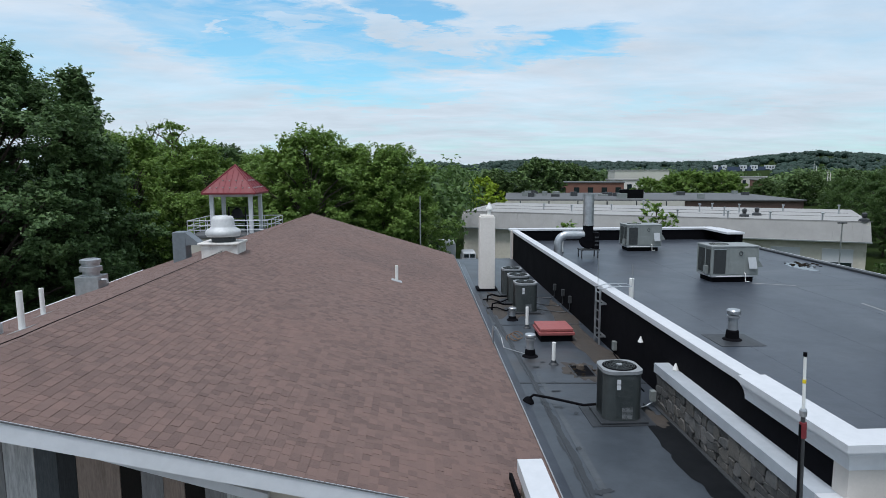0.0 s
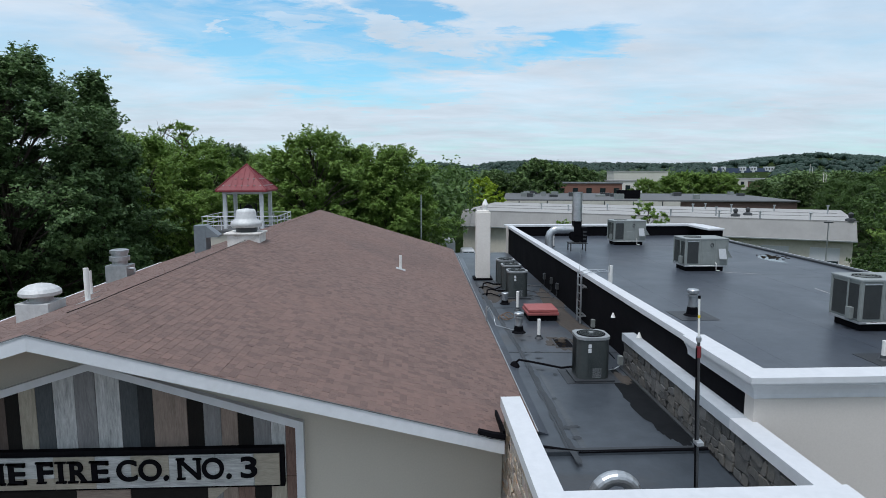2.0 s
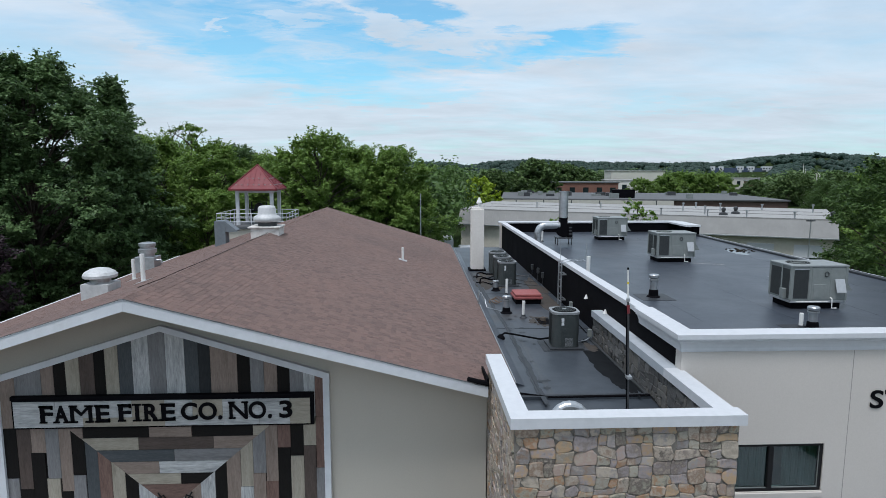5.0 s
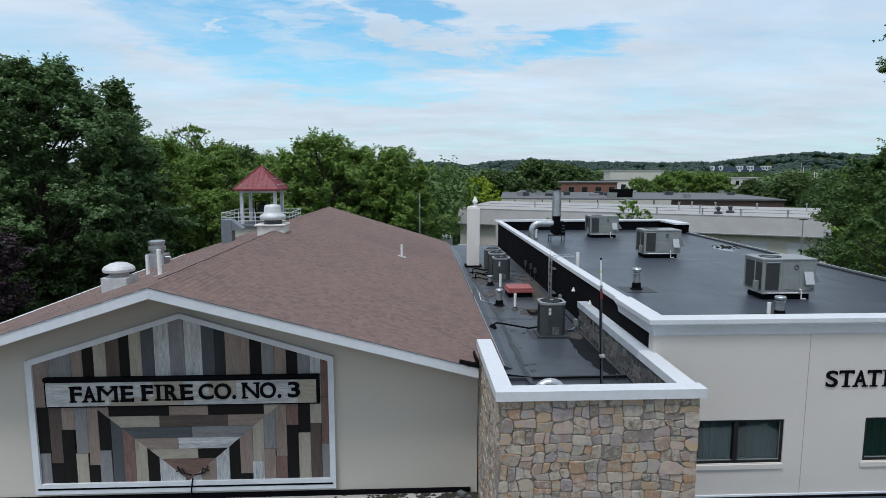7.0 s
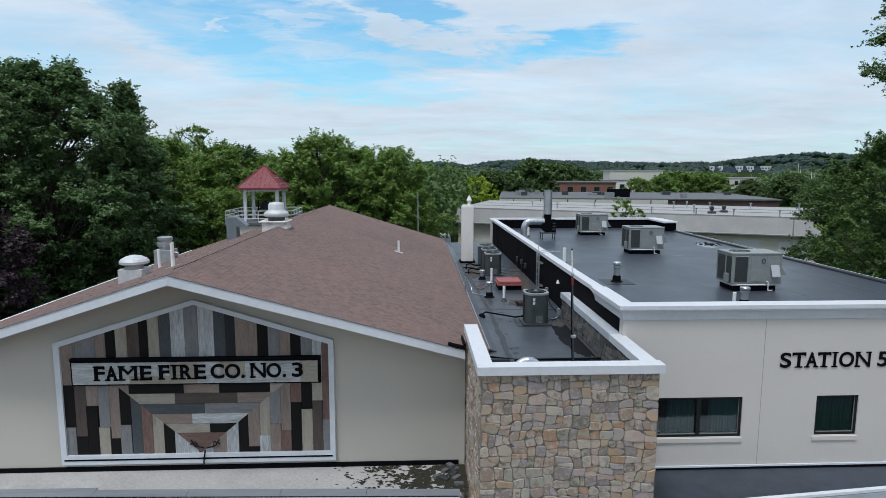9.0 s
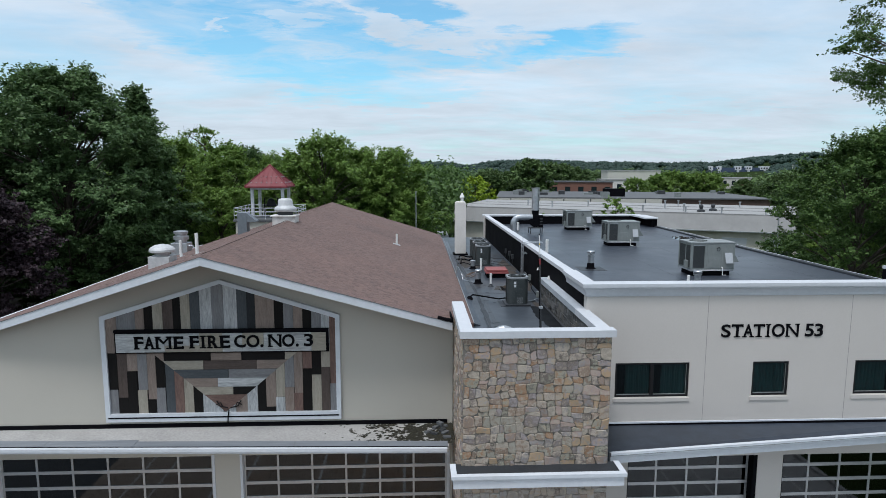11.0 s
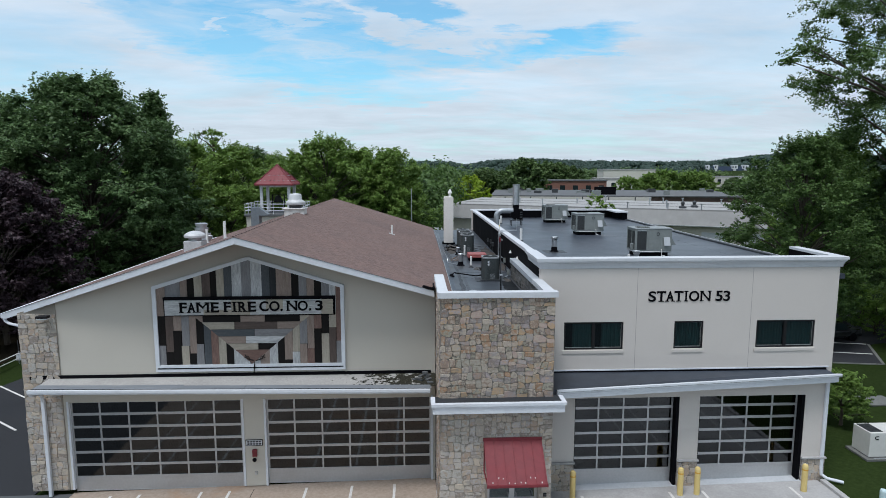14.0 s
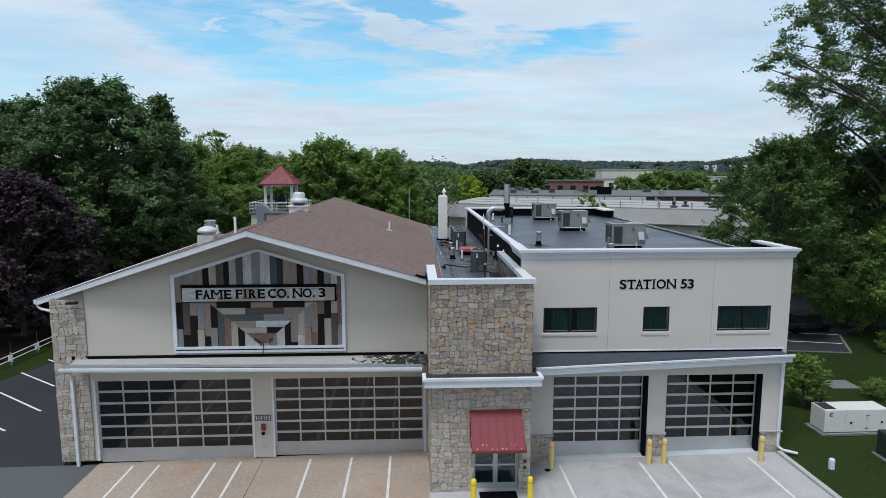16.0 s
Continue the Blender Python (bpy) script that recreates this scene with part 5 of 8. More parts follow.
def condenser(loc, rz=0, group="air conditioners"):
    c = thing("condenser_unit", loc, "dark green-grey round-cornered air conditioner on a rubber pad", "air conditioner", group, rz=rz)
    bm = B()
    box(bm, -0.78, 0.72, -0.62, 0.66, 0.004, 0.014)
    part("rubber_mat", bm, M_SEAM, c)
    bm = B()
    box(bm, -0.56, 0.56, -0.54, 0.54, 0.012, 0.06, 0.012)
    part("pad", bm, M_SEAM, c)
    bm = B()
    box(bm, -0.45, 0.45, -0.45, 0.45, 0.06, 1.06)
    vert = [e for e in bm.edges if abs(e.verts[0].co.z - e.verts[1].co.z) > 0.5]
    bmesh.ops.bevel(bm, geom=vert, offset=0.24, segments=8, affect="EDGES", profile=0.5)
    part("casing", bm, M_AC, c)
    bm = B()
    for i in range(9):
        for k in range(10):
            box(bm, -0.05 + i * 0.028, -0.032 + i * 0.028, -0.461, -0.456, 0.1 + k * 0.026, 0.114 + k * 0.026)
    part("perforated_patch", bm, M_AC_TOP, c)
    for a, b, c0, d in ((-0.20, 0.20, -0.457, -0.449), (-0.20, 0.20, 0.449, 0.457), (-0.457, -0.449, -0.20, 0.20), (0.449, 0.457, -0.20, 0.20)):
        bm = B()
        for i in range(34):
            z = 0.14 + i * 0.026
            box(bm, a, b, c0, d, z, z + 0.016)
        box(bm, a, b, c0 + 0.002 if d > 0 else c0 + 0.003, d - 0.002, 0.13, 1.03)
        part("louvre_panel", bm, M_AC, c)
    bm = B()
    box(bm, -0.47, 0.47, -0.47, 0.47, 1.06, 1.13)
    vert = [e for e in bm.edges if abs(e.verts[0].co.z - e.verts[1].co.z) > 0.05]
    bmesh.ops.bevel(bm, geom=vert, offset=0.25, segments=8, affect="EDGES", profile=0.5)
    part("lid", bm, M_AC_TOP, c, "pale grey lid")
    # Flat black disc on the lid, drawn for the dark inside the fan opening.
    bm = B()
    cyl(bm, 0, 0, 1.128, 1.136, 0.40, seg=32)
    part("fan_well", bm, M_BLACK, c)
    bm = B()
    for r in (0.10, 0.17, 0.24, 0.30, 0.35):
        tube(bm, [(r * math.cos(a), r * math.sin(a), 1.15) for a in (2 * math.pi * k / 24 for k in range(25))], 0.006, 5)
    for k in range(12):
        a = math.pi * k / 6
        tube(bm, [(0.06 * math.cos(a), 0.06 * math.sin(a), 1.155), (0.37 * math.cos(a), 0.37 * math.sin(a), 1.145)], 0.006, 5)
    part("fan_grille", bm, M_AC, c)
    bm = B()
    cyl(bm, 0, 0, 1.13, 1.17, 0.07, seg=16)
    part("fan_hub", bm, M_AC_TOP, c)
    for k, z in enumerate((0.86, 0.74)):
        bm = B()
        box(bm, -0.19, -0.10, -0.464, -0.456, z, z + 0.1)
        part("data_label", bm, M_WHITE, c)
    return c


for x, y in ((6.68, 3.75),):
    condenser((x, y, DZ)).scale = (0.9, 0.9, 1.0)
for x, y in ((6.42, 13.7), (6.42, 15.3), (6.40, 16.9)):
    condenser((x, y, DZ)).scale = (0.9, 0.9, 1.0)

ch = thing("chimney", (5.46, 17.95, DZ), "tall white painted masonry chimney with a cap", "chimney")
bm = B()
box(bm, -0.33, 0.33, -0.33, 0.33, 0.0, 3.25, 0.02)
part("shaft", bm, M_CHIMNEY, ch)
bm = B()
box(bm, -0.45, 0.45, -0.43, 0.43, 0.0, 0.1, 0.02)
part("base_flashing", bm, M_BLACK, ch)
bm = B()
box(bm, -0.28, 0.28, -0.26, 0.26, 3.24, 3.32, 0.02)
part("crown", bm, M_CHIMNEY, ch)
bm = B()
lathe(bm, 0.1, 0, [(0.09, 3.3), (0.09, 3.52), (0.15, 3.54), (0.15, 3.6), (0.08, 3.75), (0.04, 3.85)], 14)
part("flue_cap", bm, M_PVC, ch)


def b_vent(loc, h=0.62, r=0.13):
    v = thing("vent_pipe", loc, "galvanised round vent with a collar cap and rubber boot", "vent", "roof vents")
    bm = B()
    lathe(bm, 0, 0, [(r * 2.0, 0), (r * 1.9, 0.02), (r * 1.35, 0.06), (r * 1.25, h * 0.3), (r * 1.02, h * 0.34)], 20)
    part("boot", bm, M_BLACK, v)
    bm = B()
    cyl(bm, 0, 0, h * 0.3, h * 0.78, r, seg=20)
    part("flue", bm, M_GALV, v)
    bm = B()
    lathe(bm, 0, 0, [(r * 1.02, h * 0.72), (r * 1.3, h * 0.74), (r * 1.3, h * 0.80), (r * 1.05, h * 0.82)], 20)
    part("collar", bm, M_GALV, v)
    bm = B()
    lathe(bm, 0, 0, [(r * 1.05, h * 0.84), (r * 1.35, h * 0.86), (r * 1.38, h * 0.96), (r * 1.2, h * 1.0)], 20)
    part("cap", bm, M_GALV, v)
    return v


b_vent((5.58, 8.1, DZ), 0.66, 0.115)
b_vent((5.74, 12.35, DZ), 0.46, 0.105)


def pvc(loc, h, tilt=0.0, r=0.055):
    v = thing("plastic_pipe", loc, "white plastic vent pipe with a dark boot", "pipe", "roof pipes")
    bm = B()
    lathe(bm, 0, 0, [(0.14, 0), (0.13, 0.02), (0.08, 0.06), (0.062, 0.12)], 14)
    part("boot", bm, M_SEAM, v)
    bm = B()
    tube(bm, [(0, 0, 0), (tilt, 0, h)], r, 14)
    part("pipe", bm, M_PVC, v)
    return v


pvc((6.06, 11.25, DZ), 0.72)
pvc((6.09, 7.35, DZ), 0.62)

hatch = thing("roof_hatch", (6.68, 10.05, DZ), "closed red roof hatch on a dark kerb", "hatch")
bm = B()
box(bm, -0.50, 0.50, -0.5, 0.5, 0, 0.2, 0.01)
part("kerb", bm, M_BLACK, hatch)
bm = B()
box(bm, -0.56, 0.56, -0.56, 0.56, 0.2, 0.30, 0.02)
part("lid", bm, mat("faded red lid", (0.22, 0.055, 0.055), (0.32, 0.09, 0.085), 0.6, grain=5, stain=1.5), hatch)
bm = B()
box(bm, -0.52, 0.52, -0.50, 0.54, 0.31, 0.40, 0.015)
bm2 = bm
part("lid_panel", bm2, mat("faded red lid panel", (0.24, 0.06, 0.06), (0.36, 0.11, 0.10), 0.6, grain=5, stain=1.5), hatch)

drain = thing("roof_drain", (6.72, 6.75, DZ), "sunken square roof drain full of leaf litter", "drain")
bm = B()
for x0, x1, y0, y1 in ((-0.27, 0.27, 0.42, 0.46), (-0.27, 0.27, -0.46, -0.42), (-0.27, -0.23, -0.42, 0.42), (0.23, 0.27, -0.42, 0.42)):
    box(bm, x0, x1, y0, y1, 0.0, 0.012)
part("rim", bm, M_SEAM, drain)
# Thin black sheet on the deck stands in for the pit's darkness.
bm = B()
box(bm, -0.23, 0.23, -0.42, 0.42, 0.0, 0.006)
part("sump", bm, M_BLACK, drain)
bm = B()
rng = random.Random(8)
for i in range(20):
    x, y = rng.uniform(-0.22, 0.22), rng.uniform(-0.4, 0.4)
    if rng.random() < 0.3:
        x, y = x * 1.6, y * 1.3
    bmesh.ops.create_icosphere(bm, subdivisions=1, radius=rng.uniform(0.012, 0.045), matrix=Matrix.Translation((x, y, 0.008)) @ Matrix.Diagonal((1.6, 1.2, 0.5, 1)))
tagged(part("litter", bm, M_DIRT, drain), kind="stuff")
bm = B()
lathe(bm, 0.0, 0.2, [(0.12, 0.0), (0.1, 0.1), (0.04, 0.13)], 12)
part("basket", bm, M_BARK, drain)
hose = thing("line_set", (4.88, 4.6, DZ), "black insulated refrigerant line across the roof", "hose")
bm = B()
tube(bm, [(0, 0, 0.02), (0.02, -0.02, 0.12), (0.12, -0.03, 0.2), (0.4, -0.1, 0.17), (0.8, -0.3, 0.14), (1.15, -0.5, 0.12), (1.4, -0.6, 0.18)], 0.03, 10)
part("hose", bm, M_BLACK, hose)
bm = B()
lathe(bm, 0, 0, [(0.14, 0), (0.13, 0.05), (0.07, 0.13), (0.03, 0.15)], 14)
part("boot", bm, M_BLACK, hose)
for y in (13.9, 15.4):
    h2 = thing("line_set", (5.1, y, DZ), "black insulated refrigerant lines beside the condensers", "hose")
    bm = B()
    tube(bm, [(0.1, 0, 0.02), (0.12, 0, 0.25), (0.3, 0, 0.3), (0.6, 0.1, 0.2), (0.9, 0.1, 0.2)], 0.035, 10)
    tube(bm, [(-0.05, 0.3, 0.02), (0.3, 0.25, 0.06), (0.6, -0.3, 0.05), (0.9, -0.2, 0.14)], 0.025, 10)
    part("hose", bm, M_BLACK, h2)
wire = thing("wire", (4.63, 9.06, DZ), "thin grey conduit stub by the shingle edge", "wire")
bm = B()
tube(bm, [(0.0, 0, 0.15), (0.0, 0, 0.6), (0.02, 0, 0.66)], 0.03, 8)
tube(bm, [(0.02, 0, 0.5), (0.1, 0.1, 0.6), (0.25, 0.0, 0.3), (0.3, -0.2, 0.05), (1.0, -1.0, 0.02)], 0.012, 8)
part("conduit", bm, M_GALV, wire)
loop = thing("wire_coil", (5.32, 9.9, DZ), "loose loops of rusty cable on the membrane", "wire")
bm = B()
for i in range(3):
    tube(bm, [(0.1 * i + 0.16 * math.cos(a), 0.25 * math.sin(a), 0.03 + 0.05 * i + 0.05 * math.sin(a)) for a in (2 * math.pi * k / 18 for k in range(17))], 0.014, 6)
part("cable", bm, mat("rusty cable", (0.10, 0.06, 0.035), (0.2, 0.12, 0.07), 0.8), loop)
goose = thing("gooseneck_vent", (5.3, -2.75, 8.17), "galvanised gooseneck duct vent inside the tower parapet", "vent")
bm = B()
tube(bm, [(-0.38, 0, 0.0), (-0.38, 0, 0.47)] + bend((-0.08, 0, 0.47), 0.30, 180, 0, "xz", 10)[1:] + [(0.22, 0, 0.34)], 0.115, 18)
part("duct", bm, M_GALV, goose)
ant = thing("antenna", (6.27, -3.2, 8.17), "tall thin whip antenna on a leaning steel mast", "antenna")
ant.rotation_euler = (0, radians(-2.3), 0)
bm = B()
tube(bm, [(0, 0, 0), (0, 0, 3.0)], 0.021, 10)
part("mast", bm, M_COIL, ant)
bm = B()
tube(bm, [(-0.035, -0.01, 0), (-0.035, -0.01, 2.9)], 0.012, 8)
part("cable", bm, M_BLACK, ant)
bm = B()
lathe(bm, 0, 0, [(0.03, 2.98), (0.035, 3.0), (0.035, 3.04), (0.025, 3.06)], 12)
part("mast_cap", bm, M_GALV, ant)
bm = B()
tube(bm, [(0, -0.004, 2.76), (0, -0.004, 2.92)], 0.033, 10)
part("clamp", bm, M_RED, ant, "red banded clamp")
bm = B()
tube(bm, [(0, 0, 3.04), (0, 0, 3.6)], 0.016, 10, 0.014)
part("whip", bm, M_PVC, ant, "white fibreglass whip")
bm = B()
tube(bm, [(0, 0, 3.32), (0, 0, 3.36)], 0.017, 10)
part("label_band", bm, M_YELLOW, ant, "yellow label band")
bm = B()
tube(bm, [(0, 0, 3.59), (0, 0, 3.63)], 0.018, 10)
part("tip", bm, M_BLACK, ant, "black tip")
for z in (0.4, 1.5):
    bm = B()
    box(bm, -0.05, 0.05, -0.1, 0.04, z, z + 0.06, 0.01)
    part("bracket", bm, M_GALV, ant)

# ladder against the black parapet
lad = thing("roof_ladder", (7.86, 9.3, DZ), "galvanised fixed ladder over the black parapet", "ladder")
for y in (-0.22, 0.22):
    bm = B()
    box(bm, -0.03, 0.03, y - 0.015, y + 0.015, 0.02, 1.76, 0.006)
    part("rail", bm, M_GALV, lad)
for i in range(6):
    bm = B()
    tube(bm, [(0, -0.22, 0.2 + i * 0.28), (0, 0.22, 0.2 + i * 0.28)], 0.014, 8)
    part("rung", bm, M_GALV, lad)
for z in (0.25, 1.25):
    bm = B()
    for y in (-0.22, 0.22):
        box(bm, 0.02, 0.19, y - 0.02, y + 0.02, z, z + 0.05)
    box(bm, 0.16, 0.19, -0.26, 0.26, z, z + 0.05)
    part("standoff", bm, M_GALV, lad)
for y in (-0.24, 0.24):
    bm = B()
    tube(bm, [(0.0, y, 1.72), (0.3, y, 1.80), (0.95, y, 1.80)], 0.016, 8)
    part("step_over", bm, M_GALV, lad)
    bm = B()
    tube(bm, [(0.06, y, 1.7), (0.06, y, 2.6)] if y > 0 else [(0.95, y, 1.8), (0.95, y, 2.5)], 0.009, 6)
    part("grab_rod", bm, M_GALV, lad)
for x in (0.35, 0.65, 0.95):
    bm = B()
    tube(bm, [(x, -0.24, 1.80), (x, 0.24, 1.80)], 0.012, 6)
    part("tread_bar", bm, M_GALV, lad)
for y, z in ((6.09, 9.28), (3.97, 9.26)):
    s = thing("scupper_hood", (8.06, y, z), "small white conical vent hood on the black parapet", "vent hood")
    bm = B()
    bmesh.ops.create_cone(bm, cap_ends=True, segments=14, radius1=0.07, radius2=0.015, depth=0.14, matrix=Matrix.Translation((-0.05, 0, 0)))
    part("hood", bm, M_PVC, s)
for y, z in ((13.29, 8.76), (14.36, 8.80), (15.8, 8.74), (8.12, 8.52)):
    s = thing("disconnect_box", (8.075, y, z), "small grey electrical disconnect box on the parapet", "electrical box")
    bm = B()
    box(bm, -0.11, 0.0, -0.08, 0.08, -0.13, 0.13, 0.01)
    part("case", bm, M_HVAC if y < 9 else M_COIL, s)
    bm = B()
    e = 8.275 - z
    tube(bm, [(-0.06, 0, -0.13), (-0.06, 0, e + 0.1), (-0.2, 0.05, e), (-0.7, 0.25, e), (-1.25, 0.2, e + 0.1)] if y > 9 else [(-0.06, 0, -0.13), (-0.06, 0, e), (-0.1, -0.6, e), (-0.25, -1.6, e), (-0.3, -3.0, e)], 0.016, 8)
    part("conduit", bm, M_COIL if y > 9 else M_BLACK, s)
jb = thing("junction_box", (7.62, 4.2, 8.52), "small grey box on the stone parapet", "electrical box")
bm = B()
box(bm, -0.06, 0.06, -0.07, 0.07, -0.12, 0.12, 0.012)
part("case", bm, M_HVAC, jb)
bm = B()
tube(bm, [(0, 0, -0.15), (-0.15, 0, -0.24), (-0.5, -0.15, -0.25), (-0.75, -0.3, -0.1)], 0.014, 8)
part("conduit", bm, M_GALV, jb)

# ---- rooftop units on the station ----
def rooftop_unit(loc, group="rooftop units"):
    r = thing("rooftop_unit", loc, "grey-green packaged rooftop air handler on a black kerb", "rooftop unit", group)
    bm = B()
    box(bm, 0.12, 1.95, 0.1, 1.4, 0, 0.18, 0.01)
    part("kerb", bm, M_BLACK, r)
    bm = B()
    box(bm, 0, 2.1, 0, 1.5, 0.2, 0.27, 0.01)
    part("base_rail", bm, M_ALU, r)
    bm = B()
    box(bm, 0.0, 2.1, 0.0, 1.5, 0.27, 1.32, 0.012)
    body = part("casing", bm, M_HVAC, r)
    bm = B()
    box(bm, -0.03, 2.13, -0.03, 1.53, 1.32, 1.38, 0.015)
    part("top_panel", bm, mat("pale unit lid", (0.20, 0.22, 0.22), (0.28, 0.30, 0.30), 0.5, 0.1, grain=5, stain=1.0) if "pale unit lid" not in bpy.data.materials else bpy.data.materials["pale unit lid"], r)
    for x in (0.035, 0.70, 2.065):
        bm = B()
        box(bm, x - 0.045, x + 0.045, -0.022, 0.012, 0.27, 1.32, 0.01)
        part("corner_post", bm, M_HVAC, r)
    bm = B()
    box(bm, 0.10, 0.635, -0.010, 0.01, 0.34, 1.24)
    coil = part("coil", bm, M_COIL, r, "dark finned coil")
    bm = B()
    for i in range(30):
        x = 0.115 + i * 0.0175
        box(bm, x, x + 0.004, -0.016, -0.009, 0.34, 1.24)
    part("guard", bm, M_AC, coil)
    bm = B()
    box(bm, 0.09, 0.645, -0.03, -0.008, 1.24, 1.275, 0.006)
    part("coil_lip", bm, M_GALV, coil)
    bm = B()
    box(bm, -0.016, 0.01, 0.12, 1.38, 0.34, 1.24)
    coil = part("coil", bm, M_COIL, r, "dark finned coil")
    bm = B()
    for i in range(44):
        y = 0.14 + i * 0.028
        box(bm, -0.022, -0.015, y, y + 0.006, 0.34, 1.24)
    part("guard", bm, M_AC, coil)
    for y in (0.035, 0.62, 1.465):
        bm = B()
        box(bm, -0.026, 0.01, y - 0.045, y + 0.045, 0.27, 1.32, 0.01)
        part("end_post", bm, M_HVAC, r)
    bm = B()
    box(bm, -0.16, -0.02, 0.25, 0.48, 0.30, 0.62, 0.012)
    part("electrical_box", bm, M_HVAC, r)
    for x0, x1, z0, z1, y in ((0.76, 1.42, 0.31, 1.29, -0.010), (0.84, 1.30, 0.36, 0.78, -0.022), (1.46, 2.01, 0.31, 1.29, -0.012)):
        bm = B()
        box(bm, x0, x1, y, 0.01, z0, z1, 0.008)
        part("access_panel", bm, M_HVAC, r)
    bm = B()
    tube(bm, [(1.30 + 0.075 * math.cos(a), -0.026, 1.10 + 0.075 * math.sin(a)) for a in (2 * math.pi * k / 16 for k in range(17))], 0.014, 6)
    part("emblem", bm, M_COIL, r, "dark ring emblem")
    for x in (0.35, 1.15):
        bm = B()
        box(bm, x, x + 0.22, -0.012, 0.01, 0.215, 0.255)
        part("fork_pocket", bm, M_BLACK, r)
    bm = B()
    prism(bm, [(0, 0.55), (0.34, 0.55), (0.0, 1.0)], 0.2, 1.3)
    bmesh.ops.translate(bm, verts=bm.verts[:], vec=(2.1, 0, 0))
    part("intake_hood", bm, M_HVAC, r)
    bm = B()
    slab(bm, [(1.62, -0.02, 0.95), (1.98, -0.02, 0.95), (1.98, -0.2, 0.55), (1.62, -0.2, 0.55)], -0.02, 0)
    part("exhaust_hood", bm, M_ALU, r)
    # Black disc laid on the top panel as the fan recess's shade.
    bm = B()
    cyl(bm, 0.62, 0.75, 1.378, 1.39, 0.42, seg=28)
    part("fan_well", bm, M_BLACK, r)
    bm = B()
    for q in (0.14, 0.24, 0.34, 0.42):
        tube(bm, [(0.62 + q * math.cos(a), 0.75 + q * math.sin(a), 1.40) for a in (2 * math.pi * k / 20 for k in range(21))], 0.007, 5)
    part("fan_grille", bm, M_HVAC, r)
    bm = B()
    tube(bm, [(1.5, -0.02, 0.36), (1.5, -0.12, 0.34), (1.5, -0.14, 0.05), (1.68, -0.14, 0.05)], 0.02, 8)
    tube(bm, [(0.2, -0.06, 0.24), (1.4, -0.06, 0.24)], 0.018, 8)
    part("drain_pipe", bm, M_PVC, r)
    return r


for x, y in ((13.76, 3.85), (13.38, 13.45), (13.25, 22.3)):
    unit = rooftop_unit((x, y, ROOF_S))
    unit.scale = (0.85, 0.77, 1.0)
b_vent((10.25, 5.85, ROOF_S), 0.78, 0.12)
b_vent((12.98, 1.55, ROOF_S), 0.62, 0.115)
pvc((12.62, 1.5, ROOF_S), 0.45)
pvc((9.35, 10.6, ROOF_S), 0.72, 0, 0.08)
pvc((9.75, 21.9, ROOF_S), 0.6, 0, 0.08)
for x, y in ((10.25, 5.85), (12.8, 1.5)):
    bm = B()
    box(bm, x - 0.55, x + 0.55, y - 0.6, y + 0.5, ROOF_S + 0.002, ROOF_S + 0.009)
    part("membrane_patch", bm, M_SEAM, st)

ex = thing("exhaust_stack", (10.62, 20.3, ROOF_S), "black exhaust fan with tall galvanised stack and elbow duct", "exhaust fan")
for x in (-0.36, 0.42):
    for y in (-0.3, 0.3):
        bm = B()
        box(bm, x - 0.025, x + 0.025, y - 0.025, y + 0.025, 0, 0.40)
        part("leg", bm, M_COIL, ex)
bm = B()
box(bm, -0.42, 0.50, -0.34, 0.34, 0.38, 0.44)
part("stand", bm, M_COIL, ex)
bm = B()
lathe(bm, 0, 0, [(0.36, -0.18), (0.39, -0.15), (0.39, 0.15), (0.36, 0.18)], 24)
bmesh.ops.rotate(bm, verts=bm.verts[:], cent=(0, 0, 0), matrix=Matrix.Rotation(radians(90), 3, "X"))
bmesh.ops.translate(bm, verts=bm.verts[:], vec=(0, 0, 0.83))
box(bm, -0.2, 0.2, -0.2, 0.2, 0.83, 1.60)
part("fan_scroll", bm, M_BLACK, ex)
bm = B()
box(bm, 0.24, 0.50, -0.24, 0.24, 0.44, 1.22, 0.03)
motor = part("motor", bm, M_BLACK, ex)
for z in (0.60, 0.78, 0.96):
    bm = B()
    box(bm, 0.28, 0.46, -0.25, -0.24, z, z + 0.07)
    part("louvre", bm, M_COIL, motor)
bm = B()
cyl(bm, 0, 0, 1.55, 3.05, 0.25, seg=24)
part("stack", bm, M_GALV, ex)
for z in (1.55, 2.26, 3.0):
    bm = B()
    cyl(bm, 0, 0, z, z + 0.05, 0.27, seg=24)
    part("stack_band", bm, M_GALV, ex)
bm = B()
tube(bm, [(-0.2, 0, 1.1), (-1.0, 0.0, 1.1)] + bend((-1.0, 0, 0.66), 0.44, 90, 180, "xz", 8)[1:] + [(-1.44, 0, 0.0)], 0.2, 18)
part("elbow_duct", bm, M_GALV, ex)
pud = thing("drain_litter", (19.4, 17.4, ROOF_S), "dark leaf litter round a roof drain", "debris")
bm = B()
rng = random.Random(11)
for i in range(60):
    a, d = rng.uniform(0, 6.28), rng.uniform(0, 0.7)
    bmesh.ops.create_icosphere(bm, subdivisions=1, radius=rng.uniform(0.02, 0.06), matrix=Matrix.Translation((d * math.cos(a), d * 1.2 * math.sin(a), 0.012)) @ Matrix.Diagonal((1.6, 1.4, 0.5, 1)))
tagged(part("litter", bm, M_DIRT, pud), kind="stuff")

# ---- things on the shingle roof ----
def on_roof(x, y):
    return (x, y, roof_z(x) - 0.02)


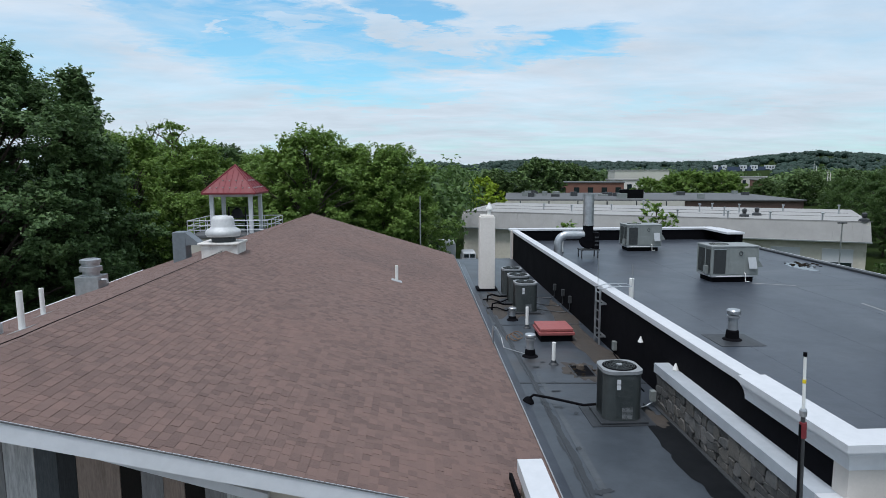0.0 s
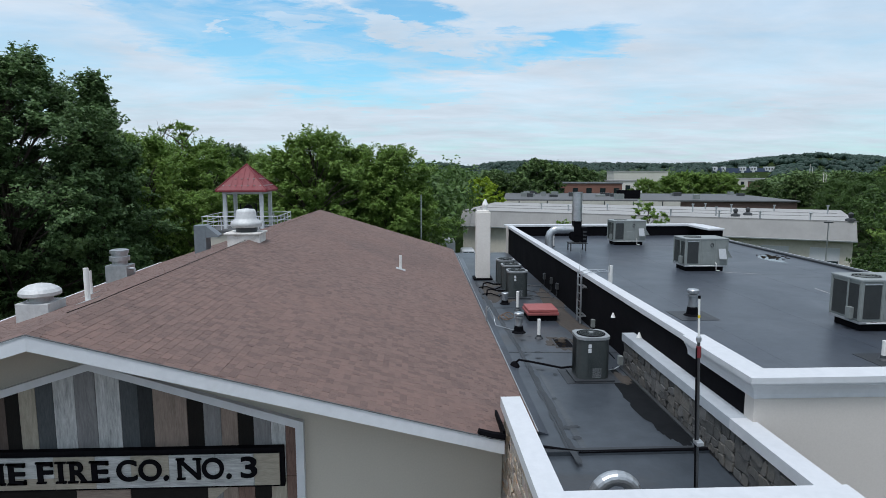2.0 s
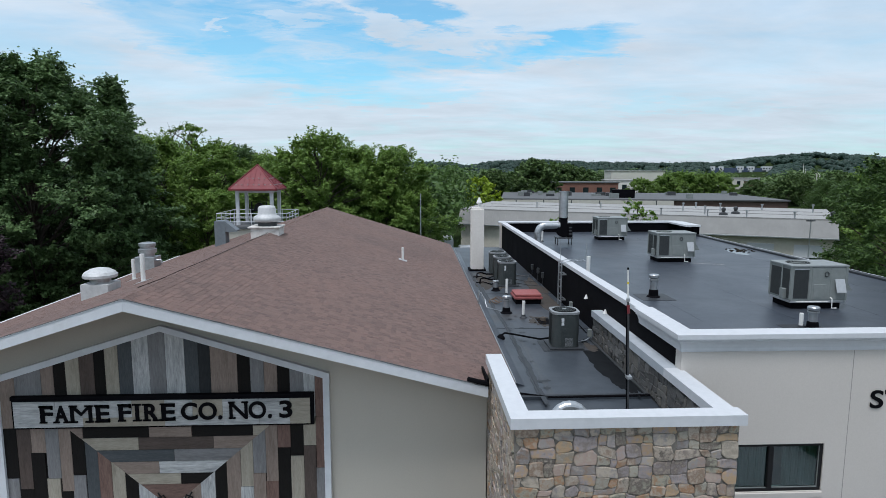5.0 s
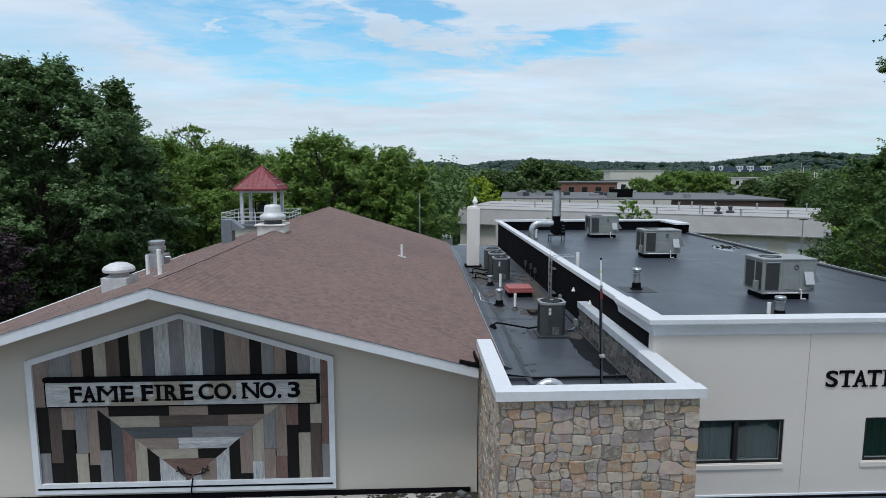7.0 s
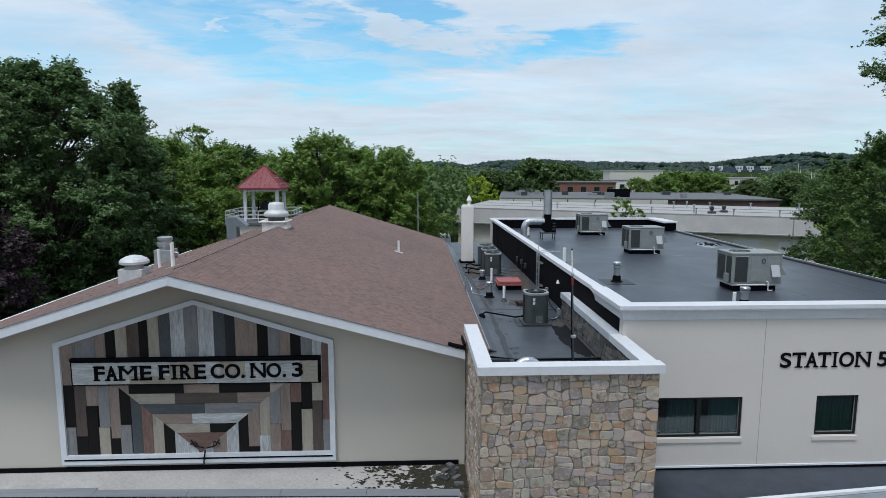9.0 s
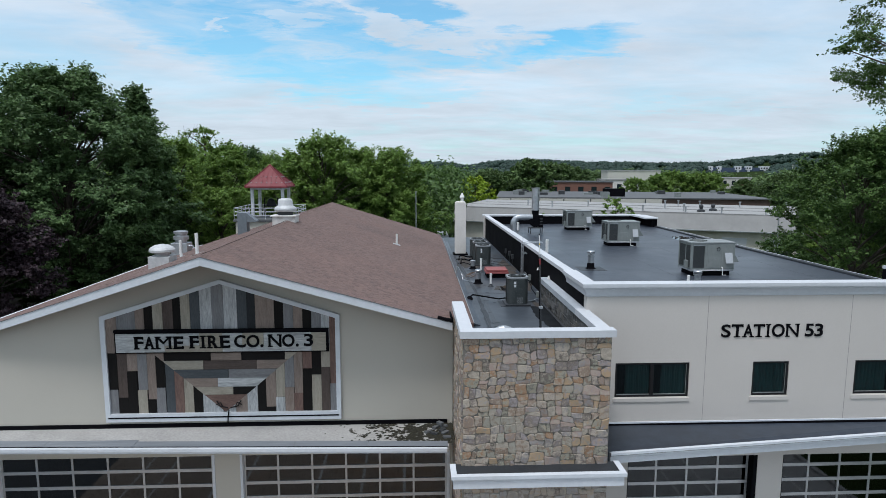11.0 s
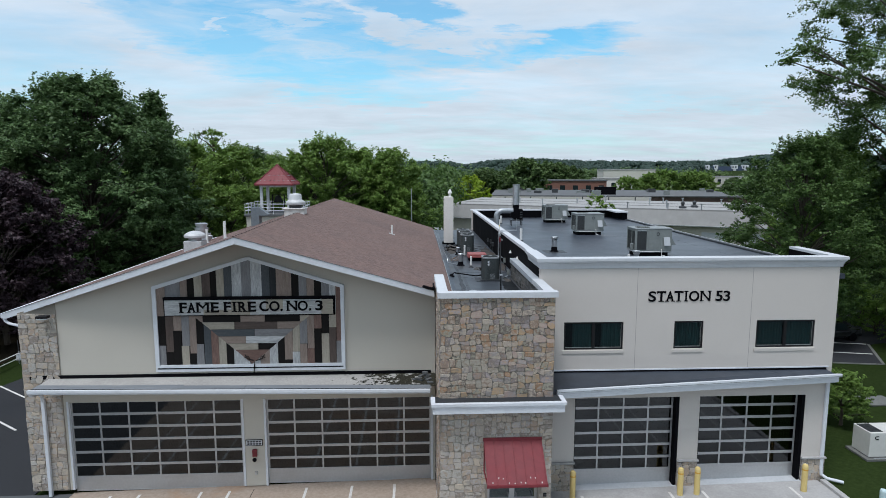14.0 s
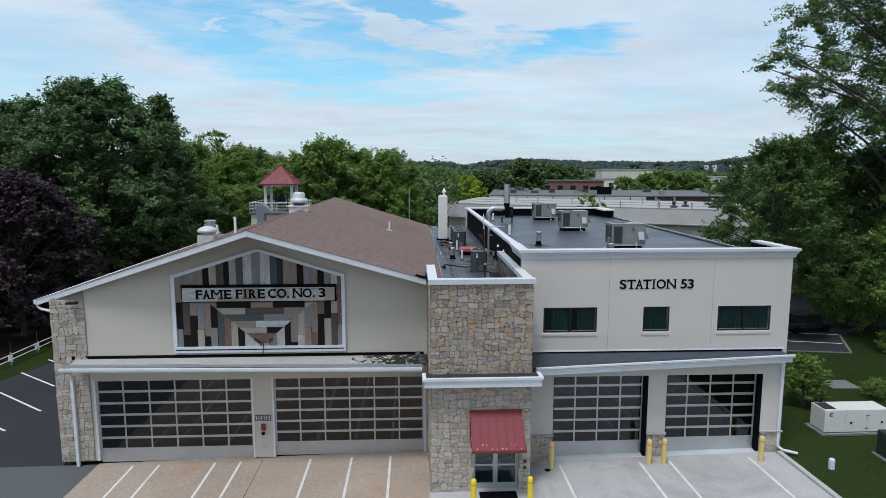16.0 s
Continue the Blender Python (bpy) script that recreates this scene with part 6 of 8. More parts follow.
def riser(x, y, h, r=0.06):
    p = thing("plastic_pipe", on_roof(x, y), "white plastic vent pipe through the shingles", "pipe", "roof pipes")
    bm = B()
    tube(bm, [(0, 0, -0.05), (0, 0, h)], r, 14)
    part("pipe", bm, M_PVC, p)
    bm = B()
    box(bm, -0.2, 0.2, -0.2, 0.2, 0.0, 0.02)
    s = SL_L if x < RIDGE_X else -SL_R
    for v in bm.verts:
        v.co.z += s * v.co.x + 0.02
    part("flashing", bm, M_ALU, p)
    return p


riser(-5.92, 4.13, 0.85, 0.065)
riser(-8.36, 8.95, 0.80, 0.065)
riser(1.6, 14.6, 0.62)

dome = thing("mushroom_vent", on_roof(-7.68, 5.15), "white spun-metal mushroom vent on a square kerb", "vent")
bm = B()
box(bm, -0.42, 0.42, -0.42, 0.42, -0.2, 0.40, 0.015)
part("kerb", bm, M_PAINTED_GALV, dome)
bm = B()
lathe(bm, 0, 0, [(0.30, 0.4), (0.30, 0.55), (0.42, 0.58)], 24)
part("neck", bm, M_GALV, dome)
bm = B()
lathe(bm, 0, 0, [(0.46, 0.55), (0.50, 0.58), (0.50, 0.66), (0.44, 0.74), (0.28, 0.83), (0.1, 0.87)], 28)
part("hood", bm, M_PAINTED_GALV, dome, smooth=False)

flue = thing("furnace_vent", on_roof(-11.85, 18.4), "grey vent box with a round galvanised cap", "vent")
bm = B()
box(bm, -0.5, 0.5, -0.45, 0.45, -0.3, 0.72, 0.015)
part("box", bm, M_GALV, flue)
bm = B()
lathe(bm, 0, 0, [(0.34, 0.72), (0.34, 0.9), (0.45, 0.92), (0.45, 1.12), (0.36, 1.14), (0.36, 1.26), (0.42, 1.28), (0.42, 1.42), (0.3, 1.46)], 24)
part("cap", bm, M_GALV, flue)
bm = B()
tube(bm, [(0.5, -0.2, 0.55), (0.75, -0.2, 0.55), (0.78, -0.2, 0.4)], 0.06)
part("spout", bm, M_GALV, flue)

M_PEEL = mat("peeling white paint", (0.50, 0.47, 0.44), (0.76, 0.75, 0.73), 0.85, grain=7, stain=2.5, bump=0.35, grime=0.8, grime_col=(0.25, 0.20, 0.17))
fan = thing("ridge_exhaust_fan", (RIDGE_X - 0.2, 11.7, RIDGE_Z), "large spun-aluminium exhaust fan on a peeling white saddle kerb", "exhaust fan")
bm = B()
prism(bm, [(-0.575, -0.27), (0.2, -0.02), (0.575, -0.14), (0.575, 0.21), (-0.575, 0.21)], -0.5, 0.5)
part("saddle_kerb", bm, M_PEEL, fan)
bm = B()
box(bm, -0.68, 0.63, -0.57, 0.57, 0.20, 0.27, 0.02)
part("kerb_cap", bm, M_PEEL, fan)
bm = B()
cyl(bm, 0, 0, 0.27, 0.46, 0.38, seg=28)
part("fan_neck", bm, M_COIL, fan)
bm = B()
lathe(bm, 0, 0, [(0.40, 0.44), (0.52, 0.45), (0.56, 0.50), (0.56, 0.60), (0.52, 0.66), (0.40, 0.73), (0.37, 0.78), (0.36, 1.00), (0.31, 1.09), (0.1, 1.12)], 48)
part("fan_housing", bm, M_PAINTED_GALV, fan, smooth=True)

M_SHEET = mat("blue-grey sheet metal", (0.13, 0.155, 0.175), (0.20, 0.225, 0.245), 0.5, 0.2, grain=6, stain=1.0, bump=0.04)
gb = thing("intake_box", on_roof(-8.3, 19.6), "blue-grey sheet-metal intake box with a sloped hood", "vent")
bm = B()
box(bm, -0.32, 0.26, -0.35, 0.35, -0.3, 1.32, 0.015)
part("box", bm, M_SHEET, gb)
bm = B()
prism(bm, [(0.26, 1.30), (0.85, 0.82), (0.85, 0.75), (0.26, 0.72)], -0.33, 0.33)
part("hood", bm, M_SHEET, gb)

# ---- bell cupola behind the hall ----
cup = thing("bell_cupola", (-9.68, 33.3, 0), "open white cupola with a red metal pyramid roof", "cupola", kind="structure")
bm = B()
box(bm, -2.45, 2.45, -2.2, 2.2, 0.0, 9.20)
part("base_tower", bm, M_STUCCO, cup)
bm = B()
box(bm, -2.6, 2.6, -2.35, 2.35, 9.20, 9.40, 0.02)
part("deck", bm, M_DARKROOF, cup)
for x in (-1.25, 1.25):
    for y in (-1.25, 1.25):
        bm = B()
        box(bm, x - 0.12, x + 0.12, y - 0.12, y + 0.12, 9.40, 11.95, 0.015)
        part("post", bm, M_WHITE, cup)
bm = B()
for x0, x1, y0, y1 in ((-1.38, 1.38, -1.38, -1.12), (-1.38, 1.38, 1.12, 1.38), (-1.38, -1.12, -1.12, 1.12), (1.12, 1.38, -1.12, 1.12)):
    box(bm, x0, x1, y0, y1, 11.8, 12.02)
part("beam", bm, M_WHITE, cup)
for k in range(4):
    bm = B()
    c, s = math.cos(k * math.pi / 2), math.sin(k * math.pi / 2)
    rot = lambda p: (p[0] * c - p[1] * s, p[0] * s + p[1] * c, p[2])
    slab(bm, [rot((-1.74, -1.74, 12.08)), rot((1.74, -1.74, 12.08)), rot((0, 0, 13.85))], -0.06, 0)
    face = part("roof_face", bm, M_RED, cup)
    for i in range(-4, 5):
        x = i * 0.36
        top_z = 12.08 + (1 - abs(x) / 1.74) * 1.77
        bm = B()
        tube(bm, [rot((x, -1.74, 12.085)), rot((x, -abs(x) - 0.02, top_z + 0.005))], 0.014, 6)
        part("seam", bm, M_RED, face)
    for row, (up_, n_) in enumerate(((0.16, 7), (0.42, 4))):
        for i in range(n_):
            x = (i - (n_ - 1) / 2) * 0.42 + 0.1 * row
            p = rot((x, -1.74 * (1 - up_), 12.10 + 1.77 * up_))
            bm = B()
            box(bm, p[0] - 0.035, p[0] + 0.035, p[1] - 0.035, p[1] + 0.035, p[2] - 0.02, p[2] + 0.05)
            part("snow_guard", bm, M_ALU, face)
    bm = B()
    tube(bm, [rot((-1.74, -1.74, 12.1)), rot((0, 0, 13.88))], 0.045, 8)
    part("hip_cap", bm, M_RED, cup)
    bm = B()
    slab(bm, [rot((-1.75, -1.75, 12.075)), rot((1.75, -1.75, 12.075)), rot((1.70, -1.70, 12.075)), rot((-1.70, -1.70, 12.075))], 0, 0.11)
    part("eave_trim", bm, M_RED, cup)
bm = B()
lathe(bm, 0, 0, [(0.45, 10.35), (0.42, 10.45), (0.32, 10.7), (0.26, 10.9), (0.1, 11.0)], 20)
tube(bm, [(-0.55, 0, 9.40), (-0.55, 0, 11.05), (0.55, 0, 11.05), (0.55, 0, 9.40)], 0.06)
part("bell", bm, M_BRONZE, cup, "dark cast bell on a yoke")
for x0, y0, x1, y1 in ((-2.52, -2.28, 2.52, -2.28), (-2.52, 2.28, 2.52, 2.28), (-2.52, -2.28, -2.52, 2.28), (2.52, -2.28, 2.52, 2.28)):
    bm = B()
    for z in (9.72, 10.0, 10.32):
        tube(bm, [(x0, y0, z), (x1, y1, z)], 0.03, 8)
    part("hand_rail", bm, M_WHITE, cup)
    n = 5
    for i in range(n):
        bm = B()
        x, y = x0 + (x1 - x0) * i / (n - 1), y0 + (y1 - y0) * i / (n - 1)
        tube(bm, [(x, y, 9.40), (x, y, 10.34)], 0.03, 8)
        part("rail_post", bm, M_WHITE, cup)

# ---- bollards, generator and lawn things ----
def bollard(x, y):
    b = thing("bollard", (x, y, gz(x)), "bright yellow steel bollard beside the entrance" if y < -4 else "faded straw-yellow sleeved bollard between the bays", "bollard", "bollards")
    bm = B()
    lathe(bm, 0, 0, [(0.115, 0.0), (0.115, 1.08), (0.09, 1.15), (0.04, 1.18)], 18)
    part("sleeve", bm, M_YELLOW if y < -4 else M_YELLOW_FADED, b)
    bm = B()
    lathe(bm, 0, 0, [(0.119, 0.92), (0.119, 0.98)], 18)
    part("band", bm, mat("bollard band", (0.5, 0.28, 0.03), (0.6, 0.34, 0.05)), b)
    return b


for x, y in ((9.43, -2.0), (13.85, -2.12), (14.55, -2.12), (18.98, -2.25), (5.62, -5.0), (7.9, -5.0)):
    bollard(x, y)

gen = thing("generator", (25.15, 0.73, gz(25) - 0.05), "off-white standby generator cabinet on a concrete pad", "generator")
gen.scale = (0.96, 0.74, 0.745)
bm = B()
box(bm, -1.85, 1.95, -1.0, 0.95, -0.04, 0.10, 0.02)
part("pad", bm, M_SHADECON, gen)
bm = B()
box(bm, -1.65, 1.75, -0.75, 0.75, 0.14, 1.68, 0.03)
part("cabinet", bm, mat("off-white enamel", (0.56, 0.56, 0.53), (0.66, 0.66, 0.63), 0.5, grain=4, stain=0.7, bump=0.02), gen)
bm = B()
for i in range(9):
    box(bm, -1.58 + i * 0.07, -1.545 + i * 0.07, -0.55, 0.6, 1.682, 1.70)
box(bm, -1.6, -0.95, -0.6, 0.65, 1.676, 1.684)
part("roof_vent", bm, M_COIL, gen, "dark slatted roof vent")
for x in (-0.55, 0.62):
    bm = B()
    box(bm, x - 0.004, x + 0.004, -0.756, -0.748, 0.2, 1.63)
    part("door_seam", bm, M_HVAC, gen)
for x, z in ((-0.30, 0.72), (1.35, 0.72)):
    bm = B()
    box(bm, x, x + 0.13, -0.78, -0.75, z, z + 0.13, 0.01)
    part("latch", bm, M_BRONZE, gen)
for x, z in ((0.54, 1.22), (0.66, 1.22), (0.54, 0.32), (0.66, 0.32)):
    bm = B()
    box(bm, x, x + 0.05, -0.775, -0.75, z, z + 0.1, 0.005)
    part("hinge", bm, M_BRONZE, gen)
bm = B()
tube(bm, [(-1.3 + 0.1 * math.cos(a), -0.755, 1.36 + 0.1 * math.sin(a)) for a in (math.radians(50 + 260 * k / 14) for k in range(15))], 0.025, 6)
part("emblem", bm, M_BRONZE, gen)
bm = B()
tube(bm, [(-1.5, -0.95, 0.14), (-0.4, -0.98, 0.14), (0.6, -0.9, 0.14)], 0.02, 6)
part("ground_cable", bm, M_GALV, gen)
mk = thing("utility_marker", (21.7, -3.1, gz(21.7) - 0.06), "pale blue-white plastic well marker in the grass", "marker")
bm = B()
lathe(bm, 0, 0, [(0.13, 0), (0.13, 0.4), (0.11, 0.46), (0.03, 0.48)], 16)
part("tube", bm, mat("pale blue plastic", (0.45, 0.6, 0.62), (0.6, 0.73, 0.74), 0.5), mk)
db = thing("transformer_box", (25.15, -2.6, gz(25) - 0.06), "dark green utility transformer box on a pad", "transformer")
bm = B()
box(bm, -0.75, 0.75, -0.65, 0.65, 0, 0.12, 0.02)
part("pad", bm, M_SHADECON, db)
bm = B()
box(bm, -0.65, 0.65, -0.55, 0.55, 0.12, 1.25, 0.04)
part("cabinet", bm, mat("dark green enamel", (0.01, 0.022, 0.014), (0.02, 0.036, 0.024), 0.5), db)
sl = thing("concrete_slab", (28.95, 6.7, gz(29) - 0.06), "low grey concrete cover slab on the lawn", "slab")
bm = B()
box(bm, -0.85, 0.85, -0.68, 0.68, 0, 0.10, 0.02)
part("slab", bm, M_SHADECON, sl)

fence = thing("post_fence", (-25.9, 13.2, gz(-26) - 0.06), "low white post and rail fence by the lot", "fence")
for i in range(6):
    bm = B()
    x, y = 0.12 * i * 1.0, i * 2.95 + 0.25
    box(bm, x - 0.04, x + 0.04, y - 0.04, y + 0.04, 0, 0.95, 0.01)
    post = part("post", bm, M_GALV, fence)
    if i in (1, 2):
        bm = B()
        box(bm, x - 0.17, x + 0.17, y - 0.08, y - 0.05, 0.25, 0.78, 0.01)
        part("sign_plate", bm, M_WHITE, post, "small blank white plate")
        bm = B()
        tube(bm, [(x, y, 0.9), (x, y, 1.75)], 0.025, 8)
        part("marker_rod", bm, M_COIL, post)
for z in (0.42, 0.78):
    bm = B()
    tube(bm, [(0, 0, z), (0.62, 15.2, z)], 0.035)
    part("rail", bm, M_PVC, fence)


def picnic_table(x, y, rz):
    t = thing("picnic_table", (x, y, gz(x) - 0.06), "weathered dark wooden picnic table on the grass", "table", "picnic tables", rz=rz)
    for i in range(4):
        bm = B()
        box(bm, -0.95, 0.95, -0.38 + i * 0.19, -0.21 + i * 0.19, 0.70, 0.74, 0.005)
        part("top_plank", bm, M_BARK, t)
    for y0 in (-0.75, 0.5):
        bm = B()
        box(bm, -0.95, 0.95, y0, y0 + 0.25, 0.42, 0.46, 0.005)
        part("bench", bm, M_BARK, t)
    for x0 in (-0.65, 0.65):
        for sg in (-1, 1):
            bm = B()
            tube(bm, [(x0, 0.2 * sg, 0.7), (x0, 0.65 * sg, 0.0)], 0.045, 6)
            part("leg", bm, M_BARK, t)
    return t


picnic_table(-33.6, 28.6, 35)
picnic_table(-31.2, 27.2, 15)
bin_ = thing("recycling_bin", (-27.5, 16.9, gz(-27) - 0.06), "blue plastic wheeled bin by the fence", "bin")
bm = B()
bmesh.ops.create_cone(bm, cap_ends=True, segments=4, radius1=0.36, radius2=0.44, depth=0.95, matrix=Matrix.Translation((0, 0, 0.52)) @ Matrix.Rotation(radians(45), 4, "Z"))
part("body", bm, mat("blue plastic", (0.015, 0.05, 0.13), (0.025, 0.07, 0.17), 0.5), bin_)
bm = B()
box(bm, -0.34, 0.34, -0.36, 0.34, 1.0, 1.07, 0.02)
part("lid", bm, M_COIL, bin_)


# ---- trees ----
def leaf_mesh(name, centres, radii, per, size, seed, material, squash=0.62, sprays=1, axis_z=0.0):
    """Leaf blades scattered through clumps; with sprays > 1 a clump breaks into twigs of leaves that reach outwards."""
    g = np.random.default_rng(seed)
    c, r = np.array(centres, float), np.array(radii, float)
    if sprays > 1:
        out = c - np.array([0, 0, axis_z])
        out[:, 2] = out[:, 2] * 0.7 + 1.2
        out /= np.linalg.norm(out, axis=1)[:, None]
        k = len(c) * sprays
        out, c, r = np.repeat(out, sprays, 0), np.repeat(c, sprays, 0), np.repeat(r, sprays)
        way = out * 0.8 + g.normal(size=(k, 3)) * np.array([0.62, 0.62, 0.42])
        way /= np.linalg.norm(way, axis=1)[:, None]
        per = max(1, per // sprays)
        n = k
        reach = np.repeat(r * g.uniform(0.75, 1.75, k), per)
        c, way, r = np.repeat(c, per, 0), np.repeat(way, per, 0), np.repeat(r, per)
        along = g.uniform(0, 1, n * per) ** 0.8
        thick = r * 0.30 * (1.1 - 0.8 * along)
        p = c + way * (reach * along)[:, None] + g.normal(size=(n * per, 3)) * thick[:, None] * np.array([1, 1, squash])
        nrm = way * 0.35 + g.normal(size=(n * per, 3)) * 0.5 + np.array([0, 0, 0.75])
    else:
        n = len(c)
        c = np.repeat(c, per, axis=0)
        r = np.repeat(r, per)
        d = g.normal(size=(n * per, 3))
        d /= np.linalg.norm(d, axis=1)[:, None]
        rad = g.uniform(0.1, 1.0, n * per) ** 0.5 * (1 + np.clip(0.25 * g.normal(size=n * per), -0.5, 0.45))
        p = c + d * (r * rad)[:, None] * np.array([1, 1, squash])
        nrm = d * 0.9 + g.normal(size=(n * per, 3)) * 0.42 + np.array([0, 0, 0.45])
    nrm /= np.linalg.norm(nrm, axis=1)[:, None]
    u = np.cross(nrm, g.normal(size=(n * per, 3)))
    u /= np.linalg.norm(u, axis=1)[:, None] + 1e-9
    w = np.cross(nrm, u)
    s = (size * g.uniform(0.6, 1.35, n * per))[:, None]
    verts = np.stack([p - u * s - w * s * 0.5, p + u * s - w * s * 0.35, p + w * s], axis=1).reshape(-1, 3)
    me = bpy.data.meshes.new(name)
    k = n * per
    me.vertices.add(k * 3)
    me.vertices.foreach_set("co", verts.astype(np.float32).ravel())
    me.loops.add(k * 3)
    me.loops.foreach_set("vertex_index", np.arange(k * 3, dtype=np.int32))
    me.polygons.add(k)
    me.polygons.foreach_set("loop_start", np.arange(0, k * 3, 3, dtype=np.int32))
    me.update(calc_edges=True)
    me.materials.append(material)
    return me


def make_tree(name, h, rad, crown_base, seed, material, clumps=200, per=200, size=0.22, shape="round", lean=0.0, tuft=0.15, gaps=0.0, sprays=7, limb_step=4):
    """Trunk, limbs and crown meshes of one tree standing at the origin. The outline swells and shrinks unevenly."""
    rng = random.Random(seed)
    ph = [rng.uniform(0, 6.28) for _ in range(6)]
    centres, radii = [], []
    for i in range(clumps):
        u = ((i + 0.5) / clumps) ** 0.85
        if shape == "round":
            prof = math.sin(math.pi * min(1, 0.17 + 0.80 * u)) ** 0.65
        elif shape == "cone":
            prof = (1 - u) ** 0.75 * 0.95 + 0.06
        else:
            prof = 0.5 + 0.45 * math.sin(math.pi * u * 0.95)
        a = i * 2.39996 + rng.uniform(-0.4, 0.4)
        lump = 1 + 0.13 * math.sin(3 * a + ph[0] + 5 * u) + 0.12 * math.sin(5 * a + ph[1] - 9 * u) + 0.10 * math.sin(2 * a + ph[2] + 14 * u)
        inner = rng.random() < 0.25
        d = rad * prof * lump * (rng.uniform(0.2, 0.7) if inner else rng.uniform(0.72, 1.08))
        cr = rad * tuft * rng.uniform(0.55, 1.45)
        zt = crown_base + (h - crown_base) * (0.03 + 0.95 * u) + rng.uniform(-0.3, 0.3)
        zt += 0.05 * h * math.sin(2 * a + ph[3]) * (1 - abs(2 * u - 1))
        if gaps and math.sin(4 * a + ph[4]) * math.sin(11 * u + ph[5]) > 1 - gaps:
            continue
        centres.append((d * math.cos(a) + lean * u, d * math.sin(a), min(zt, h - cr * 0.6)))
        radii.append(cr)
    clumps = len(centres)
    bm = B()
    tr = max(0.12, h * 0.017)
    tube(bm, [(0, 0, -0.1), (0.05, 0.03, h * 0.2), (lean * 0.3 - 0.05, 0.1, h * 0.45), (lean * 0.7, 0, h * 0.75), (lean, 0, h * 0.95)], tr, 10, tr * 0.12)
    trunk = finish(bm, "trunk", M_BARK)
    bm = B()
    for i in range(0, clumps, limb_step):
        c = Vector(centres[i])
        z0 = max(h * 0.14, c.z - rad * rng.uniform(0.4, 0.9))
        base = Vector((lean * z0 / h, 0, z0))
        midp = base.lerp(c, 0.5) + Vector((0, 0, rad * 0.06))
        tube(bm, [base, midp, c], tr * 0.32, 6, 0.03)
    limbs = finish(bm, "limbs", M_BARK)
    leaves = leaf_mesh("crown", centres, radii, per, size, seed, material, 0.6, sprays, crown_base + (h - crown_base) * 0.3)
    return trunk, limbs, leaves


def plant(name, meshes, x, y, label, rz=0.0, s=1.0, sz=1.0, group="trees"):
    t = thing(name, (x, y, 0), label, "tree", group)
    t.matrix_basis = pose(x, y, gz(x) - 0.05, 0, 0, rz) @ Matrix.Diagonal((s, s, s * sz, 1))
    for nm, me in zip(("trunk", "branching", "crown"), meshes):
        ob = new(nm, me)
        ob.parent = t
    return t


T_OAK = make_tree("oak", 24, 8.4, 2.5, 1, M_LEAF_DARK, 440, 350, 0.15, tuft=0.135, sprays=9)
T_OAK2 = make_tree("oak2", 20, 6.0, 3.0, 2, M_LEAF_DARK, 280, 260, 0.15, tuft=0.15, gaps=0.1)
T_SPIRE = make_tree("spire", 21.5, 3.4, 3.0, 12, M_LEAF_DARK, 190, 220, 0.15, "cone", tuft=0.22)
T_MAPLE = make_tree("maple", 17, 5.6, 2.0, 3, M_LEAF, 220, 250, 0.14, tuft=0.16, gaps=0.2)
T_MAPLE2 = make_tree("maple2", 16, 5.0, 2.0, 4, M_LEAF, 220, 250, 0.14, "oval", tuft=0.16, gaps=0.2)
T_ASH = make_tree("ash", 17, 4.8, 2.0, 15, M_LEAF, 190, 230, 0.14, "cone", tuft=0.17, gaps=0.25)
T_BACK = make_tree("back", 17, 5.6, 2.0, 13, M_LEAF, 170, 260, 0.15, tuft=0.19, sprays=7)
T_PURPLE = make_tree("plum", 13.5, 5.2, 1.2, 6, M_LEAF_PURPLE, 240, 240, 0.13, tuft=0.15)
T_TALL = make_tree("tall", 31, 10.8, 14.2, 7, M_LEAF_DEEP, 600, 380, 0.095, tuft=0.10, gaps=0.16, sprays=7, limb_step=5)
T_MAPLE_R = make_tree("maple3", 16.5, 5.4, 2.0, 23, M_LEAF_DEEP, 240, 400, 0.095, tuft=0.16, gaps=0.12)
T_MAPLE_E = make_tree("maple4", 13.0, 4.6, 1.2, 27, M_LEAF, 220, 380, 0.09, tuft=0.17, gaps=0.15)
T_BARE = make_tree("halfbare", 19.0, 3.0, 10.5, 10, M_LEAF, 52, 190, 0.11, tuft=0.20, gaps=0.4, sprays=6, limb_step=2)
T_UNDER = make_tree("under", 9, 3.2, 0.6, 31, M_LEAF_DARK, 110, 130, 0.17, tuft=0.2, sprays=5)
T_SAP = make_tree("sapling", 3.6, 1.25, 0.7, 8, M_LEAF, 110, 190, 0.06, tuft=0.26, sprays=3, limb_step=9)
T_LIME = make_tree("lime", 11, 4.5, 1.5, 9, M_LEAF_LIME, 90, 130, 0.24, sprays=5)
T_SPARSE = make_tree("ailanthus", 10, 2.0, 4.0, 10, M_LEAF_LIGHT, 46, 60, 0.15, tuft=0.22, gaps=0.3, sprays=4)
T_FAR = make_tree("far", 14, 6.5, 1.0, 14, M_LEAF_FAR, 100, 125, 0.46, tuft=0.22, sprays=4)
T_OLIVE = make_tree("olive", 14, 7.2, 1.0, 34, M_LEAF, 110, 125, 0.40, tuft=0.2, sprays=4)
T_SCRUB = make_tree("scrub", 2.6, 1.7, 0.2, 16, M_LEAF_LIGHT, 50, 90, 0.08, tuft=0.26, sprays=4)

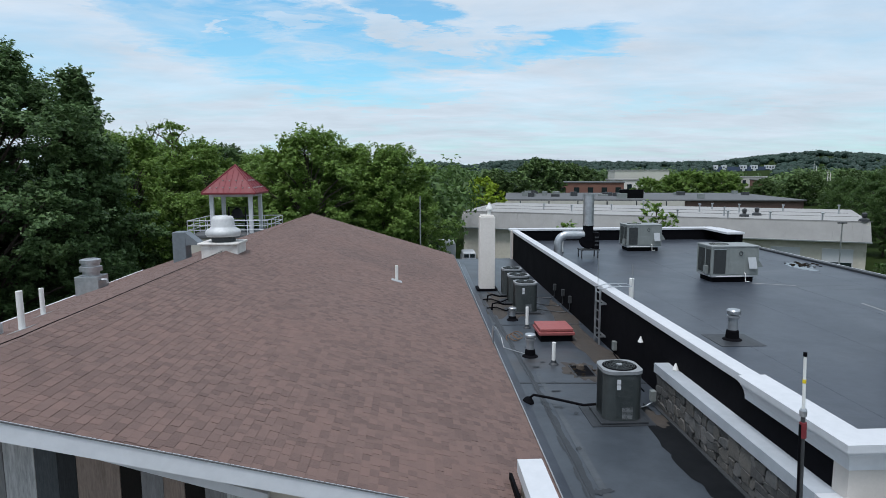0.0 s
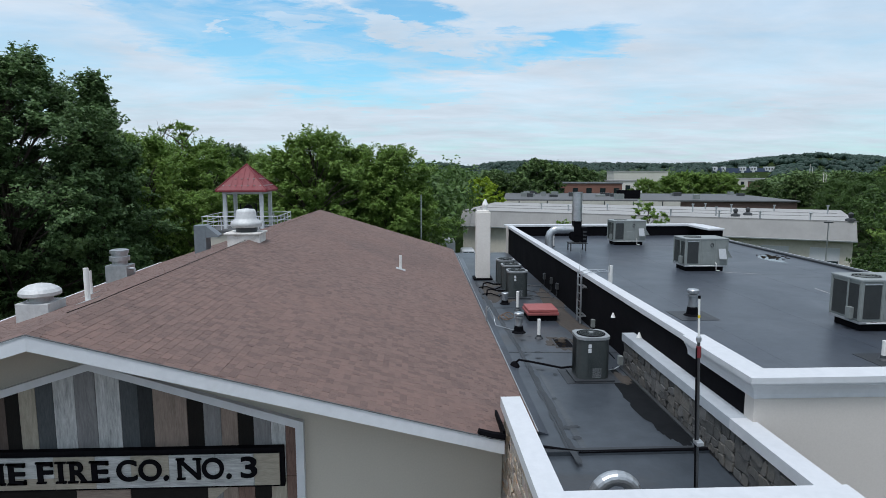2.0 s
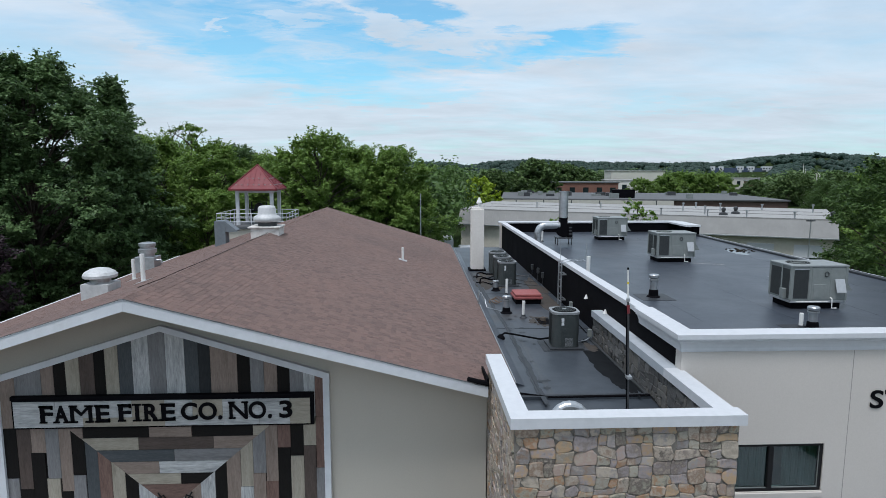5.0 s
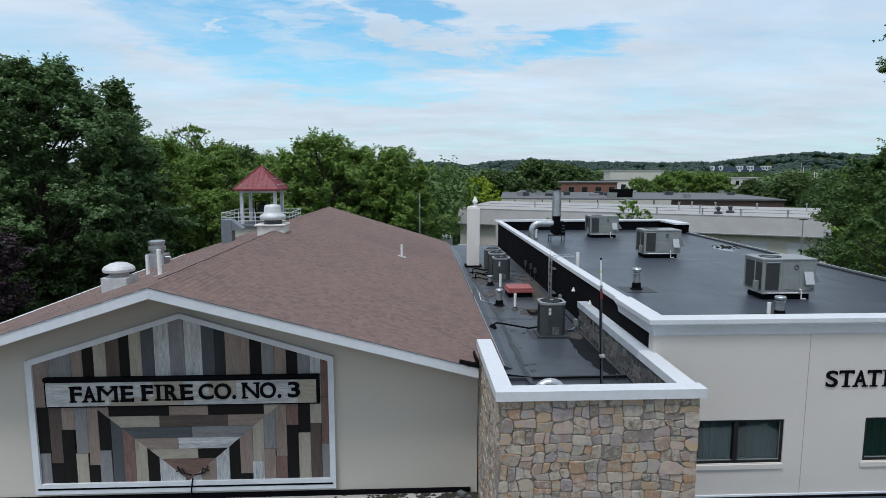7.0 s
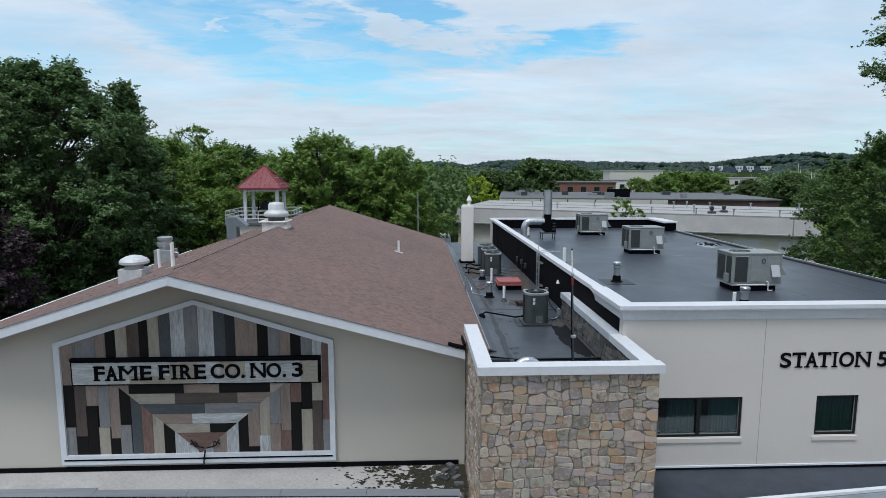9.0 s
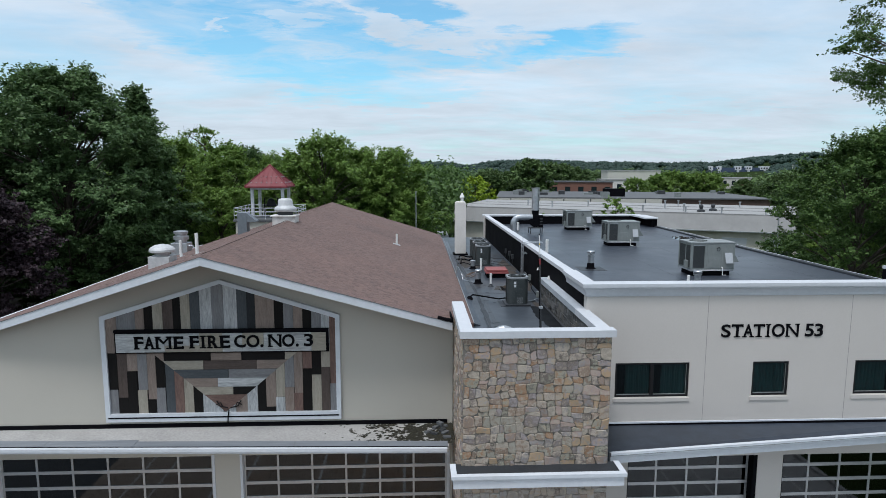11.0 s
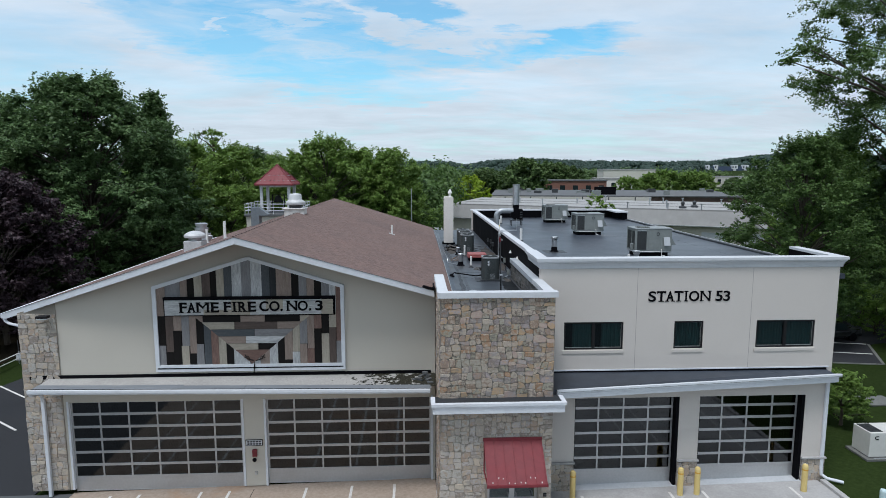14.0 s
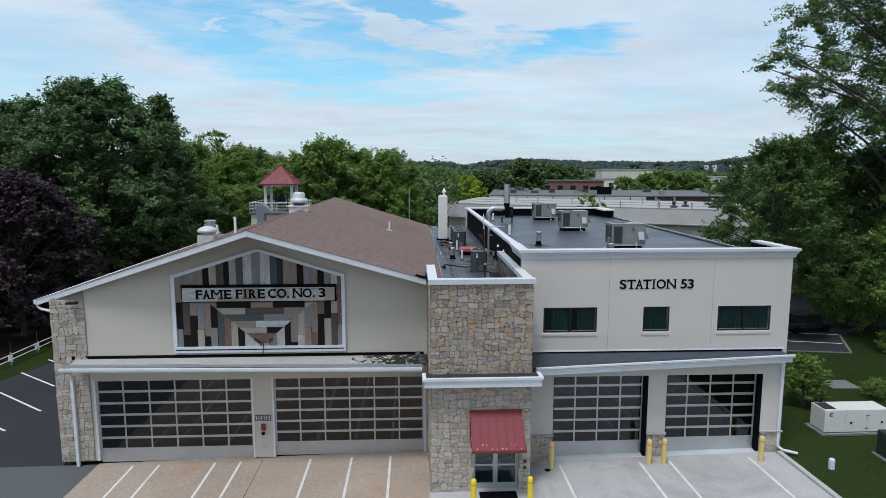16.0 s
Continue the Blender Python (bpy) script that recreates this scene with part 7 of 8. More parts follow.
DARK = "tall dark green broadleaf tree with a lumpy crown"
GREEN = "mid green broadleaf tree with an uneven crown"
PLUM = "purple-black leaved ornamental plum tree"
plant("tree", T_OAK, -29.3, 38.0, DARK, 20, 1.0, 0.935)
plant("tree", T_SPIRE, -24.0, 41.5, "narrow pointed dark green tree beside the lot", 0)
plant("tree", T_OAK, -41.0, 41.0, DARK, 200, 0.92, 0.95)
plant("tree", T_OAK2, -36.5, 29.0, DARK, 50, 0.85)
plant("tree", T_OAK2, -32.0, 58.0, DARK, 250, 0.92)
plant("tree", T_MAPLE, -25.0, 52.0, GREEN, 130, 1.0)
for x, y, rz, s, m in ((-21.5, 60, 10, 0.97, T_MAPLE), (-18.5, 48, 80, 0.72, T_MAPLE2), (-14.0, 66, 140, 0.83, T_BACK), (-10.5, 55, 200, 0.93, T_MAPLE2), (-8.0, 52, 260, 1.0, T_MAPLE), (-5.2, 58, 260, 0.92, T_ASH),
                       (-1.2, 58, 320, 0.98, T_MAPLE2), (-0.6, 55, 100, 0.88, T_ASH), (1.5, 57, 30, 0.70, T_MAPLE), (-15.5, 52, 200, 0.78, T_ASH), (-30, 68, 90, 1.0, T_BACK), (-8, 68, 150, 0.9, T_BACK), (-18, 72, 210, 0.9, T_BACK)):
    plant("tree", m, x, y, GREEN, rz, s)
plant("tree", T_BARE, -24.0, 60.5, "half-bare tree with one light green tuft", 30, 1.0)
plant("tree", T_OAK2, -22.6, 75.0, DARK, 120, 0.84)
# Low trees added to darken the space under the tall crowns like shade.
for x, y, rz, s in ((-27.0, 41.0, 0, 0.9), (-33.0, 44.0, 90, 1.1), (-24.0, 46.0, 150, 1.0), (-38.5, 37.0, 220, 1.1), (-36.0, 33.0, 300, 0.85), (-42.0, 30.0, 40, 1.1), (-46.0, 24.0, 100, 1.2), (-30.0, 35.0, 30, 0.6)):
    plant("tree", T_UNDER, x, y, "low dark green tree added to deepen the shade under the crowns", rz, s, group="understorey trees")
plant("tree", T_PURPLE, -29.8, 24.5, PLUM, 0)
plant("tree", T_PURPLE, -34.5, 17.5, PLUM, 120, 0.9)
plant("tree", T_MAPLE_R, 32.0, 19.2, GREEN, 40, 0.90)
plant("tree", T_TALL, 44.5, 19.5, "very tall open-crowned tree with visible limbs", 0)
plant("tree", T_MAPLE_E, 40.2, 13.6, GREEN, 70, 0.9)
for x, y, rz, s in ((38.6, 19.5, 0, 1.0), (40.2, 18.0, 80, 1.15), (39.4, 22.0, 150, 1.2), (36.9, 12.5, 200, 0.55), (29.6, 4.6, 40, 0.4), (30.6, 3.6, 160, 0.5)):
    tagged(plant("shrub", T_SCRUB, x, y, "light green leafy shrub at the lawn edge", rz, s), "light green leafy shrub at the lawn edge", "shrub", "shrubs")
plant("tree", T_OAK2, 45.5, 26.0, DARK, 70, 0.72)
plant("tree", T_BACK, 42.0, 31.0, GREEN, 15, 0.9)
plant("tree", T_SAP, 24.9, 3.9, "young green sapling on the lawn", 0, 0.76, group="saplings")
plant("tree", T_LIME, 16.2, 118.0, "yellow-green tree beyond the warehouse", 0)
plant("tree", T_SPARSE, 26.5, 52.0, "thin light green tree behind the station", 0, 0.95)
plant("tree", T_SPARSE, 28.2, 53.0, "thin light green tree behind the station", 90, 0.75)
plant("tree", T_SPARSE, 17.2, 52.0, "thin light green tree behind the station", 200, 0.78)
for x, y, rz, s in ((10, 176, 0, 0.8), (18, 182, 50, 0.85), (27, 180, 100, 0.98), (33, 186, 30, 0.9), (38, 171, 150, 1.2), (62, 248, 200, 1.15), (69, 254, 80, 1.1), (77, 262, 10, 1.0),
                    (87, 191, 30, 0.92), (94, 196, 90, 1.02), (101, 190, 140, 0.98), (107, 194, 210, 0.95), (82, 200, 260, 0.8), (116, 188, 320, 0.68), (128, 188, 20, 0.8), (136, 195, 80, 0.85), (145, 188, 60, 0.9),
                    (122, 160, 0, 0.7), (132, 165, 60, 0.85), (103, 118, 20, 0.72), (112, 128, 90, 0.9), (64, 58, 0, 0.72), (70, 66, 40, 0.76), (67.8, 74, 210, 0.66), (74, 85, 90, 0.70), (62, 50, 200, 0.6), (79, 97, 10, 0.70), (85, 107, 130, 0.72), (92, 108, 10, 0.78)):
    olive = 80 < x < 110 and y > 185
    plant("tree", T_OLIVE if olive else T_MAPLE_R if y < 130 else T_FAR, x, y, "round olive-green tree far off between buildings" if olive else "round green tree far off between buildings", rz, s * (0.76 if olive else 0.86), group="far trees")
for k, x in enumerate((139.5, 141.2, 143.4, 145.0, 147.3)):
    t = thing("dead_tree", (x, 200 + 2 * (k % 3), 0), "bare pale grey dead trunk among far trees", "tree", "dead trees")
    bm = B()
    tube(bm, [(0, 0, 0), (0.2, 0, 8), (0.1, 0, 11.5 + 1.3 * (k * 7 % 4))], 0.22, 6, 0.06)
    part("trunk", bm, M_CHIMNEY, t)
    for q in range(4):
        bm = B()
        tube(bm, [(0.15, 0, 8.5 + q), (0.6 * (-1) ** q, 0.2, 9.3 + q)], 0.07, 5, 0.03)
        part("twig", bm, M_CHIMNEY, t)

# bare twigs above the canopy
twig = thing("bare_tree", (-26.2, 60.0, 0), "half-dead tree with bare grey twigs", "tree", "trees")
rng = random.Random(21)
bm = B()
tube(bm, [(0, 0, 0), (0.2, 0, 10), (0.1, 0, 16.5)], 0.22, 8, 0.06)
part("trunk", bm, M_BARK, twig)
for i in range(16):
    bm = B()
    a, z = rng.uniform(0, 6.28), rng.uniform(13, 17.2)
    p = Vector((0.1, 0, z))
    q = p + Vector((math.cos(a) * 1.6, math.sin(a) * 1.6, rng.uniform(1.2, 2.6)))
    tube(bm, [p, p.lerp(q, 0.5) + Vector((0, 0, 0.3)), q], 0.045, 6, 0.012)
    tube(bm, [p.lerp(q, 0.5), q + Vector((rng.uniform(-1, 1), rng.uniform(-1, 1), 0.4))], 0.025, 5, 0.008)
    part("twig", bm, M_BARK, twig)

# ---- warehouse and the distance ----
WA, WO = -26.5, (9.4, 83.0)
M_WARESEAM = mat("weathered roof lap", (0.13, 0.13, 0.13), (0.20, 0.20, 0.195), 0.8, grain=1, stain=0.2)
ware = thing("warehouse", (WO[0], WO[1], 0), "long pale flat-roofed warehouse with a steep metal band and roller doors", "warehouse", rz=WA)
bm = B()
slab(bm, [(0, 0.4), (51.0, 0.4), (53.0, 24.3), (-3.0, 24.3)], -0.1, 4.95)
part("wall", bm, mat("cream painted block", (0.50, 0.47, 0.40), (0.64, 0.61, 0.53), 0.9, grain=2, stain=0.2, grime=0.3, grime_col=(0.28, 0.26, 0.21)), ware)
bm = B()
slab(bm, [(-0.3, -0.35, 4.92), (51.3, -0.35, 4.92), (51.2, 0.5, 7.2), (-0.2, 0.5, 7.2)], -0.15, 0)
band = part("roof_band", bm, M_WAREROOF, ware, "ribbed grey metal band below the flat roof")
for i in range(51):
    bm = B()
    tube(bm, [(0.4 + i, -0.355, 4.93), (0.4 + i, 0.49, 7.19)], 0.025, 4)
    part("rib", bm, M_WAREROOF, band)
bm = B()
slab(bm, [(-0.2, 0.45), (51.2, 0.45), (53.2, 24.5), (-3.2, 24.5)], 7.06, 7.22)
part("roof", bm, M_WAREROOF, ware)
bm = B()
slab(bm, [(50.8, 0.35), (51.0, 0.35), (53.0, 24.3), (52.8, 24.3)], 4.95, 7.06)
part("end_wall", bm, M_WAREWALL, ware)
bm = B()
slab(bm, [(0, 0.35), (0.2, 0.35), (-2.8, 24.3), (-3.0, 24.3)], 4.95, 7.06)
part("end_wall", bm, M_WAREWALL, ware)
bm = B()
box(bm, -0.35, 51.35, -0.48, -0.36, 4.75, 4.93, 0.02)
part("gutter", bm, M_GALV, ware)
for v in (0.52, 8.5, 15.5):
    bm = B()
    box(bm, -0.3, 51.4, v - 0.06, v + 0.06, 7.2, 7.27)
    part("roof_seam", bm, M_WARESEAM, ware)
for u in (12, 20, 28, 35.5, 42.6, 48.1):
    bm = B()
    box(bm, u - 1.6, u + 1.6, 0.3, 0.42, 0, 3.9)
    rd = part("roller_door", bm, M_WHITE, ware)
    bm = B()
    box(bm, u - 1.5, u + 1.5, 0.28, 0.31, 1.6, 2.3)
    part("window_strip", bm, M_GLASS_DARK, rd)
for u, v in ((38.0, 4.0), (39.6, 7.0), (50.6, 0.9)):
    bm = B()
    lathe(bm, u, v, [(0.6, 7.2), (0.55, 7.5), (0.2, 7.65), (0.3, 7.95), (0.3, 8.15), (0.1, 8.3)], 12)
    part("roof_turbine", bm, M_COIL, ware)
for i, (u, v) in enumerate(((35.6, 4), (36, 1.2), (34, 18.5), (37.6, 12), (43.6, 18), (46.4, 1.2), (50, 14), (30, 1.2), (40.8, 1.2), (32.4, 11), (15, 6), (20, 11), (24, 17), (10, 9))):
    h = 0.8 if i % 3 else 1.1
    bm = B()
    cyl(bm, u, v, 7.2, 7.2 + h, 0.10, seg=10)
    cyl(bm, u, v, 7.2 + h, 7.35 + h, 0.2, seg=10)
    part("roof_vent", bm, M_GALV, ware)

ware2 = thing("warehouse", (30.0, 130.0, 0), "far dark-roofed brick commercial building", "warehouse", rz=-9)
bm = B()
box(bm, -7, 57, 0, 38, -0.1, 6.3)
part("wall", bm, mat("dark brown brick", (0.085, 0.055, 0.045), (0.135, 0.09, 0.075), 0.9, grain=3, stain=0.2), ware2)
bm = B()
box(bm, -7.4, 57.4, -0.4, 38.4, 6.3, 6.6)
part("roof", bm, M_DARKROOF, ware2)
bm = B()
box(bm, -7.3, 32, -0.6, -0.2, 1.0, 6.28)
band = part("white_band", bm, M_WAREWALL, ware2)
for i in range(6):
    bm = B()
    box(bm, -4 + i * 6.4, -3.75 + i * 6.4, -0.66, -0.6, 1.0, 6.25)
    part("wall_joint", bm, M_COIL, band)
bm = B()
box(bm, 19, 24.5, 6, 6.3, 6.6, 8.6)
part("dark_screen", bm, M_BLACK, ware2)
rng = random.Random(12)
for i in range(22):
    u, v = rng.uniform(-4, 54), rng.uniform(3, 34)
    bm = B()
    box(bm, u, u + rng.uniform(1, 2.6), v, v + 1.5, 6.6, 6.6 + rng.uniform(0.5, 1.2))
    part("roof_unit", bm, M_HVAC if i % 2 else M_COIL, ware2)

for x, y, a, w, d, h, wm, lab in ((66.5, 221, -6, 25, 12, 8.2, M_BRICKRED, "low far red-brick commercial building"), (134.5, 355, -6, 31, 20, 12.0, M_WAREWALL, "far pale concrete block building"),
                                  (207, 337, -12, 21, 14, 6.3, M_BRICKRED, "low far brick building"), (201, 362, -10, 36, 14, 7.6, M_WAREWALL, "far pale low building"), (24, 190, -14, 9, 8, 6, M_WHITE, "far small white metal shed"),
                                  (91, 250, -8, 14, 10, 8.5, M_CHIMNEY, "far pale two-storey house"), (100, 262, -8, 10, 8, 7.5, M_WHITE, "far small white house")):
    fb_ = thing("far_building", (x, y, 0), lab, "building", "far buildings", rz=a)
    bm = B()
    box(bm, -w / 2, w / 2, -d / 2, d / 2, -0.1, h)
    part("wall", bm, wm, fb_)
    bm = B()
    box(bm, -w / 2 - 0.3, w / 2 + 0.3, -d / 2 - 0.3, d / 2 + 0.3, h, h + 0.4)
    part("roof", bm, M_WAREROOF if wm is not M_BRICKRED else M_DARKROOF, fb_)
    for i in range(int(w / 5) if h < 10 else 0):
        bm = B()
        box(bm, -w / 2 + 2 + i * 5, -w / 2 + 4 + i * 5, -d / 2 - 0.06, -d / 2, h * 0.45, h * 0.8)
        part("window", bm, M_GLASS_DARK, fb_)
bm = B()
slab(bm, [(112, 300, 0.2), (172, 300, 0.2), (172, 343, 5.8), (112, 343, 5.8)], -0.2, 0)
solid("grass_bank", bm, mat("mown bank", (0.055, 0.085, 0.025), (0.09, 0.13, 0.045), 0.95, grain=1.2, stain=0.1), "mown grass bank below the pale building", "bank")
apt = thing("apartment_building", (436, 760, 1.2), "far white and blue apartment building on the hill", "building", "far buildings", rz=-20)
bm = B()
box(bm, -52, 21, -5, 6, 0, 13.4)
part("blue_wall", bm, mat("dark blue cladding", (0.035, 0.055, 0.10), (0.055, 0.08, 0.135)), apt)
for u0, u1 in ((-52, -47), (-42, -37), (-21, -13.5), (-8.5, -1), (8, 20.5)):
    bm = B()
    box(bm, u0, u1, -6, 6, 10.4, 15.4)
    part("white_bay", bm, M_WHITE, apt)
    bm = B()
    box(bm, (u0 + u1) / 2 - 1.6, (u0 + u1) / 2 + 1.6, -5.8, 0, 0, 10.4)
    part("white_stem", bm, M_WHITE, apt)
    for k in range(int((u1 - u0) / 3)):
        bm = B()
        box(bm, u0 + 0.9 + k * 3.2, u0 + 2.5 + k * 3.2, -6.1, -6, 11.7, 13.6)
        part("window", bm, M_GLASS_DARK, apt)

van = thing("van", (9.7, 77.2, 0), "white parked van behind the hall", "van")
bm = B()
box(bm, -0.95, 0.95, -2.4, 2.4, 0.35, 1.3, 0.12)
box(bm, -0.9, 0.9, -2.35, 1.3, 1.2, 2.1, 0.18)
part("body", bm, M_WHITE, van)
for a, b in ((-0.75, -0.08), (0.08, 0.75)):
    bm = B()
    box(bm, a, b, -2.39, -2.33, 1.4, 1.9, 0.02)
    part("rear_window", bm, M_GLASS_DARK, van)
for x in (-0.85, 0.85):
    for y in (-1.5, 1.5):
        bm = B()
        lathe(bm, 0, 0, [(0.25, -0.12), (0.35, -0.1), (0.35, 0.1), (0.25, 0.12)], 16)
        bmesh.ops.rotate(bm, verts=bm.verts[:], cent=(0, 0, 0), matrix=Matrix.Rotation(radians(90), 3, "Y"))
        bmesh.ops.translate(bm, verts=bm.verts[:], vec=(x, y, 0.35))
        part("wheel", bm, M_BLACK, van)
    bm = B()
    box(bm, x * 0.9 - 0.08, x * 0.9 + 0.08, -2.42, -2.36, 0.9, 1.2, 0.02)
    part("tail_light", bm, M_RED, van)
trk = thing("box_trailer", (6.9, 79.0, 0), "white box trailer beside the parked van", "trailer")
bm = B()
box(bm, -1.1, 1.1, -1.2, 4.5, 0.6, 3.0, 0.05)
part("body", bm, M_WHITE, trk)
for y in (0.3, 3.2):
    bm = B()
    tube(bm, [(-1.0, y, 0.4), (1.0, y, 0.4)], 0.4, 16)
    part("axle", bm, M_BLACK, trk)
pole = thing("light_pole", (2.75, 45.0, 0), "thin pale metal pole behind the hall", "pole")
bm = B()
tube(bm, [(0, 0, 0), (0, 0, 11.2)], 0.07, 10, 0.05)
part("shaft", bm, M_GALV, pole)
lp = thing("light_pole", (49.8, 57.5, 0), "grey street light pole by the warehouse", "pole")
bm = B()
tube(bm, [(0, 0, 0), (0, 0, 7.4)], 0.08, 10, 0.06)
part("shaft", bm, M_GALV, lp)
bm = B()
box(bm, -0.5, 0.5, -0.12, 0.12, 7.35, 7.5, 0.02)
part("lamp_head", bm, M_COIL, lp)


def car(x, y, rz, colour, label):
    c = thing("car", (x, y, gz(x)), label, "car", "parked cars", rz=rz)
    bm = B()
    box(bm, -2.2, 2.2, -0.88, 0.88, 0.3, 0.88, 0.14)
    prism(bm, [(-1.9, 0.85), (1.2, 0.85), (0.6, 1.42), (-1.4, 1.45)], -0.76, 0.76)
    part("body", bm, colour, c)
    bm = B()
    prism(bm, [(-1.6, 0.92), (0.98, 0.92), (0.54, 1.36), (-1.28, 1.38)], -0.775, 0.775)
    part("side_glass", bm, M_GLASS_DARK, c)
    for wx in (-1.35, 1.35):
        for wy in (-0.8, 0.8):
            bm = B()
            lathe(bm, 0, 0, [(0.22, -0.1), (0.32, -0.09), (0.32, 0.09), (0.22, 0.1)], 16)
            bmesh.ops.rotate(bm, verts=bm.verts[:], cent=(0, 0, 0), matrix=Matrix.Rotation(radians(90), 3, "X"))
            bmesh.ops.translate(bm, verts=bm.verts[:], vec=(wx, wy, 0.32))
            part("wheel", bm, M_BLACK, c)
    return c


M_CAR = mat("dark grey car paint", (0.02, 0.022, 0.025), (0.035, 0.037, 0.04), 0.25, 0.3, grain=2, bump=0)
car(34.3, 18.6, 10, M_CAR, "dark grey parked car under the trees")

# woods beyond: many crowns joined into one mass
def woods(name, label, spots, seed, per, size, material, cores=False):
    g = random.Random(seed)
    cs, rs = [], []
    for x, y, z0, h, r in spots:
        for k in range(4 if cores else 7):
            a, d = g.uniform(0, 6.28), r * g.uniform(0.1, 0.75)
            cs.append((x + d * math.cos(a), y + d * math.sin(a), z0 + h * (0.35 + 0.55 * (k + g.uniform(0, 1)) / 8)))
            rs.append(r * g.uniform(0.38, 0.62))
    me = leaf_mesh(name, cs, rs, per, size, seed, material, 0.85)
    if cores:
        # a lumpy mass under the leaves of each crown closes it
        ball = bmesh.new()
        bmesh.ops.create_icosphere(ball, subdivisions=2, radius=1.0)
        dirs = np.array([v.co[:] for v in ball.verts])
        tris = np.array([[v.index for v in f.verts] for f in ball.faces])
        ball.free()
        q = np.random.default_rng(seed + 1)
        c, r = np.array(cs), np.array(rs)
        v = c[:, None, :] + dirs[None] * (r[:, None] * q.uniform(0.62, 0.95, (len(c), len(dirs))))[:, :, None] * np.array([1, 1, 0.85])
        f = tris[None] + (np.arange(len(c)) * len(dirs))[:, None, None]
        core = bpy.data.meshes.new("crown_mass")
        core.from_pydata(v.reshape(-1, 3).tolist(), [], f.reshape(-1, 3).tolist())
        core.materials.append(material)
        core.polygons.foreach_set("use_smooth", [True] * len(core.polygons))
        join = bmesh.new()
        join.from_mesh(me)
        join.from_mesh(core)
        join.to_mesh(me)
        join.free()
    return tagged(new(name, me), label, "woods", "", "stuff")


g = random.Random(77)
near_spots, far_spots, hill_spots = [], [], []
for i in range(170):
    y = g.uniform(75, 150)
    x = g.uniform(-1.0, 0.12) * y * 0.95
    near_spots.append((x, y, 0, g.uniform(12, 17), g.uniform(4, 6.5)))
for i in range(400):
    y = g.uniform(200, 430)
    x = g.uniform(-0.8, 0.95) * y
    if 0.3 < x / y < 0.47 and y < 380 or 0.50 < x / y < 0.635 and y < 372 or abs(x / y - 0.30) < 0.09 and y < 270 or (x < 130 and x > 0 and y < 205):
        continue
    far_spots.append((x, y, 0, g.uniform(9, 14.5), g.uniform(5, 8)))
for i in range(2500):
    y = g.uniform(430, 1400)
    x = g.uniform(-0.9, 1.05) * y
    if 0.50 < x / y < 0.61 and y < 790:
        continue
    hill_spots.append((x, y, height_at(x, y), g.uniform(8, 13), g.uniform(8, 12)))
woods("woods", "dense green woods behind the cupola", near_spots, 5, 90, 0.36, M_LEAF_DEEP)
woods("far_woods", "distant green woods between far buildings", far_spots, 6, 60, 0.75, M_LEAF_FAR)
woods("hill_woods", "wooded hills on the horizon, haze in the leaf colour", hill_spots, 7, 34, 1.0, M_LEAF_HILL, True)


# ---- stones of the tower and piers ----
def stone_cells(w, h, seed, big=0.15, small=0.032, holes=()):
    """Roughly squared rubble that fills a w by h rectangle: blocks split at random, with bent outlines."""
    g = random.Random(seed)
    todo, out = [(0.0, w, 0.0, h)], []
    while todo:
        x0, x1, y0, y1 = todo.pop()
        bw, bh = x1 - x0, y1 - y0
        area = bw * bh
        if area > big or bw > 0.5 or bh > 0.36 or (area > small * 2.2 and g.random() < 0.55):
            k = g.uniform(0.36, 0.64)
            if bw > bh * g.uniform(0.95, 1.6):
                todo += [(x0, x0 + bw * k, y0, y1), (x0 + bw * k, x1, y0, y1)]
            else:
                todo += [(x0, x1, y0, y0 + bh * k), (x0, x1, y0 + bh * k, y1)]
            continue
        cx, cy = (x0 + x1) / 2, (y0 + y1) / 2
        if any(a < cx < b and c < cy < d for a, b, c, d in holes):
            continue
        for a, b, c, d in holes:
            if c < cy < d:
                x0, x1 = (x0, min(x1, a)) if cx <= a else (max(x0, b), x1)
            elif a < cx < b:
                y0 = max(y0, d)
        out.append(rough_block(x0, x1, y0, y1, w, h, g, seed))
    return out


def rough_block(x0, x1, y0, y1, w, h, g, seed):
    """A squared block with cut corners, bent with its neighbours so that the joints stay thin but wander."""
    e = 0.003
    bw, bh = x1 - x0, y1 - y0
    m = min(bw, bh)
    pts = []
    for (cx, cy), (ax, ay), (bx, by) in (((x0, y0), (0, 1), (1, 0)), ((x1, y0), (-1, 0), (0, 1)), ((x1, y1), (0, -1), (-1, 0)), ((x0, y1), (1, 0), (0, -1))):
        cut = m * (g.uniform(0.18, 0.38) if g.random() < 0.3 else g.uniform(0.03, 0.11))
        k = g.uniform(0.6, 1.6)
        px, py = cx + e * (1 if cx == x0 else -1), cy + e * (1 if cy == y0 else -1)
        pts += [(px + ax * cut * k, py + ay * cut * k), (px + bx * cut, py + by * cut)]
    out = []
    for i, (x, y) in enumerate(pts):
        nx_, ny_ = pts[(i + 1) % len(pts)]
        line = [(x, y)]
        if math.hypot(nx_ - x, ny_ - y) > 0.12:
            line.append(((x + nx_) / 2 + g.uniform(-0.006, 0.006), (y + ny_) / 2 + g.uniform(-0.006, 0.006)))
        for px, py in line:
            v = noise.noise_vector(Vector((px * 2.6, py * 2.6, seed * 3.7)))
            u = noise.noise_vector(Vector((px * 6.5, py * 6.5, seed * 5.1)))
            qx, qy = px + 0.085 * v.x + 0.03 * u.x, py + 0.085 * v.y + 0.03 * u.y
            out.append((min(w, max(0.0, qx)), min(h, max(0.0, qy))))
    return out


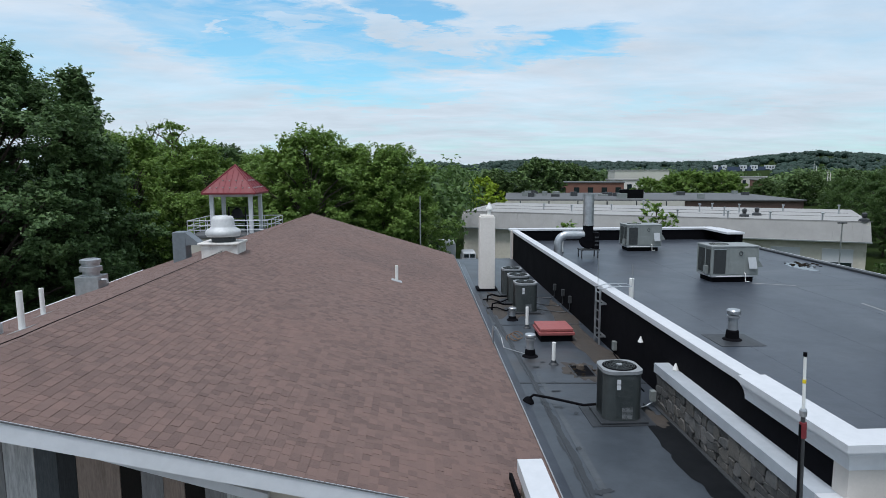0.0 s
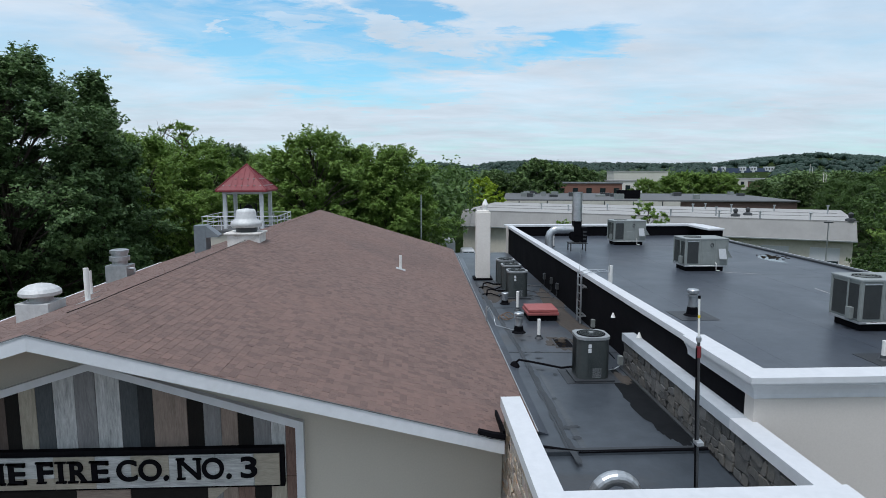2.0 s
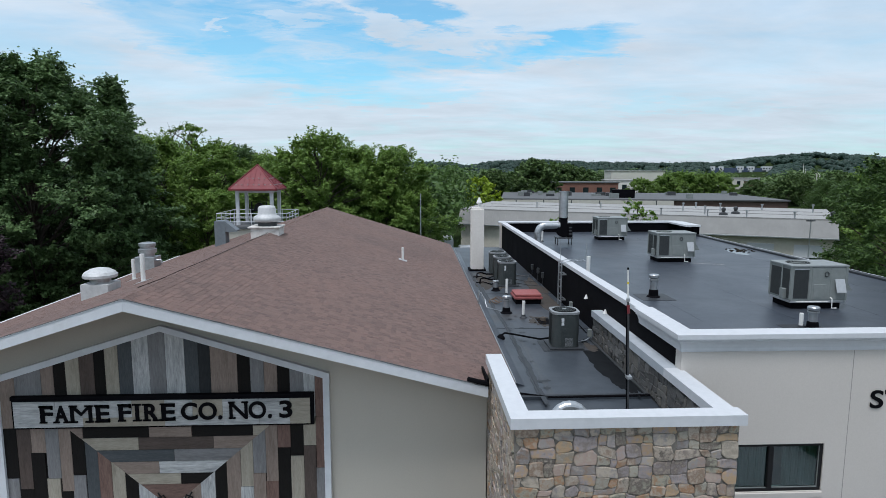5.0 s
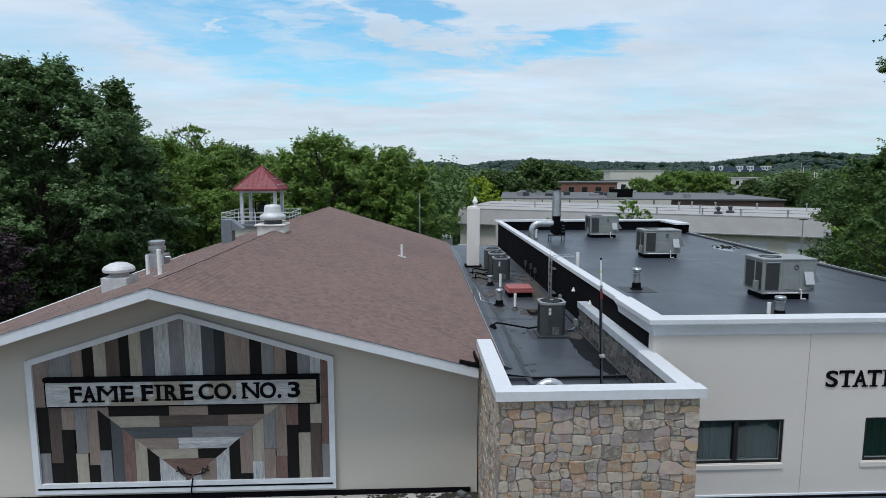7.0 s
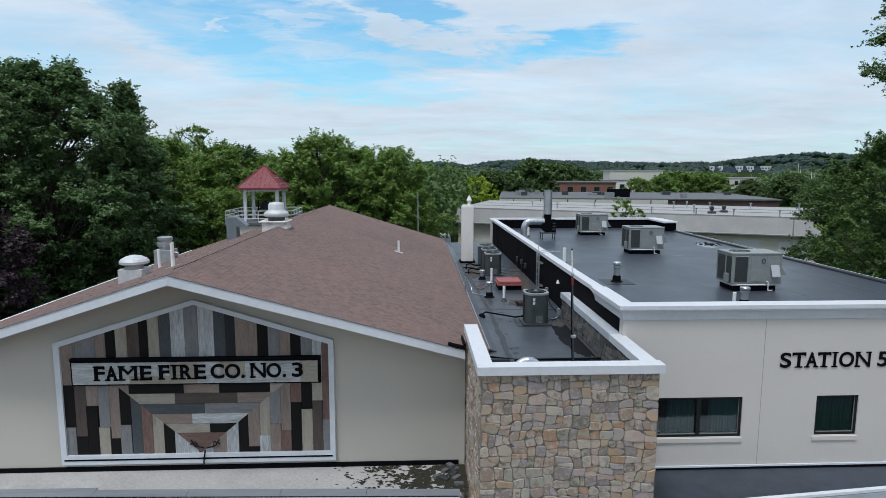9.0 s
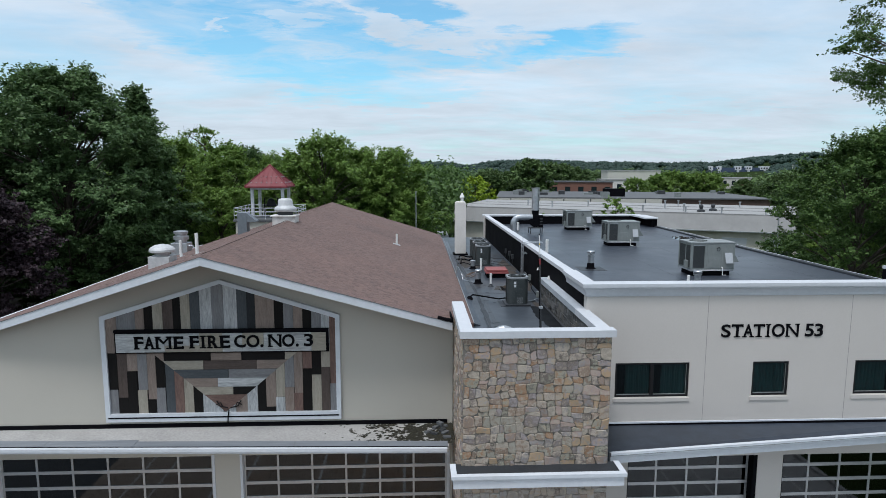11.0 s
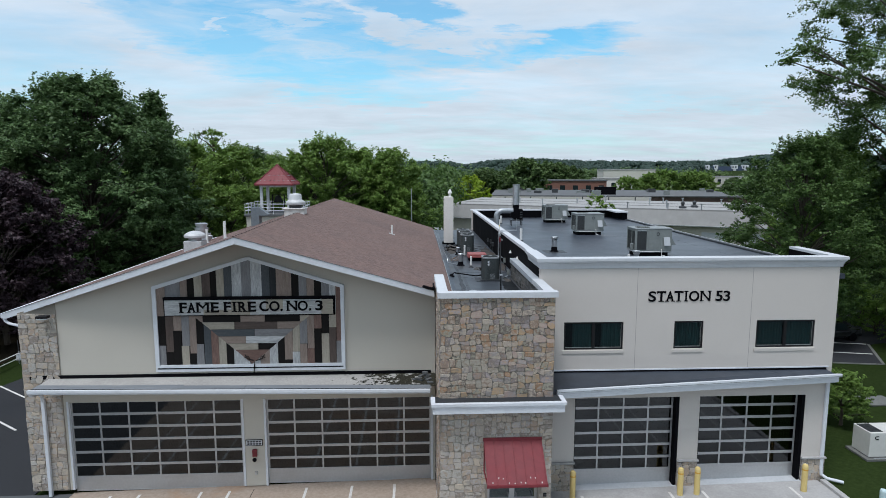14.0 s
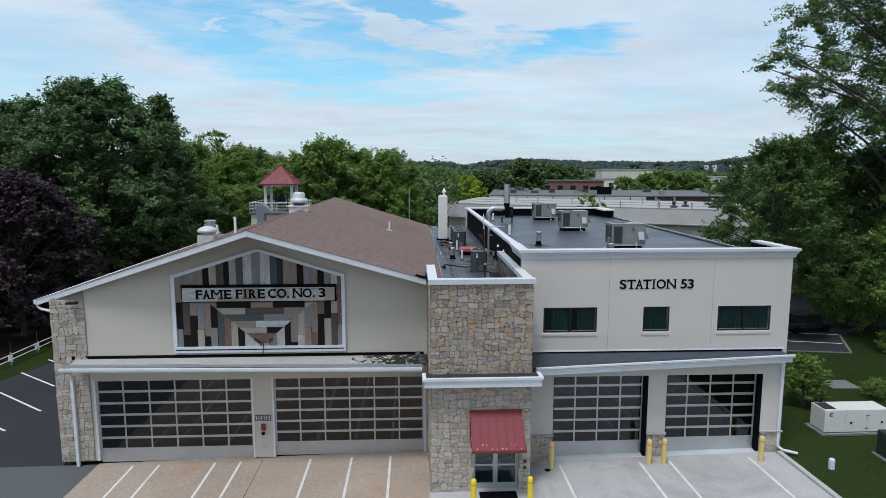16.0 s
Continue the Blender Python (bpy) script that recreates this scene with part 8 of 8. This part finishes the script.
def stone_geometry(poly, to_world, depth, verts, faces):
    n, k = len(poly), len(verts)
    cx, cy = sum(p[0] for p in poly) / n, sum(p[1] for p in poly) / n
    g = random.Random(int(cx * 977 + cy * 7919))
    tx, ty = g.uniform(-0.09, 0.09), g.uniform(-0.09, 0.09)
    for f, d, t in ((1.0, -0.02, 0), (0.975, depth * 0.75, 1), (0.88, depth, 1)):
        for x, y in poly:
            verts.append(to_world(cx + (x - cx) * f, cy + (y - cy) * f, d + t * ((x - cx) * tx + (y - cy) * ty)))
    for r in (0, 1):
        for i in range(n):
            a, b = k + r * n + i, k + r * n + (i + 1) % n
            faces.append((a, b, b + n, a + n))
    faces.append(tuple(k + 2 * n + i for i in range(n)))


def lay_stones(parent, w, h, seed, to_world, singly, holes=(), material=None):
    material = material or M_STONE
    g = random.Random(seed + 1)
    verts, faces = [], []
    for poly in stone_cells(w, h, seed, holes=holes):
        d = g.uniform(0.018, 0.042)
        if singly:
            verts, faces = [], []
        stone_geometry(poly, to_world, d, verts, faces)
        if singly:
            me = bpy.data.meshes.new("stone")
            me.from_pydata(verts, [], faces)
            me.materials.append(material)
            part("stone", me, None, parent)
    if not singly and verts:
        me = bpy.data.meshes.new("stones")
        me.from_pydata(verts, [], faces)
        me.materials.append(material)
        tagged(part("stonework", me, None, parent), kind="stuff")


lay_stones(front_core, TX1 - TX0, 3.82, 31, lambda u, v, d: (TX0 + u, TY - d, 5.16 + v), True)
lay_stones(lower_core, TX1 - TX0, 4.86, 32, lambda u, v, d: (TX0 + u, TY - d, v), False, [(5.72 - TX0, 7.62 - TX0, -1, 2.38)], M_STONE_PALE)
lay_stones(left_core, 3.78, 8.97, 33, lambda u, v, d: (TX0 - d, -u, v), False)
lay_stones(right_core, 7.8, 0.76, 34, lambda u, v, d: (TX1 - 0.32 - d, 4.43 - u, 8.20 + v), True, (), M_STONE_SHADED)
lay_stones(hall_pier, 1.52, 7.68, 35, lambda u, v, d: (-13.15 + u, -0.04 - d, v), True, (), M_STONE_PALE)
for x0, x1, s in ((SX0 + 0.05, RD[0][0], 36), (RD[0][1], RD[1][0], 37), (RD[1][1], SX1, 38)):
    bm = B()
    box(bm, x0, x1, SY - 0.05, SY - 0.002, 0, 1.4)
    base = part("stone_base", bm, M_MORTAR, st)
    lay_stones(base, x1 - x0, 1.38, s, lambda u, v, d, x0=x0: (x0 + u, SY - 0.05 - d * 0.6, v), True, (), M_STONE_PALE)
    bm = B()
    box(bm, x0 - 0.03, x1 + 0.03, SY - 0.13, SY - 0.002, 1.4, 1.48, 0.012)
    part("stone_cap", bm, M_CONCRETE_R, st)

# ---- shingles ----
def tab_mesh(w, h, t):
    """One shingle tab in its own plane: u down the slope, v along the course."""
    me = bpy.data.meshes.new("shingle")
    v = [(0, 0, 0.001), (h, 0, t), (h, w, t), (0, w, 0.001), (h, 0, -0.004), (h, w, -0.004)]
    me.from_pydata(v, [], [(0, 1, 2, 3), (1, 4, 5, 2), (0, 4, 1), (3, 2, 5)])
    me.materials.append(M_SHINGLE)
    return me


def lay_shingles(slope, sign, s, length, seed, near):
    """Courses from the eave to the ridge; those inside near = (d0, d1, y0, y1) are pieces of their own."""
    g = random.Random(seed)
    ang = math.atan(s)
    ca, sa = math.cos(ang), math.sin(ang)
    run = length / ca
    h, w, t = 0.142, 0.215, 0.006
    verts, faces = [], []
    me, singles = tab_mesh(w - 0.005, h + 0.02, t), 0
    for i in range(int(run / h)):
        d = run - (i + 1) * h
        xh = RIDGE_X + sign * (d + h) * ca
        y0 = roof_front(xh) if sign < 0 or xh < 3.84 else 0.12
        y = y0 - g.uniform(0, 0.3)
        while y < ROOF_Y1 - 0.05:
            wide = w if near and near[0] < d < near[1] and near[2] - 0.4 < y < near[3] else g.choice((0.12, 0.16, 0.20, 0.25))
            ya, yb = max(y, y0), min(y + wide - 0.004, ROOF_Y1)
            if yb - ya > 0.06:
                lift = 0.003 + g.uniform(0, 0.004)
                if near and near[0] < d < near[1] and near[2] < ya < near[3] and singles < 300 and yb - ya > 0.205:
                    ob = new("shingle", me)
                    ob.parent = slope
                    ob.matrix_basis = Matrix(((sign * ca, 0, sign * sa, RIDGE_X + sign * d * ca + sign * sa * lift), (0, 1, 0, ya), (-sa, 0, ca, RIDGE_Z - d * sa + ca * lift), (0, 0, 0, 1)))
                    singles += 1
                else:
                    k = len(verts)
                    tt = t * g.uniform(0.6, 1.35)
                    for u, yy, n in ((0, ya, 0.001), (h + 0.02, ya, tt), (h + 0.02, yb, tt), (0, yb, 0.001), (h + 0.02, ya, -0.004), (h + 0.02, yb, -0.004)):
                        n += lift
                        verts.append((RIDGE_X + sign * ((d + u) * ca + n * sa), yy, RIDGE_Z - (d + u) * sa + n * ca))
                    faces += [(k, k + 1, k + 2, k + 3), (k + 1, k + 4, k + 5, k + 2), (k, k + 4, k + 1), (k + 3, k + 2, k + 5)]
            y += wide
    m2 = bpy.data.meshes.new("shingles")
    m2.from_pydata(verts, [], faces)
    m2.materials.append(M_SHINGLE)
    tagged(part("shingle_field", m2, None, slope), kind="stuff")


lay_shingles(slope_e, 1, SL_R, EAVE_R - RIDGE_X, 41, (2.6, 6.2, -1.81, -0.7))
lay_shingles(slope_w, -1, SL_L, RIDGE_X - EAVE_L, 42, None)

# bent caps along the ridge
cap = bpy.data.meshes.new("ridge_shingle")
cap.from_pydata([(-0.15, 0, -0.15 * SL_L + 0.008), (0, 0, 0.016), (0.15, 0, -0.15 * SL_R + 0.008), (-0.15, 0.19, -0.15 * SL_L + 0.004), (0, 0.19, 0.012), (0.15, 0.19, -0.15 * SL_R + 0.004),
                 (-0.15, 0, -0.15 * SL_L - 0.004), (0.15, 0, -0.15 * SL_R - 0.004)], [], [(0, 1, 4, 3), (1, 2, 5, 4), (0, 6, 7, 2, 1), (0, 3, 6), (2, 7, 5)])
cap.materials.append(M_SHINGLE)
for i in range(int((ROOF_Y1 - roof_front(RIDGE_X)) / 0.17)):
    ob = new("ridge_shingle", cap)
    ob.parent, ob.location = hall, (RIDGE_X, roof_front(RIDGE_X) + i * 0.17, RIDGE_Z + 0.004)
